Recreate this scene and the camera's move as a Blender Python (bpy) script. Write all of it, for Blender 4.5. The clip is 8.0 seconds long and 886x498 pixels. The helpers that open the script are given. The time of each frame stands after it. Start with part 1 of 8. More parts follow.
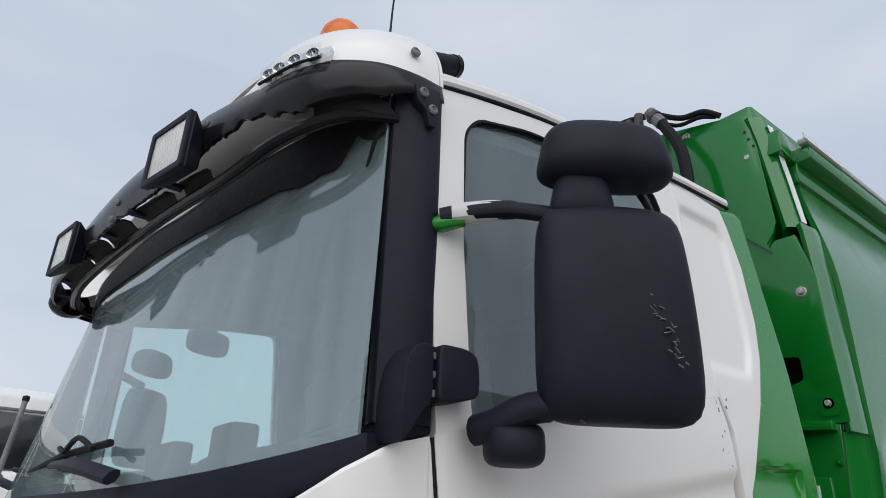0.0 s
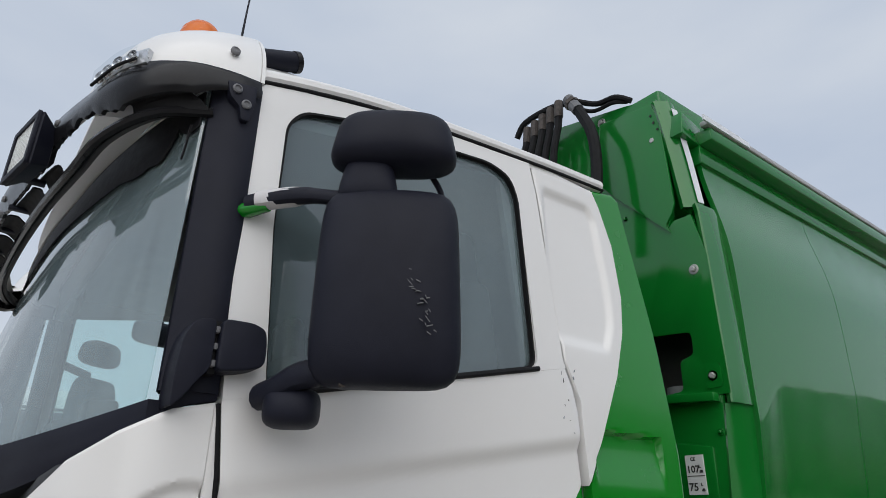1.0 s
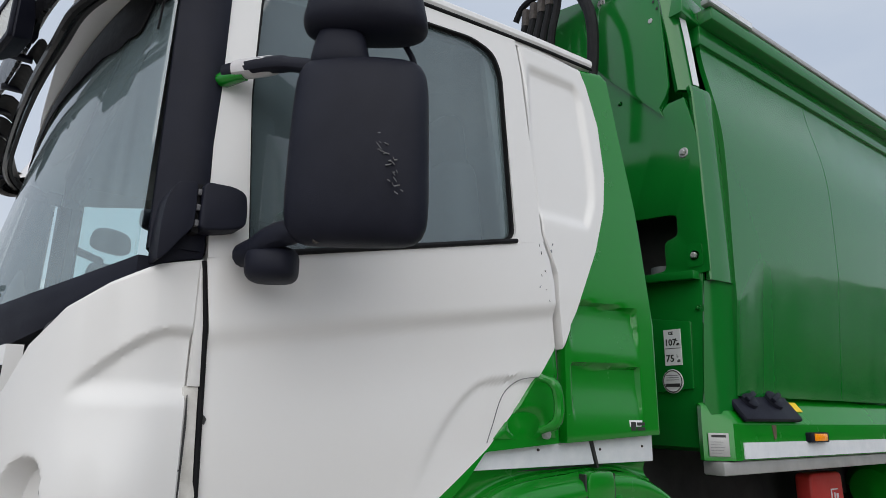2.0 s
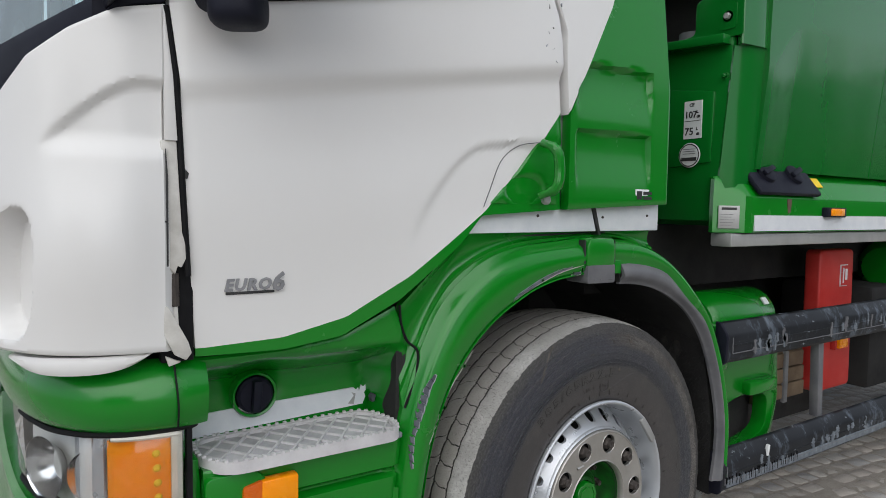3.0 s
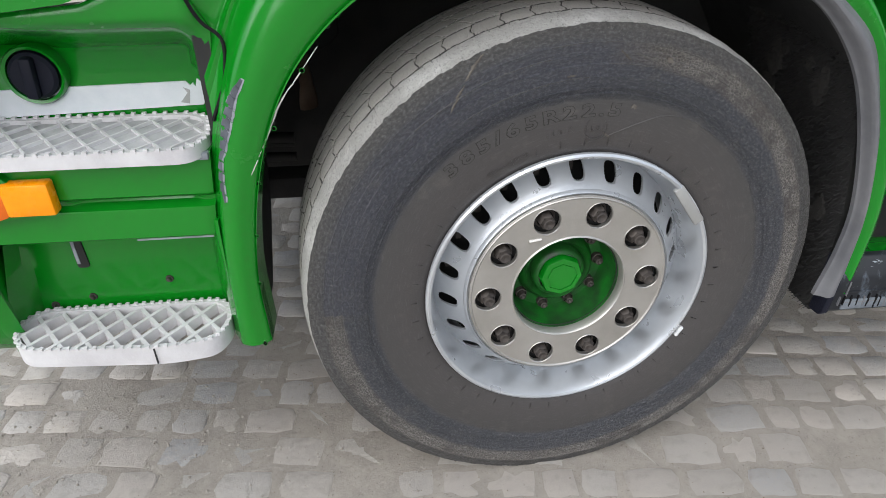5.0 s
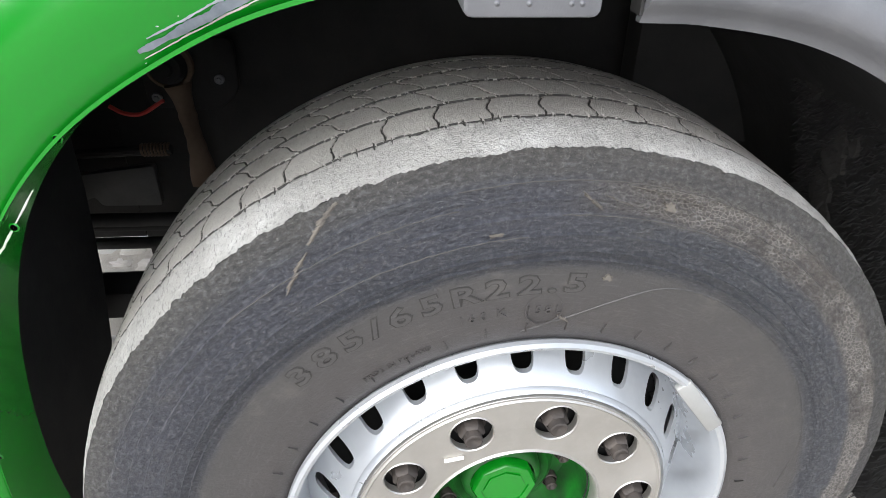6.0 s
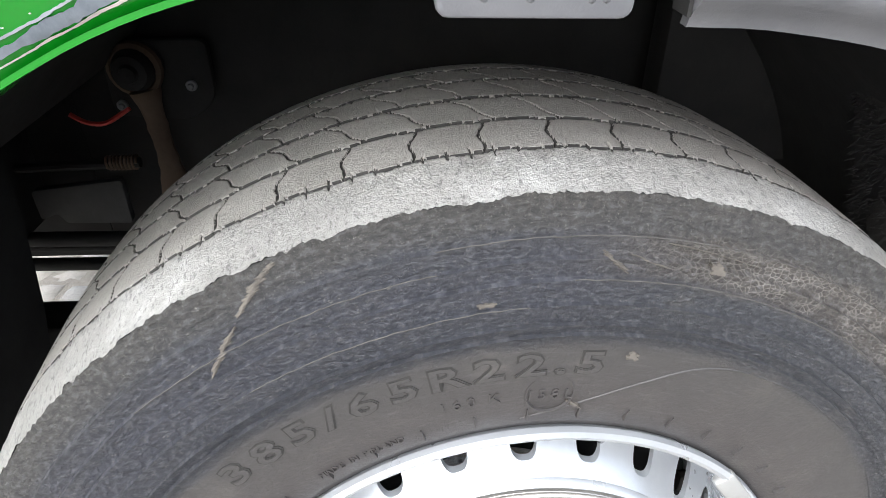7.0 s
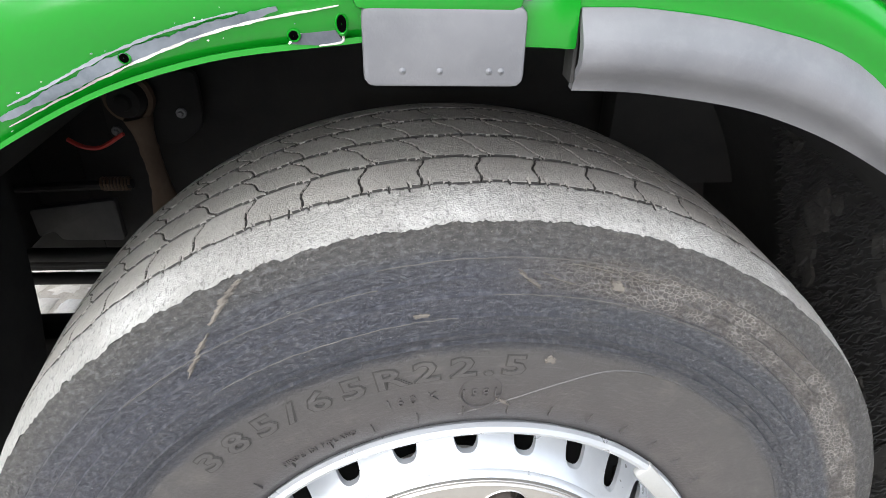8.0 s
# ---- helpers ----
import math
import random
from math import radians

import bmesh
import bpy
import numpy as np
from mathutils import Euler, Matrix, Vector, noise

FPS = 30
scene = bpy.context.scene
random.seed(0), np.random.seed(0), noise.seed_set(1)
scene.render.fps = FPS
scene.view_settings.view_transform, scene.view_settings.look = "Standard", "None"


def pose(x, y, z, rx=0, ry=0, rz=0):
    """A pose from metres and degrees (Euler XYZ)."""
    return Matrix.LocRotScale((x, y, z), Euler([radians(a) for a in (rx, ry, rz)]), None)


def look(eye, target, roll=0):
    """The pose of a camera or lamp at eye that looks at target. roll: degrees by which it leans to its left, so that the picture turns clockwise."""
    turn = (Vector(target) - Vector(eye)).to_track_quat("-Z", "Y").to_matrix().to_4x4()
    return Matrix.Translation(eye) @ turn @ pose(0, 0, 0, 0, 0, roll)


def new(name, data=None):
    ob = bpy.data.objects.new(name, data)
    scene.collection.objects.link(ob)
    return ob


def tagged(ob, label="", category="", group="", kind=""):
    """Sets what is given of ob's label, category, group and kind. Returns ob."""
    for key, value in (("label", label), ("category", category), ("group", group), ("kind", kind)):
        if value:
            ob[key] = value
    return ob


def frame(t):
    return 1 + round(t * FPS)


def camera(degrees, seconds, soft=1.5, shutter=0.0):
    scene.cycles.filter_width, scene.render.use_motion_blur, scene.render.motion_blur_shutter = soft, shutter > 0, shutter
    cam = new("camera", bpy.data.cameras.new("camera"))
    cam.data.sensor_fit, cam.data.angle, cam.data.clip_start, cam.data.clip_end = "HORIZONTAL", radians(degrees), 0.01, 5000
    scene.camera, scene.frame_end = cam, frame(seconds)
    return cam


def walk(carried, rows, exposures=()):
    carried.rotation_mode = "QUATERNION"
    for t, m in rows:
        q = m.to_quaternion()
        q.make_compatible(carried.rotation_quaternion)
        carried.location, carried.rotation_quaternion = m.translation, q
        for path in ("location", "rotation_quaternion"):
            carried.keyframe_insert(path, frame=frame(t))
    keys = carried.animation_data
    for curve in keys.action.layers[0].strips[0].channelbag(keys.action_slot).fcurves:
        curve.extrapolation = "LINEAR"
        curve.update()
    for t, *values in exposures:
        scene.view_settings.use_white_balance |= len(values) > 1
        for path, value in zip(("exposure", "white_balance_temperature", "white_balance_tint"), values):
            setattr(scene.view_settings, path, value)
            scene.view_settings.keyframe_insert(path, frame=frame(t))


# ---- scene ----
cam = camera(69.4, 8.0, 0.5)
PATH = [
    (0, (-1.797, -0.780, 1.563), (-0.669, 0.662, 2.369), 1.75),
    (0.5, (-1.634, -0.945, 1.533), (-0.489, 0.478, 2.346), 0.97),
    (1, (-1.528, -1.094, 1.515), (-0.418, 0.376, 2.295), 0.76),
    (1.2, (-1.507, -1.143, 1.500), (-0.410, 0.346, 2.260), 0.90),
    (2.3, (-1.465, -1.169, 1.412), (-0.314, 0.435, 1.731), 1.01),
    (2.5, (-1.446, -1.169, 1.402), (-0.300, 0.458, 1.595), 0.92),
    (3, (-1.369, -1.165, 1.354), (-0.270, 0.501, 1.223), 0.87),
    (3.5, (-1.176, -1.115, 1.316), (-0.227, 0.549, 0.742), 0.96),
    (4, (-0.945, -1.063, 1.283), (-0.348, 0.617, 0.376), 0.79),
    (4.5, (-0.660, -1.050, 1.286), (-0.412, 0.646, 0.255), -0.08),
    (5, (-0.374, -0.932, 1.274), (-0.176, 0.742, 0.198), 0.22),
    (5.2, (-0.285, -0.835, 1.292), (-0.092, 0.835, 0.208), 0.29),
    (6.3, (-0.126, -0.342, 1.246), (0.005, 1.342, 0.176), 0.80),
    (6.5, (-0.116, -0.308, 1.236), (0.006, 1.378, 0.167), 0.83),
    (7, (-0.099, -0.288, 1.230), (0.010, 1.396, 0.155), 0.70),
    (7.5, (-0.102, -0.293, 1.238), (0.002, 1.394, 0.169), 0.79),
    (8, (-0.058, -0.361, 1.281), (0.067, 1.344, 0.243), 1.07),
]
EXPOSURES = [(0, .25), (1.2, .16), (2.3, .22), (2.5, .24), (3.0, .27), (3.5, .4), (4.0, .7), (4.5, .9), (5.2, 1.1), (6.3, 1.98), (7.0, 2.05), (8.0, 2.08)]
walk(cam, [(t, look(eye, target, roll)) for t, eye, target, roll in PATH], EXPOSURES)
# ---- light ----
SUN_EL, SUN_AZ = 40.0, 215.0
world = bpy.data.worlds.new("overcast_sky")
scene.world = world
world.use_nodes = True
wn, wl = world.node_tree.nodes, world.node_tree.links
wn.clear()
sky = wn.new("ShaderNodeTexSky")
sky.sky_type, sky.sun_disc = "NISHITA", False
sky.sun_elevation, sky.sun_rotation = radians(SUN_EL), radians(SUN_AZ)
sky.dust_density, sky.ozone_density = 4.0, 2.0
clear = wn.new("ShaderNodeVectorMath")
clear.operation = "SCALE"
clear.inputs["Scale"].default_value = 0.10
coord = wn.new("ShaderNodeTexCoord")
stretch = wn.new("ShaderNodeMapping")
stretch.inputs["Scale"].default_value = (1.0, 1.0, 3.0)
cloud = wn.new("ShaderNodeTexNoise")
cloud.inputs["Scale"].default_value, cloud.inputs["Detail"].default_value = 1.6, 5.0
ramp = wn.new("ShaderNodeValToRGB")
ramp.color_ramp.elements[0].position, ramp.color_ramp.elements[0].color = 0.3, (0.48, 0.555, 0.68, 1)
ramp.color_ramp.elements[1].position, ramp.color_ramp.elements[1].color = 0.72, (0.64, 0.69, 0.765, 1)
veil = wn.new("ShaderNodeMix")
veil.data_type = "RGBA"
veil.inputs["Factor"].default_value = 0.9
back = wn.new("ShaderNodeBackground")
back.inputs["Strength"].default_value = 0.92
out = wn.new("ShaderNodeOutputWorld")
wl.new(coord.outputs["Generated"], stretch.inputs["Vector"])
wl.new(stretch.outputs["Vector"], cloud.inputs["Vector"])
wl.new(cloud.outputs["Fac"], ramp.inputs["Fac"])
wl.new(sky.outputs["Color"], clear.inputs[0])
wl.new(clear.outputs["Vector"], veil.inputs["A"])
wl.new(ramp.outputs["Color"], veil.inputs["B"])
wl.new(veil.outputs["Result"], back.inputs["Color"])
wl.new(back.outputs["Background"], out.inputs["Surface"])

sun = new("sun", bpy.data.lights.new("sun", "SUN"))
sun.data.energy, sun.data.angle, sun.data.color = 1.6, radians(85), (1.0, 0.98, 0.95)
sun_from = Vector((math.sin(radians(SUN_AZ)) * math.cos(radians(SUN_EL)), math.cos(radians(SUN_AZ)) * math.cos(radians(SUN_EL)), math.sin(radians(SUN_EL))))
sun.matrix_world = look(sun_from * 30, (0, 0, 0))

# ---- materials ----
class Nodes:
    """A principled material with short calls for its texture nodes."""

    def __init__(self, name):
        self.mat = bpy.data.materials.new(name)
        self.mat.use_nodes = True
        self.n, self.l = self.mat.node_tree.nodes, self.mat.node_tree.links
        self.bsdf = self.n["Principled BSDF"]
        self.co = self.n.new("ShaderNodeTexCoord").outputs["Object"]

    def noise(self, scale, detail=4.0, rough=0.55, stretch=None):
        t = self.n.new("ShaderNodeTexNoise")
        t.inputs["Scale"].default_value, t.inputs["Detail"].default_value, t.inputs["Roughness"].default_value = scale, detail, rough
        src = self.co
        if stretch:
            m = self.n.new("ShaderNodeMapping")
            m.inputs["Scale"].default_value = stretch
            self.l.new(self.co, m.inputs["Vector"])
            src = m.outputs["Vector"]
        self.l.new(src, t.inputs["Vector"])
        return t.outputs["Fac"]

    def ramp(self, fac, lo, hi, a=(0, 0, 0, 1), b=(1, 1, 1, 1)):
        r = self.n.new("ShaderNodeValToRGB")
        r.color_ramp.elements[0].position, r.color_ramp.elements[1].position = lo, hi
        r.color_ramp.elements[0].color, r.color_ramp.elements[1].color = a, b
        self.l.new(fac, r.inputs["Fac"])
        return r.outputs["Color"]

    def mix(self, fac, a, b, mode="MIX"):
        m = self.n.new("ShaderNodeMix")
        m.data_type, m.blend_type = "RGBA", mode
        for key, v in (("Factor", fac), ("A", a), ("B", b)):
            if isinstance(v, (int, float)) or isinstance(v, tuple):
                m.inputs[key].default_value = v
            else:
                self.l.new(v, m.inputs[key])
        return m.outputs["Result"]

    def bump(self, height, strength, dist=0.002):
        b = self.n.new("ShaderNodeBump")
        b.inputs["Strength"].default_value, b.inputs["Distance"].default_value = strength, dist
        self.l.new(height, b.inputs["Height"])
        self.l.new(b.outputs["Normal"], self.bsdf.inputs["Normal"])

    def put(self, **kw):
        for key, v in kw.items():
            key = key.replace("_", " ")
            if isinstance(v, (int, float, tuple)):
                self.bsdf.inputs[key].default_value = v
            else:
                self.l.new(v, self.bsdf.inputs[key])
        return self.mat


def back_of_pane():
    """The inner face of a pane: it lets all light through."""
    m = Nodes("pane_back")
    m.n.remove(m.bsdf)
    tr = m.n.new("ShaderNodeBsdfTransparent")
    m.l.new(tr.outputs["BSDF"], m.n["Material Output"].inputs["Surface"])
    return m.mat


def rgb(r, g, b):
    return (r, g, b, 1.0)


def paint(name, colour, dust, chips=0.75, rough=0.22, coat=0.6, dusty=0.35):
    m = Nodes(name)
    film = m.ramp(m.noise(2.3, 5), 0.35, 0.8)
    speck = m.ramp(m.noise(55, 3, 0.7), chips, chips + 0.05)
    wipe = m.ramp(m.noise(7, 6, 0.65, (1, 1, 0.25)), 0.45, 0.85)
    f = m.mix(dusty, rgb(0, 0, 0), film)
    c = m.mix(f, rgb(*colour), rgb(*dust))
    c = m.mix(m.mix(dusty * 0.4, rgb(0, 0, 0), wipe), c, rgb(*dust))
    c = m.mix(m.mix(0.5, rgb(0, 0, 0), speck), c, rgb(*dust))
    r = m.ramp(m.noise(9, 5), 0.3, 0.8, rgb(rough, rough, rough), rgb(rough + 0.14, rough + 0.14, rough + 0.14))
    m.bump(m.noise(14, 2), 0.06, 0.004)
    return m.put(Base_Color=c, Roughness=r, Coat_Weight=coat, Coat_Roughness=0.08)


def solid(name, a, b, scale, rough, metal=0.0, bump=0.25, bscale=300.0, spread=0.12, coat=0.0, sheen=0.5):
    """Two tones mixed at two scales, with a fine grain."""
    m = Nodes(name)
    c = m.mix(m.ramp(m.noise(scale, 5), 0.3, 0.75), rgb(*a), rgb(*b))
    c = m.mix(m.mix(0.35, rgb(0, 0, 0), m.ramp(m.noise(scale * 9, 4, 0.7), 0.5, 0.8)), c, rgb(*b))
    r = m.ramp(m.noise(scale * 2.3, 4), 0.3, 0.8, rgb(rough, rough, rough), rgb(rough + spread, rough + spread, rough + spread))
    if bump:
        m.bump(m.noise(bscale, 3), bump, 0.001)
    return m.put(Base_Color=c, Roughness=r, Metallic=metal, Coat_Weight=coat, Specular_IOR_Level=sheen)


def glass(name, tint, rough=0.02, film=0.0, ior=1.7):
    """A thin pane: tinted see-through with a mirror gloss that grows at grazing angles, and a pale streaked film for
    dust and painted-in sky reflection.
    """
    m = Nodes(name)
    m.n.remove(m.bsdf)
    fr, tr, gl, mx, df, dust = (m.n.new("ShaderNode" + k) for k in ("Fresnel", "BsdfTransparent", "BsdfGlossy", "MixShader", "BsdfDiffuse", "MixShader"))
    fr.inputs["IOR"].default_value = ior
    tr.inputs["Color"].default_value = rgb(*tint)
    df.inputs["Color"].default_value = rgb(0.50, 0.66, 0.70)
    gl.inputs["Roughness"].default_value = rough
    # diffuse film: some dust, the rest sky reflection put in as colour
    m.l.new(m.ramp(m.noise(3.0, 6, 0.65, (1, 2.6, 0.2)), 0.3, 0.75, rgb(film * 0.65, film * 0.65, film * 0.65), rgb(film * 1.5, film * 1.5, film * 1.5)), dust.inputs["Fac"])
    m.l.new(tr.outputs["BSDF"], dust.inputs[1])
    m.l.new(df.outputs["BSDF"], dust.inputs[2])
    m.l.new(fr.outputs["Fac"], mx.inputs["Fac"])
    m.l.new(dust.outputs["Shader"], mx.inputs[1])
    m.l.new(gl.outputs["BSDF"], mx.inputs[2])
    m.l.new(mx.outputs["Shader"], m.n["Material Output"].inputs["Surface"])
    return m.mat


GREEN = paint("green_paint", (0.0018, 0.190, 0.0085), (0.02, 0.22, 0.03), rough=0.17, coat=0.25, dusty=0.07)
GREEN_DARK = paint("green_body_paint", (0.003, 0.138, 0.016), (0.04, 0.18, 0.05), rough=0.10, coat=0.3, dusty=0.07)
WHITE = paint("white_paint", (0.735, 0.725, 0.71), (0.66, 0.64, 0.615), rough=0.28, coat=0.45, dusty=0.28)
BLACK = solid("black_plastic", (0.0055, 0.0062, 0.013), (0.011, 0.0122, 0.022), 6, 0.5, bump=0.45, bscale=900, sheen=0.2)
BLACK_GLOSS = solid("black_gloss_plastic", (0.009, 0.009, 0.010), (0.018, 0.018, 0.020), 8, 0.16, bump=0.06, bscale=40, coat=0.03, sheen=0.16)
GREY_PLASTIC = solid("grey_plastic", (0.15, 0.155, 0.165), (0.24, 0.24, 0.245), 9, 0.5, bump=0.2, bscale=500)
FLARE = solid("weathered_black_flare", (0.085, 0.087, 0.096), (0.17, 0.17, 0.178), 7, 0.5, bump=0.2, bscale=500)
RUBBER_SEAL = solid("rubber_seal", (0.006, 0.006, 0.007), (0.012, 0.012, 0.013), 20, 0.6, sheen=0.15)
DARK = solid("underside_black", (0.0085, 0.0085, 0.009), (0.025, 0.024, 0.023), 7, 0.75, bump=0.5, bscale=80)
RUST = solid("rusty_steel", (0.07, 0.045, 0.03), (0.16, 0.11, 0.075), 14, 0.8, bump=0.5, bscale=120)
SILVER = solid("silver_paint", (0.50, 0.52, 0.55), (0.62, 0.64, 0.66), 8, 0.26, metal=0.6, bump=0.1)
STEEL = solid("stainless_cover", (0.42, 0.40, 0.37), (0.55, 0.53, 0.50), 10, 0.34, metal=0.75, bump=0.12)
NUT = solid("dirty_nut", (0.035, 0.03, 0.028), (0.09, 0.075, 0.065), 60, 0.6, metal=0.3)
STEP = solid("worn_step_paint", (0.50, 0.48, 0.49), (0.66, 0.65, 0.65), 12, 0.55, bump=0.5, bscale=160)
WORN_WHITE = solid("worn_white_plastic", (0.68, 0.66, 0.62), (0.46, 0.44, 0.40), 26, 0.55, bump=0.5, bscale=160)
STEP_GREY = solid("greyed_step_paint", (0.34, 0.33, 0.345), (0.52, 0.51, 0.52), 18, 0.6, bump=0.6, bscale=160)
GREEN_GRIMY = solid("grimy_green_paint", (0.006, 0.15, 0.012), (0.012, 0.022, 0.012), 22, 0.4, bump=0.3, bscale=120)
GREY_DARK = solid("dull_grey_paint", (0.05, 0.05, 0.05), (0.085, 0.083, 0.08), 14, 0.7, bump=0.4, bscale=120)
PANE_BACK = back_of_pane()
CLEAR = glass("clear_lens", (0.93, 0.95, 0.96))
# film is set high on these two panes to paint in mirrored sky
WINDSHIELD = glass("windshield_glass", (0.74, 0.91, 0.90), 0.03, 0.29, 2.4)
SIDE_GLASS = glass("side_glass", (0.40, 0.55, 0.57), 0.02, 0.17, 1.95)
FAR_GLASS = glass("far_glass", (0.78, 0.92, 0.90))
CHROME = solid("lamp_reflector", (0.75, 0.75, 0.76), (0.85, 0.85, 0.86), 5, 0.12, metal=1.0, bump=0)
ORANGE = solid("orange_lens", (0.95, 0.27, 0.002), (0.98, 0.36, 0.005), 18, 0.22, bump=0.15, bscale=260, coat=0.2, sheen=0.3)
BEACON = solid("beacon_orange", (0.60, 0.115, 0.002), (0.70, 0.17, 0.004), 18, 0.2, bump=0, sheen=0.35)
ORANGE_DEEP = solid("orange_lens_core", (0.55, 0.09, 0.003), (0.75, 0.15, 0.005), 18, 0.25, bump=0)
RED = solid("red_plastic", (0.48, 0.022, 0.018), (0.58, 0.05, 0.04), 6, 0.45)
YELLOW = solid("yellow_plastic", (0.85, 0.56, 0.01), (0.9, 0.64, 0.03), 20, 0.5)
REFLECT = solid("white_reflective_tape", (0.62, 0.65, 0.68), (0.72, 0.74, 0.76), 25, 0.3, bump=0.3, bscale=420)
LABEL = solid("white_label", (0.72, 0.73, 0.73), (0.64, 0.65, 0.65), 30, 0.4, bump=0)
CLEAR_DULL = solid("dull_lamp_lens", (0.30, 0.32, 0.33), (0.42, 0.44, 0.45), 30, 0.25, bump=0.4, bscale=120, coat=0.4)
LAMP_CREAM = solid("cream_lamp_plastic", (0.62, 0.60, 0.52), (0.74, 0.72, 0.65), 14, 0.3, bump=0.2, bscale=160, coat=0.3)
LENS_PALE = solid("pale_lamp_lens", (0.56, 0.57, 0.55), (0.70, 0.71, 0.70), 14, 0.3, bump=0.3, bscale=160)
INK = solid("black_ink", (0.015, 0.015, 0.016), (0.03, 0.03, 0.03), 40, 0.5, bump=0)
BADGE = solid("grey_badge", (0.22, 0.22, 0.23), (0.32, 0.32, 0.33), 20, 0.35, metal=0.3, bump=0)
BARE = solid("scraped_primer", (0.16, 0.17, 0.19), (0.34, 0.37, 0.40), 30, 0.6, bump=0.4, bscale=200)


def guard_material():
    """Black guard rail with long pale smears and chips."""
    m = Nodes("scraped_black_guard")
    c = m.mix(m.ramp(m.noise(6, 5), 0.3, 0.7), rgb(0.006, 0.007, 0.009), rgb(0.016, 0.018, 0.022))
    smear = m.ramp(m.noise(7, 7, 0.7, (1.6, 1, 0.7)), 0.52, 0.66)
    c = m.mix(m.mix(0.75, rgb(0, 0, 0), smear), c, rgb(0.15, 0.18, 0.22))
    chip = m.ramp(m.noise(40, 5, 0.75, (0.4, 1, 1)), 0.64, 0.68)
    c = m.mix(m.mix(0.8, rgb(0, 0, 0), chip), c, rgb(0.30, 0.33, 0.36))
    m.bump(m.noise(120, 4), 0.3, 0.001)
    return m.put(Base_Color=c, Roughness=0.42, Specular_IOR_Level=0.35)


GUARD = guard_material()
# near-black for the shade in holes that are not cut
VOID = solid("dark_hole", (0.0006, 0.0006, 0.0007), (0.0012, 0.0012, 0.0012), 20, 0.9, bump=0, sheen=0.0)
SMEAR = solid("pale_rail_scuff", (0.09, 0.105, 0.125), (0.20, 0.225, 0.25), 40, 0.6, bump=0.3, bscale=200)
SCRAPED = solid("dark_scraped_primer", (0.03, 0.034, 0.045), (0.10, 0.11, 0.13), 26, 0.6, bump=0.4, bscale=200)
ALU = solid("dull_aluminium", (0.36, 0.36, 0.35), (0.48, 0.48, 0.47), 10, 0.45, metal=0.5)
WOOD = solid("dirty_wood", (0.10, 0.065, 0.038), (0.2, 0.14, 0.085), 12, 0.8, bump=0.6, bscale=70)
SEAT = solid("grey_seat_cloth", (0.05, 0.052, 0.055), (0.085, 0.087, 0.09), 30, 0.9, bump=0.5, bscale=500)
LINING = solid("cab_lining", (0.34, 0.345, 0.35), (0.42, 0.425, 0.43), 20, 0.85)
DASH = solid("dashboard_plastic", (0.022, 0.023, 0.025), (0.04, 0.041, 0.043), 20, 0.7, bump=0.4)
VAN_WHITE = paint("white_van_paint", (0.72, 0.72, 0.72), (0.6, 0.6, 0.59), rough=0.25)


def tyre_material(name, tones, dust, dustlo, dusthi, fine, crack, depth, flecks=0.0):
    """Rubber: two tones, dust in patches, fine grit, cracks, dark slanted flecks."""
    m = Nodes(name)
    c = m.mix(m.ramp(m.noise(5, 6, 0.65), 0.3, 0.7), rgb(*tones[0]), rgb(*tones[1]))
    c = m.mix(m.mix(0.7, rgb(0, 0, 0), m.ramp(m.noise(11, 8, 0.75), dustlo, dusthi)), c, rgb(*dust))
    c = m.mix(m.mix(0.35, rgb(0, 0, 0), m.ramp(m.noise(fine, 4, 0.7), 0.54, 0.68)), c, rgb(*dust))
    c = m.mix(m.mix(flecks, rgb(0, 0, 0), m.ramp(m.noise(300, 5, 0.75, (1.0, 0.45, 1.0)), 0.39, 0.46, rgb(1, 1, 1), rgb(0, 0, 0))), c, rgb(0.10, 0.095, 0.09))
    rough_patch = m.ramp(m.noise(8, 5, 0.7), 0.35, 0.65)
    hgt = m.mix(rough_patch, m.noise(crack * 3, 4, 0.7), m.noise(crack, 8, 0.85))
    m.bump(hgt, depth, 0.005)
    return m.put(Base_Color=c, Roughness=0.5)


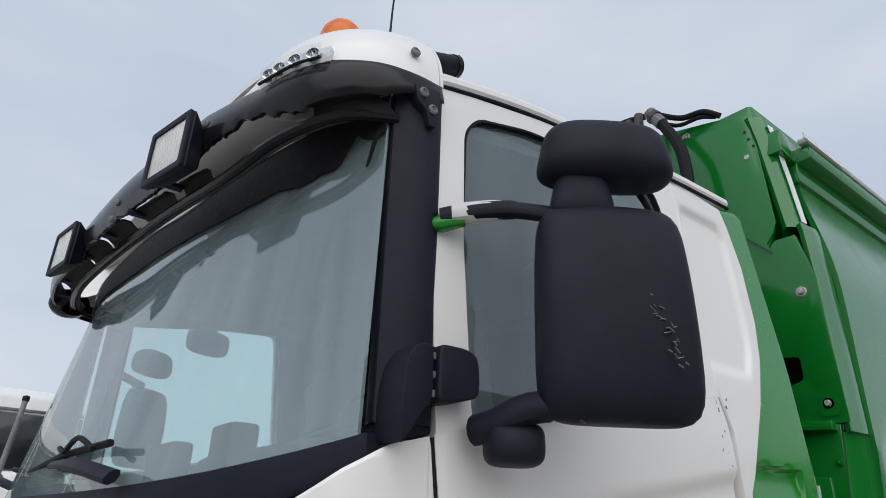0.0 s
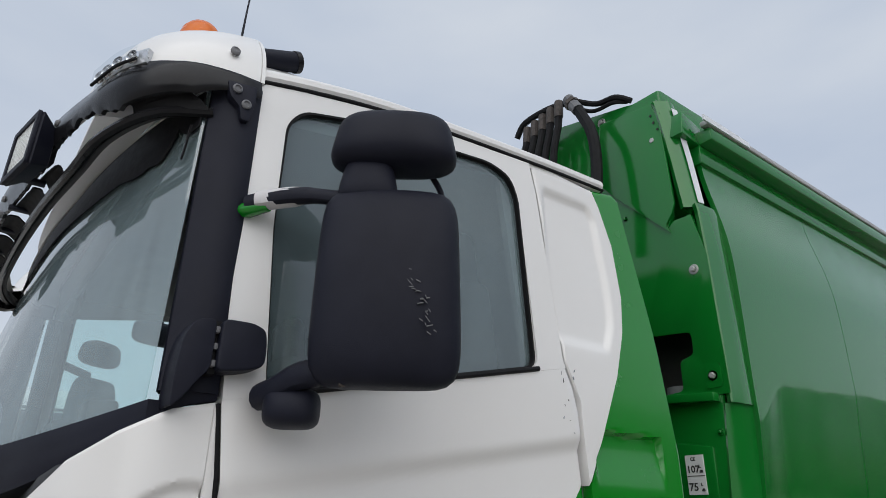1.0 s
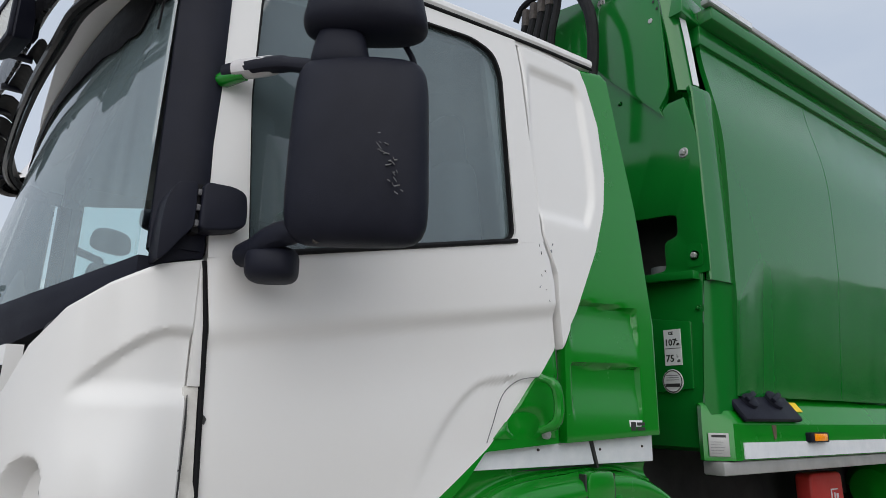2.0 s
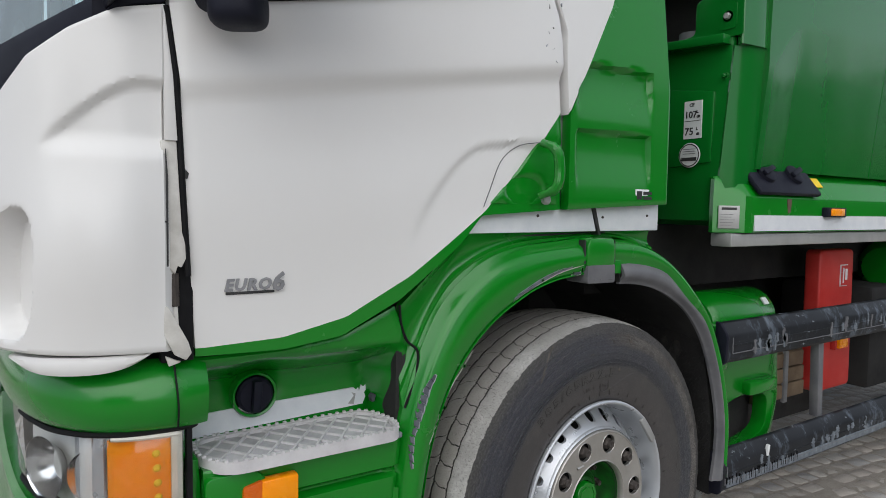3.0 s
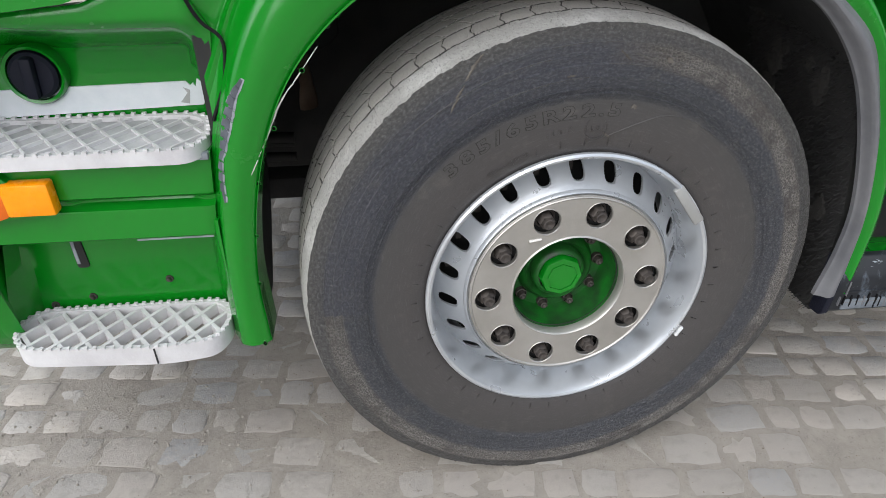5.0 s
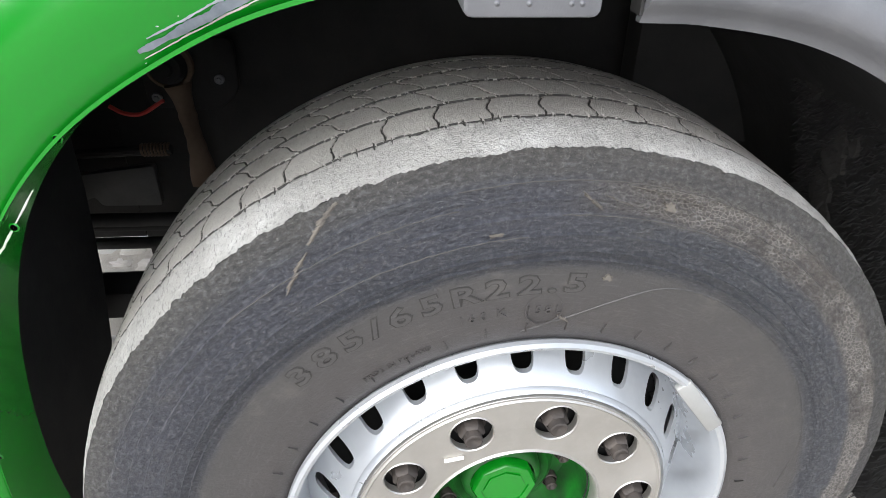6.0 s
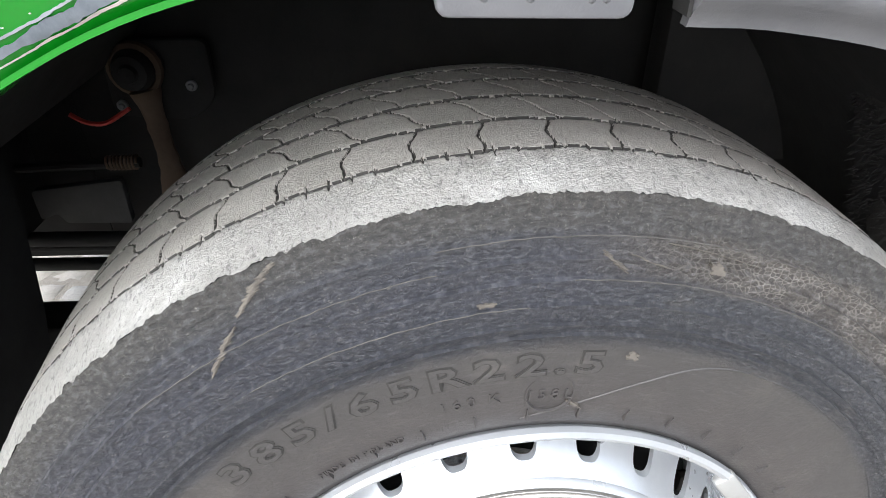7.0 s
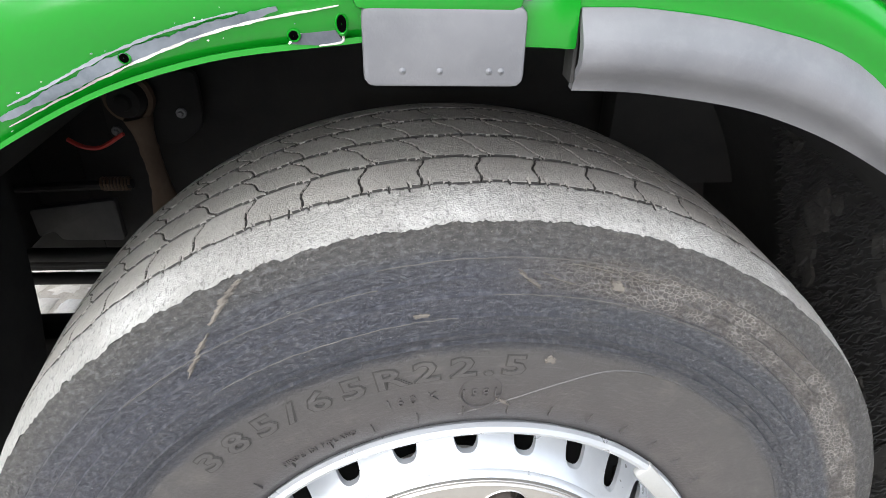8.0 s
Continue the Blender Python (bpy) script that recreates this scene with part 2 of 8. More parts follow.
def sidewall_material():
    """Old tyre wall: zones by the distance from the hub, lumps and streaks drawn out round it, grit, cracked crust."""
    m = Nodes("tyre_sidewall")

    def maths(op, a, b=0.0):
        q = m.n.new("ShaderNodeMath")
        q.operation = op
        for k, v in enumerate((a, b)):
            if isinstance(v, (int, float)):
                q.inputs[k].default_value = v
            else:
                m.l.new(v, q.inputs[k])
        return q.outputs[0]
    xyz = m.n.new("ShaderNodeSeparateXYZ")
    m.l.new(m.co, xyz.inputs[0])
    x, z = xyz.outputs["X"], xyz.outputs["Z"]
    r = maths("SQRT", maths("ADD", maths("MULTIPLY", x, x), maths("MULTIPLY", z, z)))
    ang = maths("ARCTAN2", z, x)
    polar = m.n.new("ShaderNodeCombineXYZ")
    m.l.new(ang, polar.inputs["X"])
    m.l.new(r, polar.inputs["Y"])

    def round_noise(scale, stretch, detail=6.0, rough=0.6):
        mp = m.n.new("ShaderNodeMapping")
        mp.inputs["Scale"].default_value = stretch
        m.l.new(polar.outputs[0], mp.inputs["Vector"])
        tx = m.n.new("ShaderNodeTexNoise")
        tx.inputs["Scale"].default_value, tx.inputs["Detail"].default_value, tx.inputs["Roughness"].default_value = scale, detail, rough
        m.l.new(mp.outputs["Vector"], tx.inputs["Vector"])
        return tx.outputs["Fac"]
    rr = maths("ADD", r, maths("MULTIPLY", maths("SUBTRACT", m.noise(16, 5), 0.5), 0.016))

    def zoned(stops):
        band = m.n.new("ShaderNodeValToRGB")
        e = band.color_ramp.elements
        e[0].position, e[0].color = stops[0][0], rgb(*stops[0][1])
        e[1].position, e[1].color = stops[-1][0], rgb(*stops[-1][1])
        for at, col in stops[1:-1]:
            e.new(at).color = rgb(*col)
        m.l.new(rr, band.inputs["Fac"])
        return band.outputs["Color"]
    left = zoned(((0.33, (0.053, 0.048, 0.047)), (0.392, (0.048, 0.045, 0.044)), (0.400, (0.038, 0.040, 0.049)), (0.45, (0.048, 0.050, 0.064)), (0.488, (0.057, 0.058, 0.068)), (0.495, (0.057, 0.055, 0.054)), (0.52, (0.066, 0.062, 0.055))))
    right = zoned(((0.33, (0.053, 0.048, 0.047)), (0.392, (0.048, 0.045, 0.044)), (0.400, (0.038, 0.040, 0.048)), (0.450, (0.044, 0.047, 0.056)), (0.458, (0.066, 0.058, 0.053)), (0.488, (0.077, 0.067, 0.058)), (0.497, (0.057, 0.055, 0.053)), (0.52, (0.064, 0.060, 0.055))))
    side = m.ramp(maths("MULTIPLY", ang, 0.5), 0.66, 0.78)
    c = m.mix(side, right, left)
    dark, pale = rgb(0.016, 0.016, 0.019), rgb(0.25, 0.235, 0.215)
    def over(c, amount, mask, tone):
        return m.mix(m.mix(amount, rgb(0, 0, 0), mask), c, tone)
    outer = m.ramp(r, 0.392, 0.402)
    # lumps and streaks that run round with the rubber; lump shading is painted: hollows dark, crests pale
    lump = round_noise(70.0, (1.0, 3.0, 1.0), 4.0, 0.55)
    long_streak = round_noise(15.0, (1.0, 22.0, 1.0), 6.0, 0.7)
    c = over(c, 0.42, m.mix(1.0, m.ramp(lump, 0.43, 0.50, rgb(1, 1, 1), rgb(0, 0, 0)), outer, "MULTIPLY"), dark)
    c = over(c, 0.32, m.mix(1.0, m.ramp(lump, 0.54, 0.62), outer, "MULTIPLY"), rgb(0.17, 0.168, 0.18))
    c = over(c, 0.45, m.ramp(long_streak, 0.54, 0.68), rgb(0.11, 0.105, 0.105))
    c = over(c, 0.38, m.ramp(round_noise(7.0, (1.0, 2.4, 1.0), 8.0, 0.75), 0.55, 0.74), rgb(0.13, 0.118, 0.104))
    # crust that has cracked, on the outer rings
    mp = m.n.new("ShaderNodeMapping")
    mp.inputs["Scale"].default_value = (82.0, 235.0, 1.0)
    m.l.new(polar.outputs[0], mp.inputs["Vector"])
    bent = m.mix(0.18, mp.outputs["Vector"], m.noise(90, 3), "ADD")
    cell = m.n.new("ShaderNodeTexVoronoi")
    cell.feature = "DISTANCE_TO_EDGE"
    cell.inputs["Scale"].default_value = 1.0
    m.l.new(bent, cell.inputs["Vector"])
    seams = m.ramp(cell.outputs["Distance"], 0.0, 0.10, rgb(1, 1, 1), rgb(0, 0, 0))
    ring = m.mix(1.0, m.ramp(rr, 0.452, 0.460), m.ramp(rr, 0.486, 0.496, rgb(1, 1, 1), rgb(0, 0, 0)), "MULTIPLY")
    where = m.mix(1.0, ring, m.ramp(maths("MULTIPLY", ang, 0.5), 0.60, 0.76, rgb(1, 1, 1), rgb(0, 0, 0)), "MULTIPLY")
    where = m.mix(1.0, where, m.ramp(m.noise(24, 4), 0.38, 0.5), "MULTIPLY")
    c = m.mix(m.mix(1.0, seams, m.mix(0.9, rgb(0, 0, 0), where), "MULTIPLY"), c, pale)
    # grit and pale flecks
    c = over(c, 0.45, m.mix(1.0, m.ramp(m.noise(420, 3, 0.7), 0.57, 0.68), m.mix(0.75, rgb(0.08, 0.08, 0.08), outer), "MULTIPLY"), pale)
    c = over(c, 0.85, m.mix(1.0, m.ramp(m.noise(150, 4, 0.8), 0.655, 0.70), outer, "MULTIPLY"), pale)
    h = m.mix(0.5, lump, m.noise(330, 5, 0.75))
    h = m.mix(m.mix(0.25, rgb(0, 0, 0), where), h, cell.outputs["Distance"])
    h = m.mix(m.mix(0.85, rgb(0, 0, 0), m.ramp(r, 0.388, 0.402, rgb(1, 1, 1), rgb(0, 0, 0))), h, rgb(0.5, 0.5, 0.5))
    m.bump(h, 1.0, 0.008)
    gloss = m.ramp(m.noise(30, 5), 0.3, 0.8, rgb(0.40, 0.40, 0.40), rgb(0.58, 0.58, 0.58))
    return m.put(Base_Color=c, Roughness=gloss, Specular_IOR_Level=0.55)


SIDEWALL = sidewall_material()
TREAD = tyre_material("tyre_tread", ((0.30, 0.280, 0.257), (0.39, 0.368, 0.340)), (0.50, 0.475, 0.445), 0.45, 0.8, 260, 120, 0.8, 0.35)
SHOULDER = tyre_material("worn_shoulder", ((0.34, 0.325, 0.305), (0.47, 0.455, 0.43)), (0.68, 0.665, 0.64), 0.5, 0.66, 200, 140, 1.0, 0.6)
MUD = solid("dried_mud", (0.075, 0.066, 0.058), (0.165, 0.147, 0.125), 60, 0.9, bump=0.6, bscale=250)
RING_PALE = solid("pale_ring_rubber", (0.055, 0.052, 0.049), (0.105, 0.098, 0.09), 60, 0.9, bump=0.4, bscale=250)
# near-black: painted shade of the tread grooves, also letter outlines and mud clods
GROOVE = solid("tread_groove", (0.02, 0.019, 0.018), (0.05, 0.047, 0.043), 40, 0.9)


def stone_material():
    m = Nodes("granite_sett")
    rnd = m.n.new("ShaderNodeObjectInfo").outputs["Random"]
    isl = m.n.new("ShaderNodeNewGeometry").outputs["Random Per Island"]
    add = m.n.new("ShaderNodeMath")
    add.operation = "ADD"
    m.l.new(rnd, add.inputs[0])
    m.l.new(isl, add.inputs[1])
    frac = m.n.new("ShaderNodeMath")
    frac.operation = "FRACT"
    m.l.new(add.outputs[0], frac.inputs[0])
    tone = m.ramp(frac.outputs[0], 0.0, 1.0, rgb(0.41, 0.375, 0.335), rgb(0.50, 0.468, 0.43))
    hue = m.n.new("ShaderNodeMath")
    hue.operation = "MULTIPLY"
    hue.inputs[1].default_value = 7.31
    m.l.new(frac.outputs[0], hue.inputs[0])
    hue2 = m.n.new("ShaderNodeMath")
    hue2.operation = "FRACT"
    m.l.new(hue.outputs[0], hue2.inputs[0])
    tone = m.mix(m.ramp(hue2.outputs[0], 0.55, 1.0), tone, rgb(0.50, 0.445, 0.395))
    tone = m.mix(m.ramp(hue2.outputs[0], 0.0, 0.35, rgb(1, 1, 1), rgb(0, 0, 0)), tone, rgb(0.36, 0.365, 0.375))
    c = m.mix(m.ramp(m.noise(16, 6, 0.7), 0.35, 0.75), tone, rgb(0.44, 0.40, 0.355))
    c = m.mix(m.mix(0.6, rgb(0, 0, 0), m.ramp(m.noise(240, 4, 0.75), 0.52, 0.68)), c, rgb(0.55, 0.515, 0.475))
    c = m.mix(m.mix(0.5, rgb(0, 0, 0), m.ramp(m.noise(95, 5, 0.75), 0.56, 0.68)), c, rgb(0.20, 0.18, 0.155))
    c = m.mix(m.mix(0.4, rgb(0, 0, 0), m.ramp(m.noise(3.1, 4), 0.55, 0.75)), c, rgb(0.25, 0.215, 0.175))
    m.bump(m.noise(75, 8, 0.75), 0.8, 0.007)
    return m.put(Base_Color=c, Roughness=0.8)


def sand_material():
    m = Nodes("joint_sand")
    c = m.mix(m.ramp(m.noise(9, 7, 0.7), 0.35, 0.7), rgb(0.30, 0.268, 0.23), rgb(0.435, 0.392, 0.34))
    c = m.mix(m.ramp(m.noise(420, 2, 0.6), 0.5, 0.75), c, rgb(0.435, 0.392, 0.34))
    c = m.mix(m.mix(0.6, rgb(0, 0, 0), m.ramp(m.noise(160, 4, 0.7), 0.58, 0.68)), c, rgb(0.14, 0.125, 0.11))
    m.bump(m.noise(180, 6, 0.85), 1.0, 0.005)
    return m.put(Base_Color=c, Roughness=0.9)


SETT, SAND = stone_material(), sand_material()

# ---- mesh helpers ----
def part(name, bm, material, parent=None, label="", smooth=True, angle=35):
    """Links a bmesh as one mesh object under a thing or a part."""
    bmesh.ops.recalc_face_normals(bm, faces=bm.faces)
    me = bpy.data.meshes.new(name)
    bm.to_mesh(me)
    bm.free()
    me.materials.append(material)
    if smooth:
        for p in me.polygons:
            p.use_smooth = True
        me.set_sharp_from_angle(angle=radians(angle))
    ob = new(name, me)
    ob.parent = parent
    if label:
        tagged(ob, label)
    return ob


def pane(name, bm, material, parent, label="", out=(0, -1, 0)):
    """A glass pane: gloss on the face towards out, plain see-through on the rest."""
    ob = part(name, bm, material, parent, label)
    ob.data.materials.append(PANE_BACK)
    o = Vector(out)
    for p in ob.data.polygons:
        p.material_index = 0 if p.normal.dot(o) > 0.25 else 1
    ob.visible_shadow = False
    return ob


def thing(name, label, category, at=(0, 0, 0), group=""):
    ob = new(name)
    ob.location = at
    bpy.context.view_layer.update()
    return tagged(ob, label, category, group)


def bevelled(bm, width, segments=2, limit=25):
    if width > 0:
        edges = [e for e in bm.edges if len(e.link_faces) == 2 and e.calc_face_angle(0) > radians(limit)]
        bmesh.ops.bevel(bm, geom=edges, offset=width, segments=segments, affect="EDGES", profile=0.5, clamp_overlap=True)
    return bm


def box(x0, x1, y0, y1, z0, z1, bev=0.0, turn=None, segments=2):
    """An upright box between two corners, turned about its middle by turn (degrees about x, y, z)."""
    bm = bmesh.new()
    bmesh.ops.create_cube(bm, size=1.0)
    bmesh.ops.scale(bm, vec=(x1 - x0, y1 - y0, z1 - z0), verts=bm.verts)
    bevelled(bm, bev, segments)
    m = pose((x0 + x1) / 2, (y0 + y1) / 2, (z0 + z1) / 2, *(turn or (0, 0, 0)))
    bmesh.ops.transform(bm, matrix=m, verts=bm.verts)
    return bm


def prism(poly, a, b, axis="y", bev=0.0, segments=2):
    """A flat outline drawn in the two other axes, pulled from a to b along axis."""
    put = {"y": lambda p, d: (p[0], d, p[1]), "x": lambda p, d: (d, p[0], p[1]), "z": lambda p, d: (p[0], p[1], d)}[axis]
    bm = bmesh.new()
    f = [bm.verts.new(put(p, a)) for p in poly]
    g = [bm.verts.new(put(p, b)) for p in poly]
    bm.faces.new(f)
    bm.faces.new(list(reversed(g)))
    for i in range(len(poly)):
        j = (i + 1) % len(poly)
        bm.faces.new((f[i], g[i], g[j], f[j]))
    bmesh.ops.recalc_face_normals(bm, faces=bm.faces)
    return bevelled(bm, bev, segments)


def rounded(poly, r, n=5):
    """The outline with its corners rounded."""
    out = []
    for i, p in enumerate(poly):
        a, b, c = Vector(poly[i - 1]), Vector(p), Vector(poly[(i + 1) % len(poly)])
        d = min(r, (a - b).length * 0.45, (c - b).length * 0.45)
        u, v = b + (a - b).normalized() * d, b + (c - b).normalized() * d
        for k in range(n + 1):
            t = k / n
            q = u * (1 - t) ** 2 + b * 2 * t * (1 - t) + v * t * t
            out.append((q.x, q.y))
    return out


def ring_plate(outer, inner, a, b, axis="y", bev=0.0):
    """A plate with one opening."""
    put = {"y": lambda p, d: (p[0], d, p[1]), "x": lambda p, d: (d, p[0], p[1])}[axis]
    bm = bmesh.new()
    loops = []
    for poly in (outer, inner):
        vs = [bm.verts.new(put(p, a)) for p in poly]
        loops.append([bm.edges.new((vs[i], vs[(i + 1) % len(vs)])) for i in range(len(vs))])
    bmesh.ops.triangle_fill(bm, use_beauty=True, edges=loops[0] + loops[1])
    ret = bmesh.ops.extrude_face_region(bm, geom=list(bm.faces))
    move = Vector(put((0, 0), b - a))
    bmesh.ops.translate(bm, vec=move, verts=[v for v in ret["geom"] if isinstance(v, bmesh.types.BMVert)])
    bmesh.ops.recalc_face_normals(bm, faces=bm.faces)
    return bevelled(bm, bev, 2, 50)


def spread(line, n):
    """n points at even steps along a polyline."""
    p = np.array(line, float)
    d = np.concatenate(([0], np.cumsum(np.linalg.norm(np.diff(p, axis=0), axis=1))))
    s = np.linspace(0, d[-1], n)
    return np.stack([np.interp(s, d, p[:, k]) for k in range(p.shape[1])], 1)


def curve(points, n, closed=False):
    """A smooth line through the points (Catmull-Rom), as n even points."""
    p = [np.array(q, float) for q in points]
    p = [2 * p[0] - p[1]] + p + [2 * p[-1] - p[-2]]
    out = []
    for i in range(1, len(p) - 2):
        for t in np.linspace(0, 1, 12, endpoint=False):
            a, b, c, d = p[i - 1], p[i], p[i + 1], p[i + 2]
            out.append(0.5 * (2 * b + (c - a) * t + (2 * a - 5 * b + 4 * c - d) * t * t + (3 * b - a - 3 * c + d) * t ** 3))
    out.append(p[-2])
    return spread(out, n)


def sheet(points, depth):
    """A skin from a grid of points [i][j], given thickness along depth (a vector)."""
    g = np.array(points, float)
    nu, nv = g.shape[:2]
    bm = bmesh.new()
    d = np.array(depth, float)
    f = [[bm.verts.new(g[i, j]) for j in range(nv)] for i in range(nu)]
    b = [[bm.verts.new(g[i, j] + d) for j in range(nv)] for i in range(nu)]
    for i in range(nu - 1):
        for j in range(nv - 1):
            bm.faces.new((f[i][j], f[i + 1][j], f[i + 1][j + 1], f[i][j + 1]))
            bm.faces.new((b[i][j], b[i][j + 1], b[i + 1][j + 1], b[i + 1][j]))
    for i in range(nu - 1):
        for j in (0, nv - 1):
            bm.faces.new((f[i][j], b[i][j], b[i + 1][j], f[i + 1][j]))
    for j in range(nv - 1):
        for i in (0, nu - 1):
            bm.faces.new((f[i][j], f[i][j + 1], b[i][j + 1], b[i][j]))
    return bm


def coons(low, top, left, right, nu, nv):
    """A patch between four lines in (x, z); low and top run rearwards, left and right upwards."""
    lo, hi, le, ri = spread(low, nu), spread(top, nu), spread(left, nv), spread(right, nv)
    u, v = np.linspace(0, 1, nu)[:, None, None], np.linspace(0, 1, nv)[None, :, None]
    g = (1 - v) * lo[:, None] + v * hi[:, None] + (1 - u) * le[None] + u * ri[None]
    return g - ((1 - u) * (1 - v) * lo[0] + u * (1 - v) * lo[-1] + (1 - u) * v * hi[0] + u * v * hi[-1])


def panel(low, top, left, right, face, nu=24, nv=24, depth=0.03, roll=0.004, flush=""):
    """A body panel whose outline is four lines in (x, z) and whose skin lies at y = face(x, z), with rolled edges but for those named in flush (l, r, b, t)."""
    g = coons(low, top, left, right, nu, nv)
    pts = np.zeros((nu, nv, 3))
    for i in range(nu):
        for j in range(nv):
            x, z = g[i, j]
            sides = ("l" if i == 0 else "") + ("r" if i == nu - 1 else "") + ("b" if j == 0 else "") + ("t" if j == nv - 1 else "")
            edge = roll if any(k not in flush for k in sides) else 0
            pts[i, j] = (x, face(x, z) + edge, z)
    return sheet(pts, (0, depth, 0))


def wrap(plan, low, high, nv=16, relief=None, depth=0.02, roll=0.004):
    """A panel that follows a line in plan (x, y); low and high give its heights along the way (0 to 1)."""
    p = np.array(plan, float)
    nu = len(p)
    t = np.gradient(p, axis=0)
    nrm = np.stack([t[:, 1], -t[:, 0]], 1)
    nrm /= np.linalg.norm(nrm, axis=1)[:, None]
    if nrm[0, 1] > 0:
        nrm = -nrm
    pts = np.zeros((nu, nv, 3))
    for i in range(nu):
        s = i / (nu - 1)
        for j in range(nv):
            z = low(s) + (high(s) - low(s)) * j / (nv - 1)
            off = relief(s, z) if relief else 0.0
            off -= roll if i in (0, nu - 1) or j in (0, nv - 1) else 0
            pts[i, j] = (p[i, 0] + nrm[i, 0] * off, p[i, 1] + nrm[i, 1] * off, z)
    mean = nrm.mean(0)
    return sheet(pts, (-mean[0] * depth, -mean[1] * depth, 0))


def tube(points, r, seg=10, caps=True, flat=1.0):
    """A round bar along a line; r is one radius or one for each point."""
    p = [Vector(q) for q in points]
    rs = list(r) if isinstance(r, (list, tuple, np.ndarray)) else [r] * len(p)
    bm = bmesh.new()
    rings = []
    ref = None
    for i, q in enumerate(p):
        d = (p[min(i + 1, len(p) - 1)] - p[max(i - 1, 0)]).normalized()
        if ref is None:
            ref = d.orthogonal().normalized()
        ref = (ref - d * ref.dot(d)).normalized()
        side = d.cross(ref)
        rings.append([bm.verts.new(q + (ref * math.cos(a) + side * math.sin(a) * flat) * rs[i]) for a in np.linspace(0, 2 * math.pi, seg, endpoint=False)])
    for a, b in zip(rings, rings[1:]):
        for k in range(seg):
            bm.faces.new((a[k], a[(k + 1) % seg], b[(k + 1) % seg], b[k]))
    if caps:
        bm.faces.new(list(reversed(rings[0])))
        bm.faces.new(rings[-1])
    return bm


def lathe(profile, seg=64, at=(0, 0, 0), axis="y", skip=None, lo=0.0, hi=360.0):
    """A profile of (along, radius) turned about an axis through at; skip(i, k) leaves out cells."""
    full = hi - lo >= 360
    bm = bmesh.new()
    n = seg if full else seg + 1
    rings = []
    for y, r in profile:
        ring = []
        for k in range(n):
            a = radians(lo + (hi - lo) * k / seg)
            c, s = r * math.cos(a), r * math.sin(a)
            q = {"y": (c, y, s), "x": (y, c, s), "z": (c, s, y)}[axis]
            ring.append(bm.verts.new(Vector(q) + Vector(at)))
        rings.append(ring)
    for i in range(len(rings) - 1):
        for k in range(seg):
            if skip and skip(i, k):
                continue
            k2 = (k + 1) % n
            bm.faces.new((rings[i][k], rings[i][k2], rings[i + 1][k2], rings[i + 1][k]))
    return bm


def join(*meshes):
    """One bmesh out of several."""
    out_bm = meshes[0]
    for m in meshes[1:]:
        tmp = bpy.data.meshes.new("tmp")
        m.to_mesh(tmp)
        m.free()
        out_bm.from_mesh(tmp)
        bpy.data.meshes.remove(tmp)
    return out_bm


def moved(bm, m):
    bmesh.ops.transform(bm, matrix=m, verts=bm.verts)
    return bm


def words(text, size, m, depth=0.002, shear=0.0, bold=0.0, space=1.0):
    """Letters of the built-in font as a mesh, their baseline's middle at the pose m."""
    cu = bpy.data.curves.new("letters", "FONT")
    cu.body, cu.size, cu.extrude, cu.shear, cu.offset, cu.align_x, cu.resolution_u = text, size, depth, shear, bold, "CENTER", 2
    cu.space_character = space
    ob = bpy.data.objects.new("letters", cu)
    scene.collection.objects.link(ob)
    bpy.context.view_layer.update()
    me = bpy.data.meshes.new_from_object(ob.evaluated_get(bpy.context.evaluated_depsgraph_get()))
    bm = bmesh.new()
    bm.from_mesh(me)
    bpy.data.objects.remove(ob)
    bpy.data.meshes.remove(me)
    return moved(bm, m)


def bolt(at, r, axis="y", head=0.006, hexagon=True):
    """A washer with a hexagon head on it, looking along the minus side of axis."""
    a = lathe([(0.004, 0.0005), (0.004, r), (0.0, r), (-0.002, r * 0.92), (-0.002, r * 0.6)], 18)
    b = lathe([(-0.002, r * 0.58), (-head, r * 0.55), (-head - 0.0015, r * 0.44), (-head - 0.0015, 0.0004)], 6 if hexagon else 14)
    bm = join(a, b)
    turn = {"y": pose(*at), "x": pose(*at, 0, 0, -90)}[axis]
    return moved(bm, turn)

# ---- the refuse truck ----
truck = thing("garbage_truck", "white and green refuse truck with damaged black sun visor", "truck")
SIDE = 0.06          # the plane of the cab's side
FAR = 2.42           # the plane of its other side


def side_lean(z):
    return SIDE + max(0.0, z - 2.0) * 0.03


def bump_at(v, mid, half):
    """A smooth hump of height 1 round mid."""
    t = abs(v - mid) / half
    return 0.5 + 0.5 * math.cos(math.pi * t) if t < 1 else 0.0


def ease(v, a, b):
    t = min(1.0, max(0.0, (v - a) / (b - a)))
    return t * t * (3 - 2 * t)


# paint line between white and green, from the door's foot up to the roof
SPLIT = [(-1.10, 1.08), (-0.93, 1.085), (-0.79, 1.115), (-0.64, 1.195), (-0.43, 1.345), (-0.26, 1.515), (-0.185, 1.605)]
SPLIT_UP = [(-0.182, 1.61), (-0.10, 1.735), (-0.02, 1.90), (0.025, 2.04), (0.04, 2.15), (0.025, 2.32), (-0.02, 2.45), (-0.045, 2.50)]
BELT = [(-1.143, 1.706), (-0.69, 1.797), (-0.24, 1.892)]


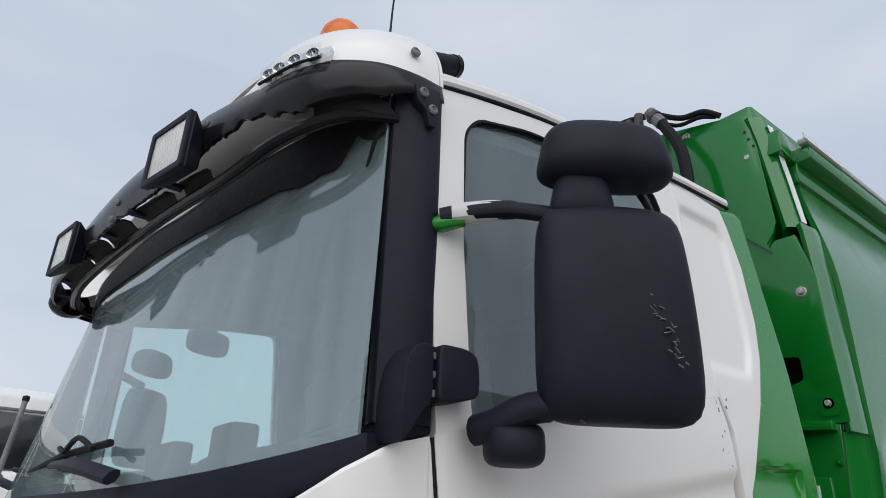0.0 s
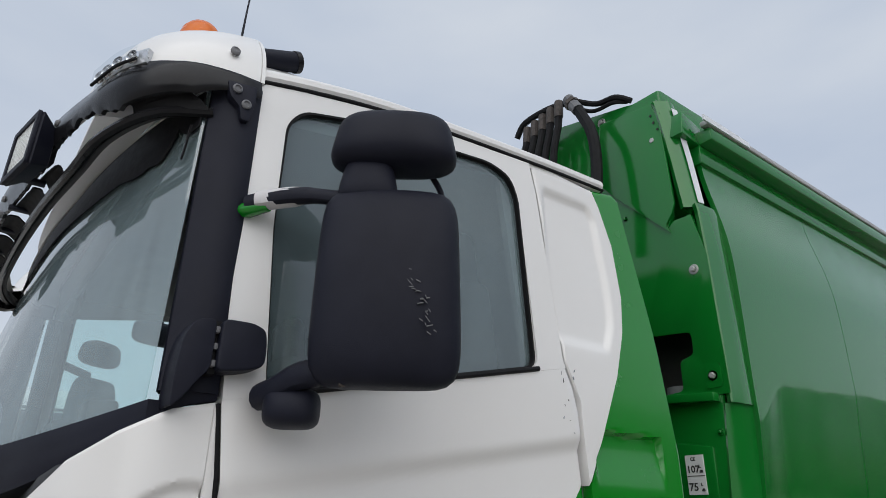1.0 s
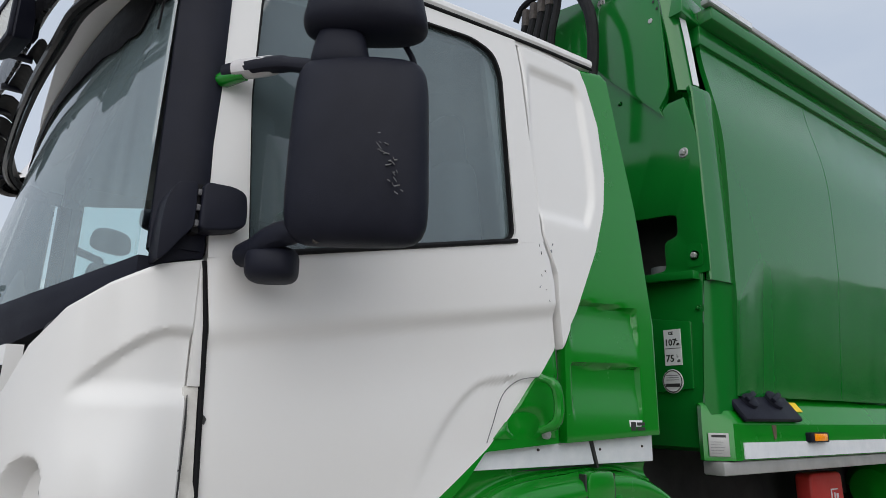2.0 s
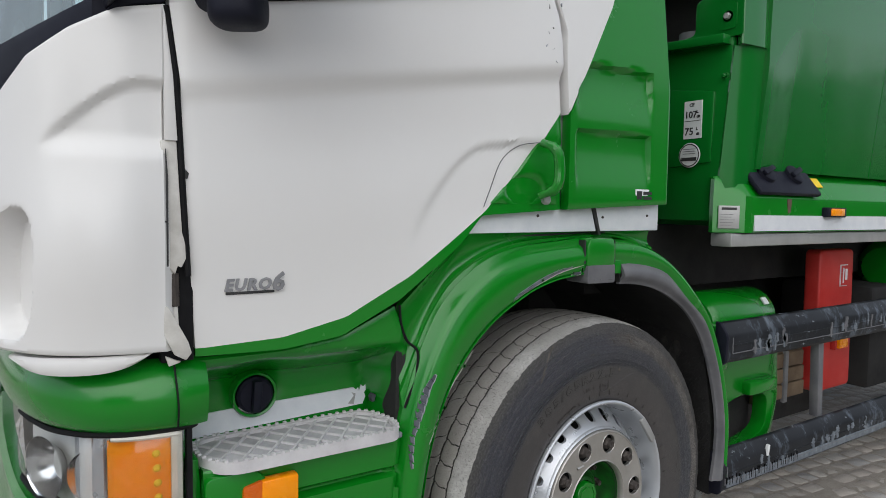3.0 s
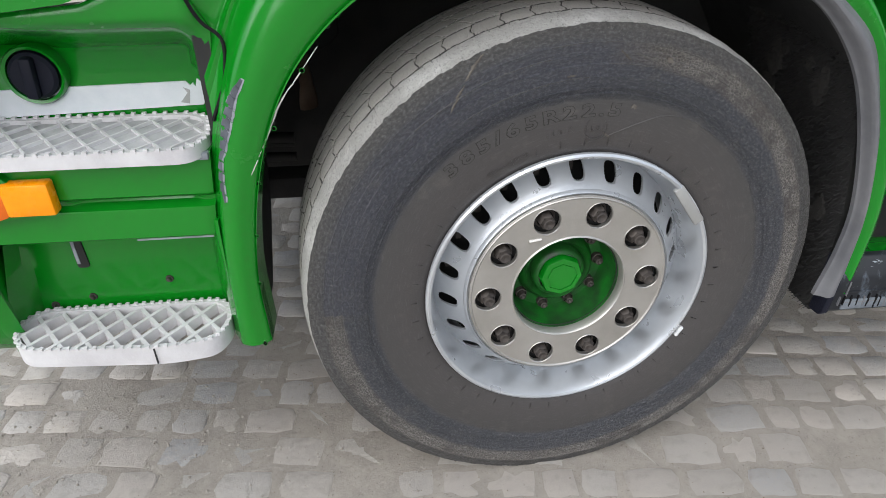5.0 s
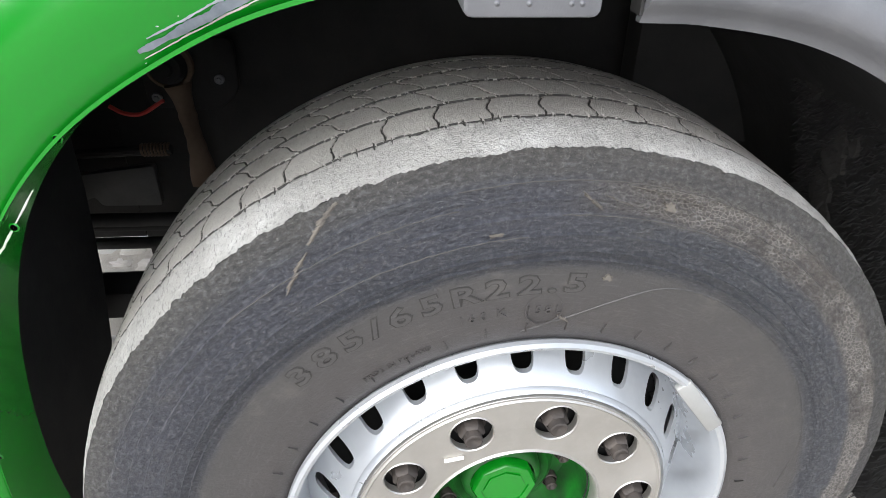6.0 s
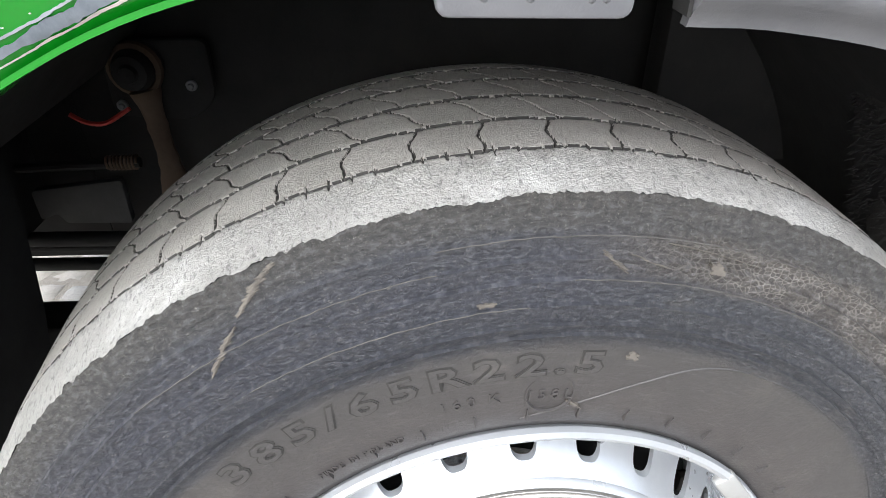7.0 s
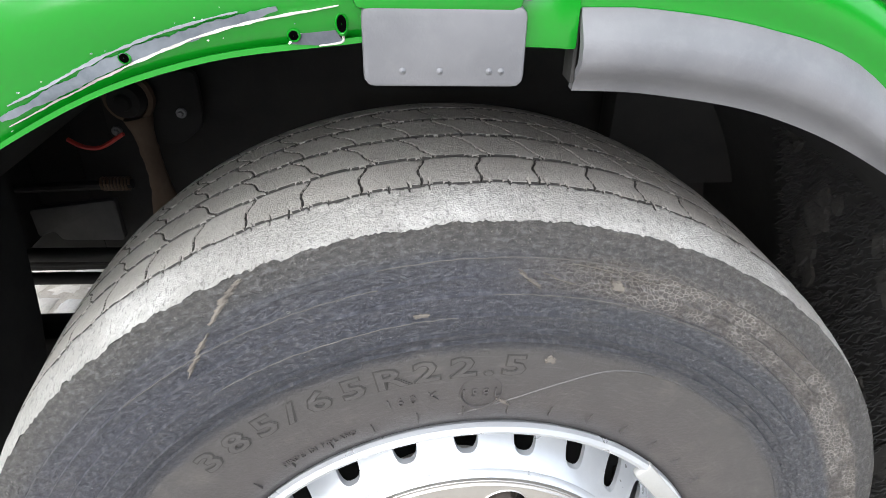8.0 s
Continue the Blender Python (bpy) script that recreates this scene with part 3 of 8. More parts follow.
def door_face(x, z):
    y = side_lean(z)
    belt = 1.565 + (x + 1.125) * 0.161
    y += 0.018 * ease(belt - z, -0.01, 0.035) * (1 - 0.6 * ease(belt - z, 0.10, 0.30)) * (0.55 + 0.45 * ease(x, -1.1, -0.7))
    y += 0.02 * ease(1.45 - z, 0.0, 0.35) * ease(-0.35 - x, 0.0, 0.5)
    # shallow hollow round the grip: its edge runs level, then bends down and fades
    rim = float(np.interp(z, [1.28, 1.357, 1.41, 1.458, 1.49, 1.505, 1.515], [-0.633, -0.595, -0.556, -0.511, -0.468, -0.42, -0.33]))
    y += 0.010 * ease(x, rim - 0.012, rim + 0.012) * ease(1.524 - z, 0, 0.014) * ease(z, 1.22, 1.40)
    return y


def build_door():
    d = part("door", panel(SPLIT, BELT, [(-1.10, 1.08), (-1.118, 1.39), (-1.125, 1.565), (-1.143, 1.706)], [(-0.185, 1.605), (-0.195, 1.715), (-0.20, 1.78), (-0.215, 1.84), (-0.24, 1.892)], door_face, 70, 60, flush="bt"), WHITE, truck, "white painted door skin with a scuffed front edge")
    low = [(-1.10, 1.065), (-0.93, 1.06), (-0.80, 1.075), (-0.66, 1.145), (-0.50, 1.27), (-0.44, 1.335), (-0.18, 1.352)]
    part("lower_skin", panel(low, SPLIT, [(-1.10, 1.065), (-1.10, 1.08)], [(-0.18, 1.352), (-0.185, 1.605)], door_face, 70, 14, flush="tb"), GREEN, d, "green painted lower door corner")
    win = [(-1.066, 1.727), (-1.09, 2.06), (-1.086, 2.318), (-1.052, 2.364), (-0.90, 2.402), (-0.49, 2.44), (-0.415, 2.42), (-0.385, 2.36), (-0.343, 1.882)]
    outer = [(-1.143, 1.706), (-1.154, 1.86), (-1.166, 2.37), (-1.138, 2.402), (-0.82, 2.46), (-0.33, 2.497), (-0.31, 2.40), (-0.25, 1.915), (-0.24, 1.892)]
    frame_bm = ring_plate(outer, rounded(win, 0.03, 4), SIDE, SIDE + 0.035)
    for v in frame_bm.verts:
        v.co.y += side_lean(v.co.z) - SIDE
    part("window_frame", frame_bm, WHITE, d, "white painted window surround")
    pane("window_glass", prism(win, SIDE + 0.022, SIDE + 0.027), SIDE_GLASS, d, "tinted side window")
    inner = [(x * 0.985 + (-0.74) * 0.015, z * 0.985 + 2.08 * 0.015) for x, z in win]
    part("window_seal", ring_plate(rounded(win, 0.03, 4), rounded(inner, 0.03, 4), SIDE + 0.008, SIDE + 0.03), RUBBER_SEAL, d)
    part("belt_seal", tube([(-1.075, SIDE - 0.004, 1.722), (-0.345, SIDE - 0.002, 1.876)], 0.0065, 8), RUBBER_SEAL, d)
    # recessed grip
    part("grip_recess", panel([(-0.415, 1.365), (-0.20, 1.365)], [(-0.262, 1.522), (-0.20, 1.53)], [(-0.415, 1.365), (-0.33, 1.447), (-0.262, 1.522)], [(-0.20, 1.365), (-0.20, 1.53)],
                              lambda x, z: door_face(x, z) - 0.007 + 0.03 * bump_at(x, -0.31, 0.08) * bump_at(z, 1.40, 0.045), 22, 16, 0.03, 0.004), GREEN, d, "green recessed door grip plate")
    rim = curve([(-0.435, 1.356), (-0.419, 1.391), (-0.382, 1.467), (-0.331, 1.507), (-0.28, 1.519), (-0.226, 1.523)], 40)
    part("grip_seam", tube([(x, door_face(x, z) - 0.0012 - 0.006 * ease(x, -0.36, -0.30), z) for x, z in rim], 0.0011, 6), FLARE, d, "thin dark seam round the grip")
    part("handle", tube(curve([(-0.282, SIDE - 0.016, 1.518), (-0.262, SIDE - 0.048, 1.500), (-0.254, SIDE - 0.054, 1.45), (-0.262, SIDE - 0.050, 1.405), (-0.285, SIDE - 0.016, 1.385)], 18), [0.010] * 3 + [0.0135] * 12 + [0.010] * 3, 10), GREEN, d, "green pull handle")
    part("lock", lathe([(-0.004, 0.0005), (-0.004, 0.009), (0, 0.012), (0.01, 0.012)], 16, (-0.258, SIDE - 0.016, 1.376)), ALU, d)
    # badge
    part("badge_letters", words("EURO", 0.032, pose(-1.003, door_face(-1.0, 1.19) - 0.002, 1.187, 90, 0, 0), 0.003, 0.2, 0.0012, 1.14), BADGE, d, "grey raised EURO 6 badge")
    part("badge_number", words("6", 0.05, pose(-0.944, door_face(-0.93, 1.19) - 0.002, 1.184, 90, 0, 0), 0.004, 0.2, 0.0016), BADGE, d)
    part("badge_bar", box(-1.045, -0.95, door_face(-1.0, 1.18) - 0.003, door_face(-1, 1.18) + 0.004, 1.179, 1.184, 0.001), INK, d)
    # chips on the edges
    rng = random.Random(4)
    for k in range(10):
        z = rng.uniform(1.72, 1.90)
        x = -0.215 + rng.uniform(-0.05, 0.015)
        part("paint_chip", prism([(x + rng.uniform(-.004, .004), z + rng.uniform(-.007, .007)) for _ in range(3)], door_face(x, z) - 0.0012, door_face(x, z) + 0.002), INK if k % 2 else BARE, d)
    return d


def quarter_face(x, z):
    y = side_lean(z) + 0.004
    right = -0.035 + 0.03 * ease(2.42 - z, 0.0, 0.30) - 0.03 * ease(z, 2.38, 2.45) - 0.03 * ease(2.08 - z, 0, 0.12)
    y += 0.013 * (1 - ease(x, right - 0.028, right)) * ease(z, 1.955, 1.995) * (1 - ease(z, 2.415, 2.443)) * ease(x, -0.285, -0.255)
    line = float(np.interp(z, [p[1] for p in SPLIT_UP], [p[0] for p in SPLIT_UP])) if z > 1.61 else -0.18
    start = max(-0.14, line + 0.004)
    y += 0.018 * ease(x, start, start + 0.008) * (1 - ease(x, 0.150, 0.160)) * (ease(1.745 - z, 0, 0.012) * ease(z, 1.585, 1.71) + ease(1.57 - z, 0, 0.012) * ease(z, 1.38, 1.53))
    return y


def build_quarter():
    seam = [(-0.17, 1.60), (-0.182, 1.72), (-0.185, 1.81), (-0.235, 1.91), (-0.295, 2.40), (-0.315, 2.497)]
    q = part("quarter_panel", panel([(-0.17, 1.60), (-0.168, 1.603)], [(-0.315, 2.497), (-0.048, 2.502)], seam, [(-0.168, 1.603)] + SPLIT_UP[1:-1] + [(-0.048, 2.502)], quarter_face, 44, 90, flush="r"), WHITE, truck, "white painted cab corner with an embossed panel")
    part("rear_corner", panel([(-0.165, 1.352), (0.242, 1.372)], [(-0.045, 2.502), (0.06, 2.52), (0.085, 2.51)], [(-0.165, 1.352), (-0.165, 1.60)] + SPLIT_UP[1:-1] + [(-0.045, 2.502)], [(0.242, 1.372), (0.24, 1.70), (0.18, 2.07), (0.12, 2.34), (0.085, 2.51)], quarter_face, 60, 130, flush="l"), GREEN, q, "green painted rear corner")
    part("back_wall", box(0.06, 0.10, 0.12, FAR - 0.06, 1.36, 2.52, 0.01), GREEN, q)
    # dealer sticker, as plain shapes
    st = part("sticker", box(0.098, 0.172, SIDE + 0.0045, SIDE + 0.012, 1.378, 1.413, 0.0005), LABEL, q, "small white dealer sticker")
    part("mark", prism([(0.103, 1.384), (0.125, 1.384), (0.125, 1.408), (0.103, 1.408)], SIDE + 0.003, SIDE + 0.006), INK, st)
    part("mark", box(0.131, 0.167, SIDE + 0.003, SIDE + 0.006, 1.398, 1.407), INK, st)
    part("mark", box(0.131, 0.167, SIDE + 0.003, SIDE + 0.006, 1.384, 1.393), INK, st)
    return q


def build_cab_shell():
    """Roof, gutters, far side and inner lining: the cab is hollow."""
    ys = np.linspace(SIDE + 0.02, FAR - 0.02, 30)
    pts = []
    for y in ys:
        s = abs((y - 1.24) / 1.16)
        crown = 2.50 + 0.17 * (1 - s ** 6)
        row = [(-1.40 + 0.24 * s ** 6, crown - 0.10 + 0.02 * s), (-1.30 + 0.14 * s ** 6, crown - 0.035), (-1.15, crown - 0.005 - 0.08 * s ** 10), (-0.6, crown + 0.0), (-0.1, crown), (0.04, crown - 0.02), (0.085, crown - 0.06)]
        pts.append([(x, y, z) for x, z in curve(row, 22)])
    roof = part("roof", sheet(pts, (0, 0, -0.02)), WHITE, truck, "white painted cab roof")
    gut = curve([(-1.165, SIDE + 0.015, 2.385), (-1.13, SIDE + 0.012, 2.405), (-0.82, SIDE + 0.014, 2.463), (-0.33, SIDE + 0.016, 2.503), (0.015, SIDE + 0.02, 2.522)], 40)
    part("roof_gutter", tube(gut, 0.005, 8), RUBBER_SEAL, roof, "black rubber roof gutter")
    part("roof_edge", tube([(x, y + 0.018, z + 0.02) for x, y, z in gut], 0.022, 10), WHITE, roof, "white rounded roof edge")
    part("headlining", box(-1.25, 0.04, 0.14, FAR - 0.1, 2.47, 2.49), LINING, roof)
    far = part("far_side", ring_plate([(-1.24, 1.1), (-1.24, 2.50), (0.05, 2.55), (0.05, 1.1)], rounded([(-1.13, 1.74), (-1.13, 2.44), (-0.42, 2.50), (-0.36, 1.9)], 0.05, 5), FAR, FAR + 0.03), WHITE, truck, "white painted far door side")
    pane("window_glass", prism([(-1.13, 1.74), (-1.13, 2.44), (-0.42, 2.50), (-0.36, 1.9)], FAR + 0.012, FAR + 0.017), FAR_GLASS, far)
    part("door_lining", ring_plate([(-1.22, 1.2), (-1.22, 2.48), (0.03, 2.5), (0.03, 1.2)], rounded([(-1.14, 1.73), (-1.14, 2.45), (-0.41, 2.51), (-0.35, 1.89)], 0.05, 5)[::1], FAR - 0.03, FAR - 0.005), LINING, far)
    fl = part("cab_floor", box(-1.35, 0.05, 0.13, FAR - 0.05, 1.28, 1.33), DASH, truck, "dark cab floor")
    part("rear_lining", box(0.02, 0.055, 0.12, FAR - 0.06, 1.33, 2.48), LINING, fl)
    part("engine_tunnel", box(-0.95, 0.0, 0.85, 1.65, 1.33, 1.62, 0.05), DASH, fl)
    part("near_lining", ring_plate([(-1.12, 1.40), (-1.14, 2.36), (0.02, 2.46), (0.02, 1.40)], [(-1.066, 1.72), (-1.088, 2.33), (-0.43, 2.43), (-0.345, 1.875)], SIDE + 0.04, SIDE + 0.06), LINING, fl)
    return roof


def glass_x(y, z):
    """The windshield's skin."""
    s = abs((y - 1.24) / 1.18)
    mid = -1.525 + (z - 1.65) * 0.20 - 0.03 * (y - 1.24)
    return mid + (-1.243 - mid) * min(1.0, s) ** 3.2


def build_front():
    ys = np.linspace(0.098, FAR - 0.03, 48)
    zs = np.linspace(0, 1, 14)
    grid = [[(glass_x(y, 1.60 + 0.085 * min(1, abs((y - 1.24) / 1.18)) ** 4 + v * 0.74), y, 1.60 + 0.085 * min(1, abs((y - 1.24) / 1.18)) ** 4 + v * 0.74) for v in zs] for y in ys]
    pane("windshield", sheet(grid, (0.006, 0, 0)), WINDSHIELD, truck, "large curved windshield with a grey-green tint", (-0.95, -0.3, 0.1))
    # near front pillar, far front pillar
    for name, y, k in (("front_pillar", SIDE, 1), ("front_pillar", FAR, -1)):
        pil = part(name, sheet([[(x, y + k * dy, z) for z in np.linspace(1.715, 2.37, 12)] for x, dy in ((-1.151, 0.004), (-1.163, -0.002), (-1.195, 0.0), (-1.225, 0.012), (-1.246, 0.028), (-1.247, 0.04))], (0.012, k * 0.03, 0)), BLACK, truck, "black plastic front pillar cover")
    # cowl under the glass
    plan = [(glass_x(y, 1.6) - 0.012, y) for y in np.linspace(0.075, FAR - 0.02, 48)]
    edge = lambda s: abs(2 * s - 1) ** 4
    part("cowl", wrap(plan, lambda s: 1.50 + 0.15 * edge(s), lambda s: 1.612 + 0.085 * edge(s), 6, None, 0.05), BLACK, truck, "black plastic cowl under the windshield")
    front = [(x - 0.012, y) for x, y in plan][5:-5]
    hood = part("front_panel", wrap(front, lambda s: 1.08, lambda s: 1.51 + 0.03 * edge(s), 18, lambda s, z: 0.02 * ease(z, 1.1, 1.4), 0.03), WHITE, truck, "white painted front panel")
    part("front_panel_vent", wrap([(x - 0.014, y) for x, y in plan][5:10], lambda s: 1.36, lambda s: 1.50, 6, lambda s, z: 0.02, 0.02), BLACK_GLOSS, hood, "black corner vent")
    # wiper lying on the cowl
    w = part("wiper", tube(curve([(-1.50, 0.55, 1.635), (-1.535, 0.75, 1.665), (-1.525, 1.05, 1.68)], 14), [0.018] * 7 + [0.012] * 7, 8, flat=0.6), BLACK, truck, "black windshield wiper")
    part("blade", tube([(-1.50, 0.62, 1.70), (-1.515, 1.0, 1.70), (-1.518, 1.42, 1.68)], 0.008, 6), RUBBER_SEAL, w)
    part("wiper_link", tube(curve([(-1.52, 0.66, 1.69), (-1.53, 0.78, 1.72), (-1.53, 0.9, 1.70), (-1.525, 1.0, 1.715)], 12), 0.006, 6), RUBBER_SEAL, w)
    w2 = part("wiper", tube(curve([(-1.49, 1.7, 1.64), (-1.54, 1.85, 1.67), (-1.53, 2.05, 1.69)], 12), 0.014, 8), BLACK, truck, "black windshield wiper")
    part("blade", tube([(-1.50, 1.72, 1.70), (-1.49, 2.05, 1.72), (-1.45, 2.2, 1.72)], 0.008, 6), RUBBER_SEAL, w2)
    # rail beside the far pillar
    g = part("far_mirror_arm", tube([(-1.50, 2.50, 1.62), (-1.47, 2.50, 2.02)], 0.011, 10), GREY_PLASTIC, truck, "grey tubular mirror arm")
    part("arm_cap", lathe([(2.02, 0.014), (2.04, 0.014), (2.045, 0.0004)], 14, (-1.47, 2.50, 0), "z"), BLACK, g)


def build_corner_housing():
    """Black air deflector at the pillar's foot, with a slot."""
    a = [(-1.243, 1.676), (-1.243, 1.75), (-1.238, 1.80), (-1.222, 1.832), (-1.187, 1.838), (-1.186, 1.78), (-1.187, 1.748), (-1.205, 1.728), (-1.222, 1.70)]
    h = part("corner_deflector", prism(rounded(a, 0.012, 3), SIDE - 0.045, SIDE + 0.03, bev=0.012, segments=3), BLACK, truck, "black plastic corner air deflector")
    b = [(-1.177, 1.84), (-1.12, 1.841), (-1.096, 1.832), (-1.091, 1.80), (-1.092, 1.764), (-1.13, 1.752), (-1.178, 1.745)]
    part("outer_shell", prism(rounded(b, 0.014, 4), SIDE - 0.05, SIDE + 0.01, bev=0.014, segments=3), BLACK, h)
    part("slot", box(-1.187, -1.174, SIDE - 0.03, SIDE + 0.005, 1.743, 1.838), RUBBER_SEAL, h)
    for z in (1.76, 1.79, 1.82):
        part("clip", box(-1.185, -1.177, SIDE - 0.04, SIDE - 0.02, z - 0.006, z + 0.006, 0.002), FLARE, h)
    part("foot", prism([(-1.243, 1.674), (-1.222, 1.708), (-1.19, 1.745), (-1.15, 1.745), (-1.15, 1.704), (-1.20, 1.692)], SIDE + 0.004, SIDE + 0.03, bev=0.004), BLACK, h)


def build_wing():
    """White corner panel ahead of the door, with a scoop and a broken rear edge."""
    plan = curve([(-1.152, SIDE + 0.0), (-1.23, SIDE + 0.002), (-1.31, SIDE + 0.025), (-1.375, SIDE + 0.075), (-1.425, SIDE + 0.16), (-1.455, SIDE + 0.30)], 110)
    xs = lambda s: float(np.interp(s, np.linspace(0, 1, 110), plan[:, 0]))
    top = lambda s: float(np.interp(-xs(s), [1.15, 1.23, 1.30, 1.36, 1.40, 1.43, 1.46], [1.702, 1.682, 1.642, 1.595, 1.535, 1.44, 1.36]))
    low = lambda s: 1.085 + 0.015 * s

    def relief(s, z):
        x = xs(s)
        crest = 1.572 - 1.9 * max(0.0, -1.19 - x) ** 1.5
        r = -0.014 * ease(z, 1.425, 1.475) * (1 - ease(z, crest - 0.02, crest)) * ease(crest, 1.45, 1.50)
        r += 0.02 * bump_at(z, 1.27, 0.2) * bump_at(x, -1.27, 0.16)
        dx, dz = abs(x + 1.385 - 0.06 * (z - 1.225)) / 0.034, abs(z - 1.228) / 0.118
        d = (dx ** 2.6 + dz ** 2.6) ** (1 / 2.6)
        r -= 0.045 * (1 - ease(d, 0.80, 1.0))
        return r
    w = part("front_wing", wrap(plan, low, top, 90, relief, 0.02), WHITE, truck, "white plastic front corner panel with a scuffed, broken rear edge")
    # thin lip under the panel
    part("lower_lip", wrap(plan[6:66], lambda s: 1.052 + 0.03 * abs(2 * s - 1) ** 3, lambda s: 1.084, 5, lambda s, z: -0.008, 0.02), WHITE, w, "white lower lip")
    # dark gap beside the door, the white strip behind the broken edge, and splinters
    part("seam_gap", box(-1.16, -1.104, SIDE + 0.024, SIDE + 0.05, 1.06, 1.70), RUBBER_SEAL, w, "dark gap behind the panel")
    part("seam_seal", tube([(-1.1485, SIDE + 0.008, 1.70), (-1.1325, SIDE + 0.008, 1.58), (-1.1265, SIDE + 0.010, 1.46), (-1.1235, SIDE + 0.010, 1.39), (-1.115, SIDE + 0.012, 1.22)], 0.006, 8), RUBBER_SEAL, w)
    part("broken_strip", prism([(-1.160, 1.465), (-1.133, 1.465), (-1.130, 1.40), (-1.125, 1.30), (-1.119, 1.278), (-1.119, 1.252), (-1.127, 1.236), (-1.133, 1.240), (-1.138, 1.224), (-1.145, 1.234), (-1.152, 1.228), (-1.157, 1.30)], SIDE + 0.006, SIDE + 0.018, bev=0.002), WORN_WHITE, w, "scraped white strip with a broken end")
    part("broken_strip", prism([(-1.160, 1.172), (-1.150, 1.165), (-1.118, 1.100), (-1.112, 1.079), (-1.122, 1.066), (-1.142, 1.078), (-1.159, 1.115)], SIDE - 0.002, SIDE + 0.010, bev=0.002), WORN_WHITE, w, "snapped white plastic tongue")
    for poly, dy in (([(-1.141, 1.172), (-1.133, 1.17), (-1.131, 1.12), (-1.138, 1.115)], 0.012), ([(-1.156, 1.075), (-1.138, 1.066), (-1.128, 1.062), (-1.150, 1.055)], 0.008)):
        part("splinter", prism(poly, SIDE + dy, SIDE + dy + 0.010, bev=0.002), WORN_WHITE, w)
    part("edge_crack", prism([(-1.1525, 1.45), (-1.149, 1.40), (-1.150, 1.24), (-1.153, 1.24)], SIDE - 0.001, SIDE + 0.006), INK, w)
    part("edge_crack", prism([(-1.185, 1.318), (-1.153, 1.322), (-1.153, 1.319)], SIDE - 0.0025, SIDE + 0.004), INK, w)
    part("rear_edge", prism([(-1.1535, 1.70), (-1.1535, 1.465), (-1.132, 1.465), (-1.138, 1.58), (-1.150, 1.685)], SIDE + 0.0015, SIDE + 0.014, bev=0.002), WHITE, w)
    part("hinge_pin", tube([(-1.138, SIDE + 0.016, 1.225), (-1.137, SIDE + 0.016, 1.165)], 0.008, 8), NUT, w)
    part("edge_chip", prism([(-1.118, 1.415), (-1.112, 1.408), (-1.115, 1.398), (-1.119, 1.40)], SIDE + 0.008, SIDE + 0.03), INK, w)


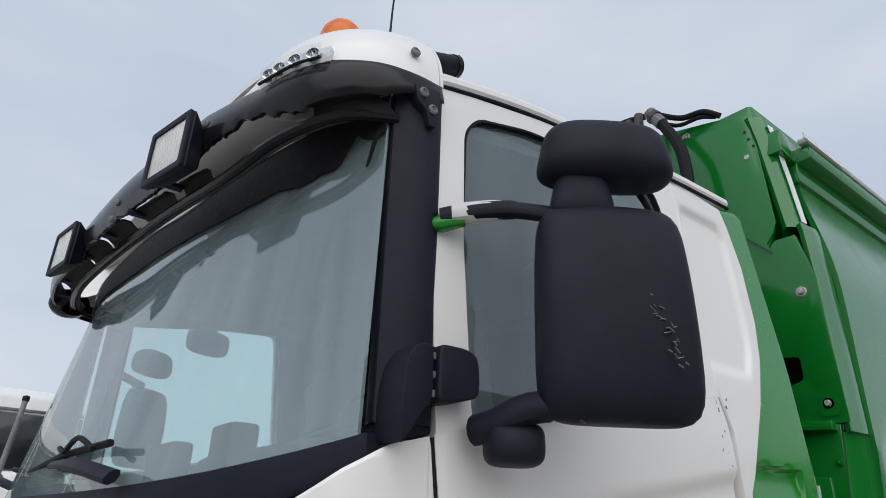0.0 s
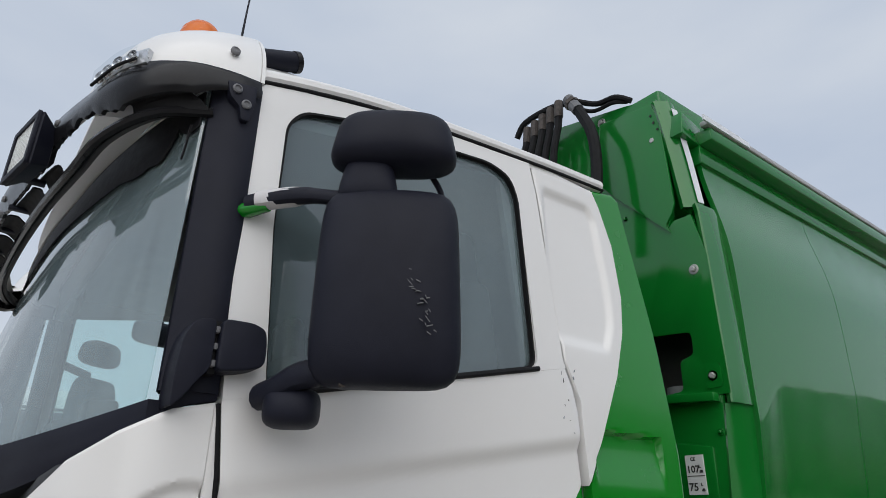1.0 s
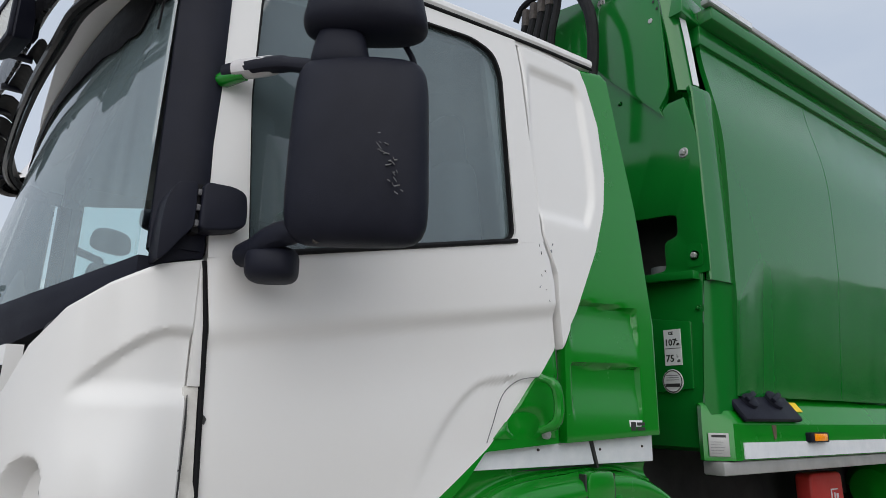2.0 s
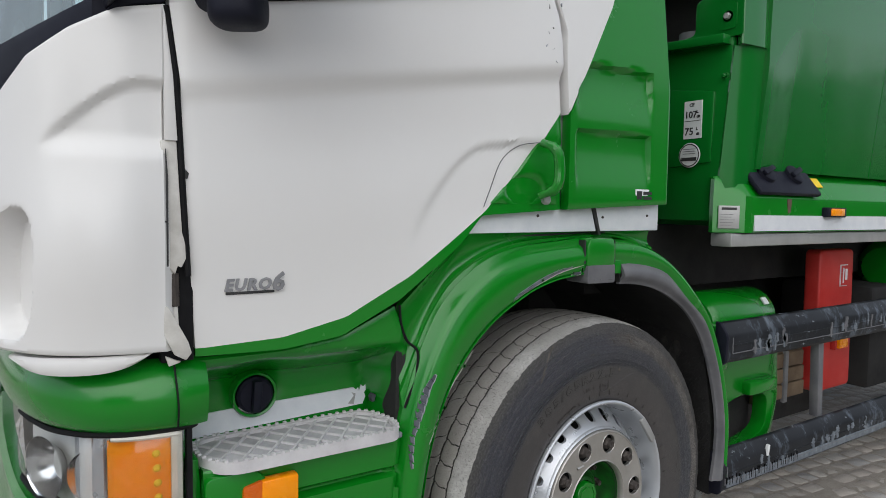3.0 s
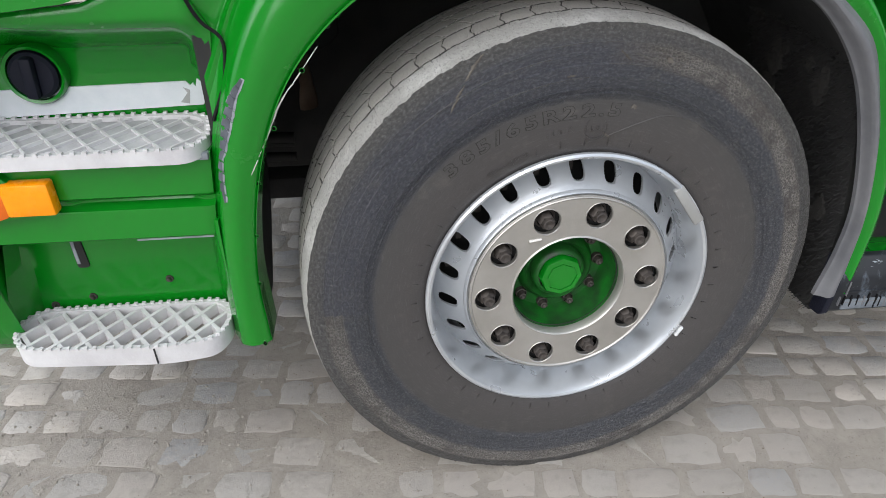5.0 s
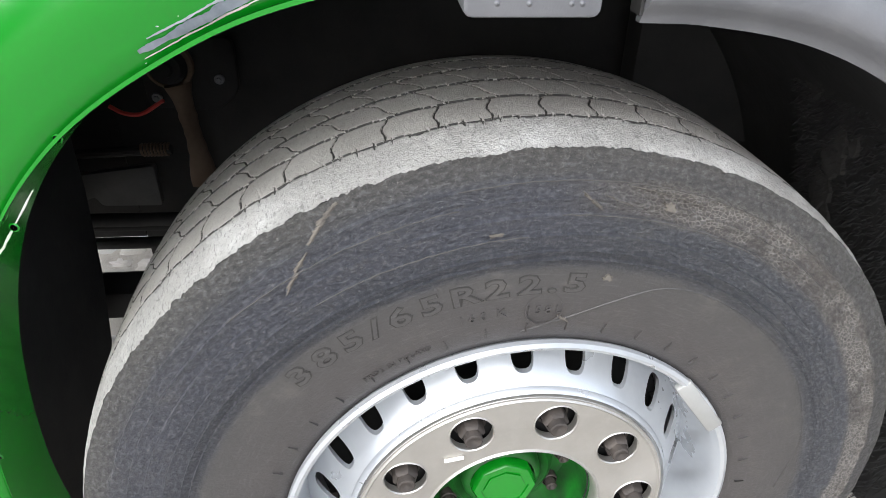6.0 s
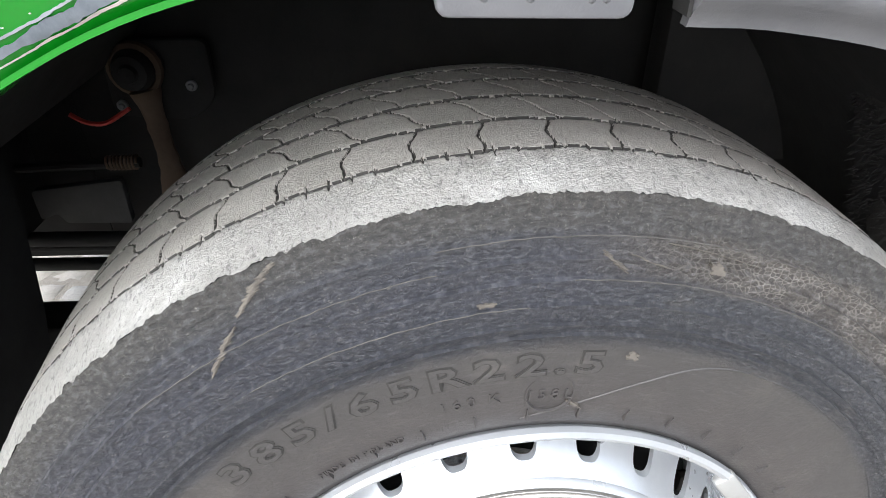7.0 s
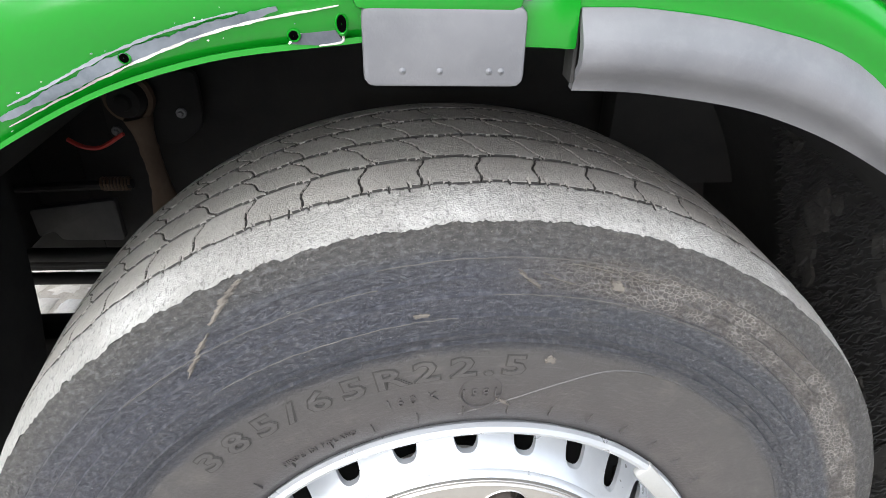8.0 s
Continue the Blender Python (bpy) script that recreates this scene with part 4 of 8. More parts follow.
def build_visor():
    """Black sun visor bar round the front of the roof, its lower edge broken away, with lamps on it."""
    near = [(-1.165, 0.056), (-1.22, 0.057), (-1.29, 0.07), (-1.345, 0.098), (-1.39, 0.145), (-1.42, 0.21), (-1.445, 0.31), (-1.485, 0.52), (-1.512, 0.75), (-1.54, 1.0), (-1.555, 1.3)]
    far = [(-1.562, 1.65), (-1.553, 1.82), (-1.530, 1.97), (-1.485, 2.09), (-1.425, 2.17), (-1.35, 2.23), (-1.25, 2.26)]
    plan = curve(near + far, 300)
    py = lambda s: float(np.interp(s, np.linspace(0, 1, 300), plan[:, 1]))
    px = lambda s: float(np.interp(s, np.linspace(0, 1, 300), plan[:, 0]))
    hi = lambda s: float(np.interp(py(s), [0.05, 0.09, 0.3, 0.5, 0.8, 1.3, 1.85, 2.2, 2.4], [2.387, 2.379, 2.380, 2.402, 2.41, 2.40, 2.41, 2.40, 2.40]))

    def ragged(y, k):
        return 0.5 * noise.noise(Vector((y * 26, k, 0.2))) + 0.35 * noise.noise(Vector((y * 70, k, 1.7)))

    def lo(s):
        y = py(s)
        z = float(np.interp(y, [0.056, 0.07, 0.11, 0.2, 0.55, 1.0, 1.3, 1.7, 2.1, 2.4], [2.338, 2.305, 2.292, 2.270, 2.275, 2.285, 2.295, 2.315, 2.33, 2.345]))
        if px(s) < -1.40 and y < 0.60:
            z += 0.040 * math.sin(math.pi * (y - 0.17) / 0.43) + 0.022 * ragged(y, 4.0)
        elif px(s) < -1.40 and y < 1.3:
            z += 0.014 + 0.016 * ragged(y, 4.0)
        return z
    v = part("sun_visor", wrap(plan, lo, hi, 9, lambda s, z: 0.010 * bump_at(z, hi(s) - 0.05, 0.06), 0.010, 0.003), BLACK_GLOSS, truck, "broken black plastic sun visor bar")
    # dark strip along the top of the glass, its lower edge torn
    rows = []
    for y in np.linspace(0.092, 2.40, 130):
        edge = float(np.interp(y, [0.069, 0.155, 0.206, 0.324, 0.578, 1.042, 1.4, 1.767, 2.1, 2.4], [2.264, 2.238, 2.206, 2.199, 2.203, 2.237, 2.265, 2.295, 2.32, 2.34]))
        edge += (0.012 * noise.noise(Vector((y * 14, 0.3, 0))) + 0.006 * noise.noise(Vector((y * 50, 1.3, 0)))) * (1 - ease(y, 0.35, 0.6))
        edge += 0.035 * bump_at(y, 0.165, 0.03)
        rows.append([(glass_x(y, edge + (2.335 - edge) * t) - 0.008, y, edge + (2.335 + 0.045 * ease(y, 0.8, 1.3) - edge) * t) for t in np.linspace(0, 1, 8)])
    part("dark_strip", sheet(rows, (0.003, 0, 0)), RUBBER_SEAL, v, "black strip on the glass with a torn lower edge")
    part("torn_flap", prism([(0.118, 2.190), (0.128, 2.182), (0.112, 2.225), (0.096, 2.25), (0.090, 2.245)], glass_x(0.11, 2.2) - 0.016, glass_x(0.11, 2.2) - 0.012, "x"), BLACK_GLOSS, v)
    part("white_header", sheet([[(glass_x(y, 2.33) - 0.012 + 0.16 * t, y, 2.332 + 0.045 * ease(y, 0.8, 1.3) + (0.208 - 0.045 * ease(y, 0.8, 1.3)) * math.sin(t * 1.4) / 0.985) for t in np.linspace(0, 1, 4)] for y in np.linspace(0.14, 2.34, 40)], (0.01, 0, 0)), WHITE, v)
    # inner rails and what is left of the underside between them and the bar
    rail = [(-1.24, 0.085, 2.285), (-1.34, 0.13, 2.268), (-1.41, 0.24, 2.240), (-1.437, 0.42, 2.228), (-1.465, 0.80, 2.262), (-1.485, 1.35, 2.305), (-1.485, 1.8, 2.325), (-1.43, 2.08, 2.335), (-1.33, 2.20, 2.35)]
    part("visor_rail", tube(curve(rail, 70), 0.011, 8), BLACK_GLOSS, v)
    part("visor_rail", tube(curve([(x + 0.018, y + 0.006, z + 0.006) for x, y, z in rail], 70), 0.007, 8), DASH, v, "dull dark rail")
    inner = curve([(x, y) for x, y, z in rail], 200)
    for y0, y1, k in ((0.09, 0.16, 1.0), (0.49, 0.61, 3.0), (0.69, 0.87, 5.0), (0.98, 1.17, 6.0), (1.22, 1.40, 6.5), (1.45, 1.80, 7.0)):
        g = []
        for y in np.linspace(y0, y1, max(8, int((y1 - y0) * 90))):
            zz = float(np.interp(y, [q[1] for q in rail], [q[2] for q in rail]))
            xa = float(np.interp(y, plan[:200, 1], plan[:200, 0])) + 0.012
            xb = float(np.interp(y, inner[:, 1], inner[:, 0]))
            sk = 0.03 * (y - (y0 + y1) / 2) / (y1 - y0)
            g.append([(xa + (xb - xa) * t, y + 0.012 * ragged(t * 0.4 + y, k) + sk * t, zz + 0.024 * (1 - t) + 0.012 * math.sin(math.pi * t)) for t in np.linspace(0, 1, 9)])
        part("underside", sheet(g, (0, 0, 0.005)), RUBBER_SEAL, v, "remnant of the broken visor underside")
    for y in (0.62, 0.88, 1.12, 1.4, 1.75, 2.0):
        zz = float(np.interp(y, [q[1] for q in rail], [q[2] for q in rail]))
        part("strut", box(-1.53, -1.47, y - 0.012, y + 0.012, zz + 0.016, zz + 0.028, 0.003), BLACK, v)
    for y, zz, dz in ((0.472, 2.362, 0.0), (0.498, 2.338, 0.0), (0.955, 2.340, 0.0), (0.975, 2.298, 0.0)):
        xx = float(np.interp(y, plan[:200, 1], plan[:200, 0]))
        part("stud", moved(lathe([(-0.004, 0.0004), (-0.004, 0.007), (0.0, 0.01), (0.01, 0.01)], 12), pose(xx - 0.010, y, zz + dz, 0, 0, -80)), FLARE, v)
    end = part("end_shell", moved(lathe([(-0.03, 0.085), (0.0, 0.095), (0.03, 0.085), (0.045, 0.06), (0.05, 0.0004)], 24), pose(-1.455, 2.10, 2.362, 0, 0, 20) @ Matrix.Diagonal((0.8, 1, 0.62, 1))), BLACK_GLOSS, v, "hollow end of the visor")
    part("end_bracket", tube(curve([(-1.50, 2.02, 2.32), (-1.46, 2.04, 2.37), (-1.41, 2.05, 2.34)], 10), 0.012, 8), DARK, end)
    # brackets by the pillars, with two bolts
    for y, k, dz in ((0.046, 1, 0.0), (FAR + 0.014, -1, 0.0)):
        br = part("bracket", prism(rounded([(-1.232, 2.352 + dz), (-1.168, 2.36 + dz), (-1.168, 2.32 + dz), (-1.176, 2.272 + dz), (-1.193, 2.27 + dz), (-1.20, 2.30 + dz), (-1.222, 2.318 + dz)], 0.006, 3), y, y + k * 0.02, bev=0.003), BLACK, v, "black visor bracket")
        for x, z in ((-1.210, 2.338), (-1.187, 2.308)):
            part("bolt", moved(lathe([(0.0, 0.0105), (-0.004, 0.0105), (-0.006, 0.007), (-0.003, 0.005), (-0.003, 0.0004)], 16), pose(x, y, z + dz)), FLARE, br)
    # white cap over the corners of the roof
    for k in (1, -1):
        ln = curve([(x + 0.004, y + 0.006) for x, y in near[:-1]], 56)
        g = []
        for i, (x, y) in enumerate(ln):
            s = i / 55
            in_x, in_y = -1.155 - 0.075 * s, 0.34 + 0.62 * s
            row = []
            base = float(np.interp(y, [0.05, 0.09, 0.3, 0.8], [2.389, 2.381, 2.382, 2.405])) + 0.002
            for t in np.linspace(0, 1, 16):
                c = t * math.pi / 2
                full = 0.07 + 0.93 * (1 - ease(y, 0.27, 0.40))
                px, py_ = x + (in_x - x) * full * (1 - math.cos(c)), y + (in_y - y) * full * (1 - math.cos(c))
                row.append((px, py_ if k > 0 else 2 * 1.24 - py_, base + (0.245 - 0.02 * s) * (0.4 * full + 0.6 * full * full) * math.sin(c)))
            g.append(row)
        end_row = [(q[1], q[2]) for q in g[0]] + [(g[0][-1][1], g[0][0][2])]
        cap = part("roof_cap", sheet(g, (0.012, 0.012 * k, -0.012)), WHITE, v, "white painted roof corner fairing")
        part("cap_end", prism(end_row, -1.158, -1.150, "x"), WHITE, cap)
        part("bolt", moved(lathe([(0.004, 0.0105), (-0.002, 0.0105), (-0.004, 0.007), (-0.002, 0.005), (-0.002, 0.0004)], 18), pose(-1.222, 0.062 if k > 0 else 2.418, 2.442, -8 * k, 0, 0)), FLARE, cap)
    # row of small lamps between cap and bar
    ln = curve([(-1.384, 0.134), (-1.412, 0.19), (-1.438, 0.288)], 16)
    led = pane("lamp_strip", sheet([[(x - 0.016, y - 0.014, z) for z in (2.373, 2.385, 2.406)] for x, y in ln], (0.02, 0.016, 0)), CLEAR, v, "clear strip with four round lamps", (-0.8, -0.6, 0))
    part("strip_housing", sheet([[(x - 0.003, y - 0.003, z) for z in (2.371, 2.407)] for x, y in curve([(-1.376, 0.124), (-1.412, 0.19), (-1.441, 0.298)], 16)], (0.012, 0.01, 0)), SILVER, led)
    for zz in (2.3705,):
        part("strip_edge", tube([(x - 0.014, y - 0.012, zz) for x, y in ln], 0.0035, 6), RUBBER_SEAL, led)
    for i in (2, 6, 10, 13):
        x, y = ln[i]
        part("bulb", moved(lathe([(0.008, 0.0004), (0.006, 0.006), (-0.002, 0.013), (-0.005, 0.0145), (0.0, 0.016)], 18), pose(x - 0.006, y - 0.005, 2.389, 0, 0, -60)), CHROME, led)
    # square work lamps on the bar
    for x0, y0, z0, way in ((-1.531, 0.533, 2.303, -79), (-1.594, 1.35, 2.315, -82)):
        turn = pose(x0, y0, z0, 0, 0, way)
        shell = box(-0.085, 0.085, -0.006, 0.040, -0.070, 0.070, 0.006)
        for v_ in shell.verts:      # the back of the lamp is smaller than its face
            if v_.co.y > 0.03:
                v_.co.x, v_.co.z = v_.co.x * 0.72, v_.co.z * 0.72
        la = part("work_lamp", moved(shell, turn), BLACK, v, "square black work lamp")
        part("lamp_rim", moved(ring_plate(rounded([(-0.085, -0.070), (0.085, -0.070), (0.085, 0.070), (-0.085, 0.070)], 0.008, 3), rounded([(-0.069, -0.054), (0.069, -0.054), (0.069, 0.054), (-0.069, 0.054)], 0.006, 3), -0.013, -0.005, bev=0.001), turn), BLACK, la)
        part("lens", moved(box(-0.071, 0.071, -0.0085, -0.004, -0.056, 0.056, 0.002), turn), LENS_PALE, la, "pale ribbed lens")
        for q in np.linspace(-0.055, 0.055, 9):
            part("lens_rib", moved(box(q - 0.0016, q + 0.0016, -0.0095, -0.008, -0.054, 0.054), turn), LENS_PALE, la)
        part("mount", moved(box(-0.02, 0.02, 0.04, 0.06, -0.02, 0.03, 0.004), turn), BLACK, la)


def build_roof_things():
    b = part("beacon", lathe([(2.62, 0.050), (2.648, 0.050), (2.65, 0.048)], 28, (-1.232, 0.382, 0), "z"), BLACK, truck, "orange rotating beacon")
    part("dome", lathe([(2.645, 0.056), (2.68, 0.0555), (2.702, 0.050), (2.720, 0.038), (2.728, 0.020), (2.730, 0.0004)], 32, (-1.232, 0.382, 0), "z"), BEACON, b, "orange beacon dome")
    part("beacon_foot", lathe([(2.55, 0.03), (2.65, 0.03)], 16, (-1.232, 0.382, 0), "z"), WHITE, b)
    part("antenna", tube([(-1.16, 0.275, 2.56), (-1.155, 0.275, 2.75), (-1.13, 0.275, 3.3)], [0.004, 0.0025, 0.0015], 6), BLACK, truck, "thin black roof antenna")
    h = part("air_horn", tube([(-1.175, 0.15, 2.505), (-1.11, 0.152, 2.532), (-1.050, 0.154, 2.556)], 0.0255, 16), BLACK, truck, "black tubular roof horn")
    part("horn_mouth", tube([(-1.056, 0.154, 2.5535), (-1.044, 0.154, 2.5585)], 0.0275, 16), BLACK_GLOSS, h)


def pillow(w, h, d, power=3.4, nu=28, nv=28, taper=0.0, dome=0.5):
    """A soft-edged housing, w wide (x), h high (z), d deep (y); its front bulges to minus y."""
    bm = bmesh.new()
    top, bot = [], []
    rows = []
    for i in range(nu + 1):
        a = math.pi * i / nu - math.pi / 2
        row = []
        for k in range(nv * 2):
            b = math.pi * k / nv
            cx, cy, cz = math.cos(a) * math.cos(b), math.cos(a) * math.sin(b), math.sin(a)
            f = lambda v, p: math.copysign(abs(v) ** (2 / p), v)
            n = (abs(cx) ** power + abs(cz) ** power + abs(cy) ** 2.4) ** (-1 / power)
            x, y, z = cx * n, cy * n, cz * n
            row.append(bm.verts.new((x * w / 2 * (1 + taper * z), y * d / 2, z * h / 2)))
        rows.append(row)
    for i in range(nu):
        for k in range(nv * 2):
            k2 = (k + 1) % (nv * 2)
            bm.faces.new((rows[i][k], rows[i + 1][k], rows[i + 1][k2], rows[i][k2]))
    bmesh.ops.remove_doubles(bm, verts=bm.verts, dist=1e-5)
    return bm


def build_mirror():
    turn = -35
    big = part("door_mirror", moved(pillow(0.262, 0.375, 0.13, 7.0, 36, 36, -0.03), pose(-0.947, -0.160, 1.905, 0, 0, turn)), BLACK, truck, "large black door mirror with scuffed housing")
    part("mirror_glass", moved(box(-0.105, 0.105, 0.058, 0.066, -0.155, 0.155, 0.004), pose(-0.947, -0.160, 1.905, 0, 0, turn)), CHROME, big)
    wide = pillow(0.236, 0.135, 0.13, 4.4, 34, 34, -0.10)
    for v in wide.verts:      # flat below, domed above
        if v.co.z < 0:
            v.co.z *= 0.80
    part("wide_mirror", moved(wide, pose(-0.950, -0.166, 2.192, 0, 0, turn)), BLACK, big, "small black wide-angle mirror")
    part("neck", moved(pillow(0.105, 0.10, 0.06, 4.0, 18, 18, -0.2), pose(-0.990, -0.142, 2.112, 0, 0, turn)), BLACK, big)
    part("rear_stay", tube(curve([(-0.865, -0.175, 2.155), (-0.848, -0.185, 2.115), (-0.846, -0.188, 2.07)], 10), 0.006, 8), BLACK, big)
    arm = part("upper_arm", tube(curve([(-1.02, -0.095, 2.085), (-1.07, -0.04, 2.098), (-1.12, 0.02, 2.098), (-1.15, 0.055, 2.092)], 18), [0.019] * 6 + [0.022] * 12, 12, flat=0.8), BLACK, big, "mirror arm with flaked green and white paint")
    part("flaked_paint", tube(curve([(-1.075, -0.028, 2.1005), (-1.10, 0.004, 2.1005), (-1.135, 0.04, 2.097)], 12), [0.0225, 0.0245, 0.0255, 0.026, 0.026, 0.026, 0.026, 0.026, 0.026, 0.026, 0.026, 0.025], 12, flat=0.8), STEP, arm, "flaked white paint")
    part("arm_foot", tube([(-1.120, 0.022, 2.084), (-1.148, 0.055, 2.080), (-1.160, 0.073, 2.080)], [0.014, 0.0205, 0.014], 14, flat=0.85), GREEN, arm, "green painted arm foot")
    low = part("lower_arm", tube(curve([(-0.985, -0.12, 1.745), (-1.02, -0.105, 1.747), (-1.055, -0.055, 1.742), (-1.075, -0.01, 1.722), (-1.085, 0.03, 1.715)], 20), [0.022] * 6 + [0.028] * 14, 12, flat=0.85), BLACK, big)
    part("kerb_mirror", moved(pillow(0.098, 0.07, 0.10, 4.0, 20, 20), pose(-1.045, -0.018, 1.692, 0, 0, -35)), BLACK, big, "small black kerb mirror")
    part("screw", lathe([(0, 0.008), (-0.006, 0.008), (-0.006, 0.004), (-0.003, 0.0004)], 10, (-1.012, -0.132, 1.725)), NUT, low)
    # scratches on the housing
    rng = random.Random(8)
    m = pose(-0.947, -0.160, 1.905, 0, 0, turn)
    for k in range(22):
        x, z = 0.045 + 0.035 * k / 22 + rng.uniform(-0.012, 0.012), 0.0 - 0.105 * k / 22 + rng.uniform(-0.01, 0.01)
        ln, an = rng.uniform(0.004, 0.014), rng.uniform(-1.2, 0.3)
        dx, dz = ln * math.cos(an), ln * math.sin(an)
        part("scratch", moved(prism([(x, z), (x + dx, z + dz), (x + dx, z + dz + 0.0008), (x, z + 0.0011)], -0.0642, -0.0600), m), GREY_PLASTIC, big)


def build_seats():
    for y in (0.58, 1.90):
        s = part("seat", box(-0.75, -0.25, y - 0.25, y + 0.25, 1.55, 1.70, 0.05, None, 3), SEAT, truck, "dark grey cloth cab seat")
        part("backrest", box(-0.34, -0.20, y - 0.24, y + 0.24, 1.66, 2.22, 0.05, (0, -8, 0), 3), SEAT, s)
        part("headrest", box(-0.29, -0.19, y - 0.13, y + 0.13, 2.20, 2.44, 0.05, (0, -8, 0), 3), SEAT, s)
        part("seat_base", box(-0.68, -0.3, y - 0.2, y + 0.2, 1.33, 1.56, 0.02), DASH, s)
    d = part("dashboard", box(-1.38, -1.02, 0.16, FAR - 0.1, 1.36, 1.60, 0.05, None, 3), DASH, truck, "dark plastic dashboard with clutter")
    part("instrument_hood", box(-1.25, -0.95, 0.30, 0.95, 1.56, 1.70, 0.05, (0, 12, 0), 3), DASH, d)
    part("box", box(-1.27, -1.20, 0.62, 0.74, 1.60, 1.77, 0.01), INK, d)
    part("box", box(-1.30, -1.24, 0.92, 1.12, 1.60, 1.75, 0.012), INK, d)
    w = part("steering_wheel", moved(lathe([(0.22 * 0 + 0.016 * math.cos(a), 0.215 + 0.016 * math.sin(a)) for a in np.linspace(0, 2 * math.pi, 11)], 40), pose(-0.95, 0.58, 1.80, 0, 0, 90) @ pose(0, 0, 0, 62, 0, 0)), BLACK, truck, "black steering wheel")
    part("hub", moved(lathe([(-0.03, 0.0005), (-0.03, 0.07), (0.02, 0.08), (0.06, 0.04)], 20), pose(-0.95, 0.58, 1.80, 0, 0, 90) @ pose(0, 0, 0, 62, 0, 0)), BLACK, w)
    for k in range(3):
        a = radians(90 + 120 * k)
        part("spoke", moved(box(-0.018, 0.018, -0.012, 0.012, 0.05, 0.21, 0.006, None), pose(-0.95, 0.58, 1.80, 0, 0, 90) @ pose(0, 0, 0, 62, 0, 0) @ pose(0, 0, 0, 0, 120 * k, 0)), BLACK, w)
    m = part("ramp_mirror", moved(pillow(0.24, 0.13, 0.10, 4.0, 16, 16), pose(-0.73, 2.56, 2.43, 0, 0, 15)), BLACK, truck, "black ramp mirror over the far door")
    part("mirror_stem", tube([(-0.72, 2.55, 2.48), (-0.70, 2.50, 2.58), (-0.70, 2.44, 2.60)], 0.02, 8), BLACK, m)
    f = part("far_mirror", moved(pillow(0.262, 0.375, 0.13, 7.0, 24, 24, -0.03), pose(-0.947, 2.66, 1.98, 0, 0, 35)), BLACK, truck, "large black mirror of the far door")
    part("wide_mirror", moved(pillow(0.228, 0.13, 0.13, 3.6, 20, 20, -0.10), pose(-0.952, 2.67, 2.30, 0, 0, 35)), BLACK, f)
    part("arm", tube([(-1.15, 2.43, 2.18), (-1.0, 2.6, 2.17)], 0.02, 8), BLACK, f)
    part("sun_blind", box(-1.25, -1.235, 0.35, 2.1, 2.30, 2.46), INK, truck, "dark inner sun blind")


build_door()
build_quarter()
build_cab_shell()
build_front()
build_corner_housing()
build_wing()
build_visor()
build_roof_things()
build_mirror()
build_seats()

# ---- lower front: bumper, lamp, steps ----
def corner_plan(inset=0.0, n=140):
    p = curve([(-1.085, 0.085), (-1.16, 0.088), (-1.235, 0.11), (-1.30, 0.165), (-1.35, 0.26), (-1.39, 0.45), (-1.42, 0.85), (-1.43, 1.24)], n)
    q = p + np.array((inset, inset * 0.9))
    return q


def build_bumper():
    full = corner_plan(0.0, 60)
    b = part("bumper", wrap(full, lambda s: 0.398 + 0.02 * (1 - s), lambda s: 0.757, 26, lambda s, z: 0.022 * bump_at(z, 0.62, 0.16) - 0.040 * ease(0.49 - z, 0, 0.09) + 0.01 * ease(z, 0.70, 0.745), 0.03, 0.01), GREEN, truck, "green painted bumper corner with scrapes")
    mirror_plan = [(x, 2 * 1.24 - y) for x, y in full]
    part("bumper_far", wrap(mirror_plan[::-1], lambda s: 0.43, lambda s: 0.742, 8, lambda s, z: 0.0, 0.03, 0.01), GREEN, b)
    part("fog_lamp_hole", moved(lathe([(-0.022, 0.052), (-0.016, 0.047), (0.02, 0.043)], 28), pose(-1.300, 0.147, 0.672, 0, 0, -42)), GREEN, b)
    part("fog_lamp", moved(lathe([(-0.009, 0.0005), (-0.0095, 0.03), (-0.008, 0.046)], 28), pose(-1.300, 0.147, 0.672, 0, 0, -42)), DARK, b, "dark fog lamp opening")
    part("fog_glass", moved(lathe([(-0.012, 0.0005), (-0.013, 0.028), (-0.010, 0.034)], 24), pose(-1.300, 0.147, 0.667, 0, 0, -42)), CLEAR_DULL, b)
    part("tow_cap", moved(lathe([(-0.002, 0.0005), (-0.002, 0.021), (0.002, 0.0225), (0.002, 0.025), (-0.001, 0.026)], 28), pose(-1.165, 0.066, 0.595, 0, 0, -6)), GREEN, b, "round green tow eye cap")
    for x, y, z, l, h, an in ((-1.152, 0.0655, 0.655, 0.007, 0.036, 12), (-1.160, 0.0662, 0.668, 0.016, 0.007, 20)):
        part("scrape", box(x - l / 2, x + l / 2, y - 0.001, y + 0.012, z - h / 2, z + h / 2, 0.0005, (0, an, -12)), SCRAPED, b, "dark scraped patch")
    part("strip_above", wrap(corner_plan()[2::3], lambda s: 0.935, lambda s: 1.062, 14, lambda s, z: 0.025 * bump_at(z, 0.99, 0.09) - 0.02 * ease(z, 1.02, 1.07), 0.03, 0.008), GREEN, b, "green panel above the headlamp")
    part("panel_seam", tube(curve([(-1.140, 0.076, 1.058), (-1.137, 0.056, 0.99), (-1.136, 0.066, 0.942)], 12), 0.0018, 6), RUBBER_SEAL, b)
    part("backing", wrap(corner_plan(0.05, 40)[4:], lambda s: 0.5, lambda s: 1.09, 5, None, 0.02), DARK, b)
    return b


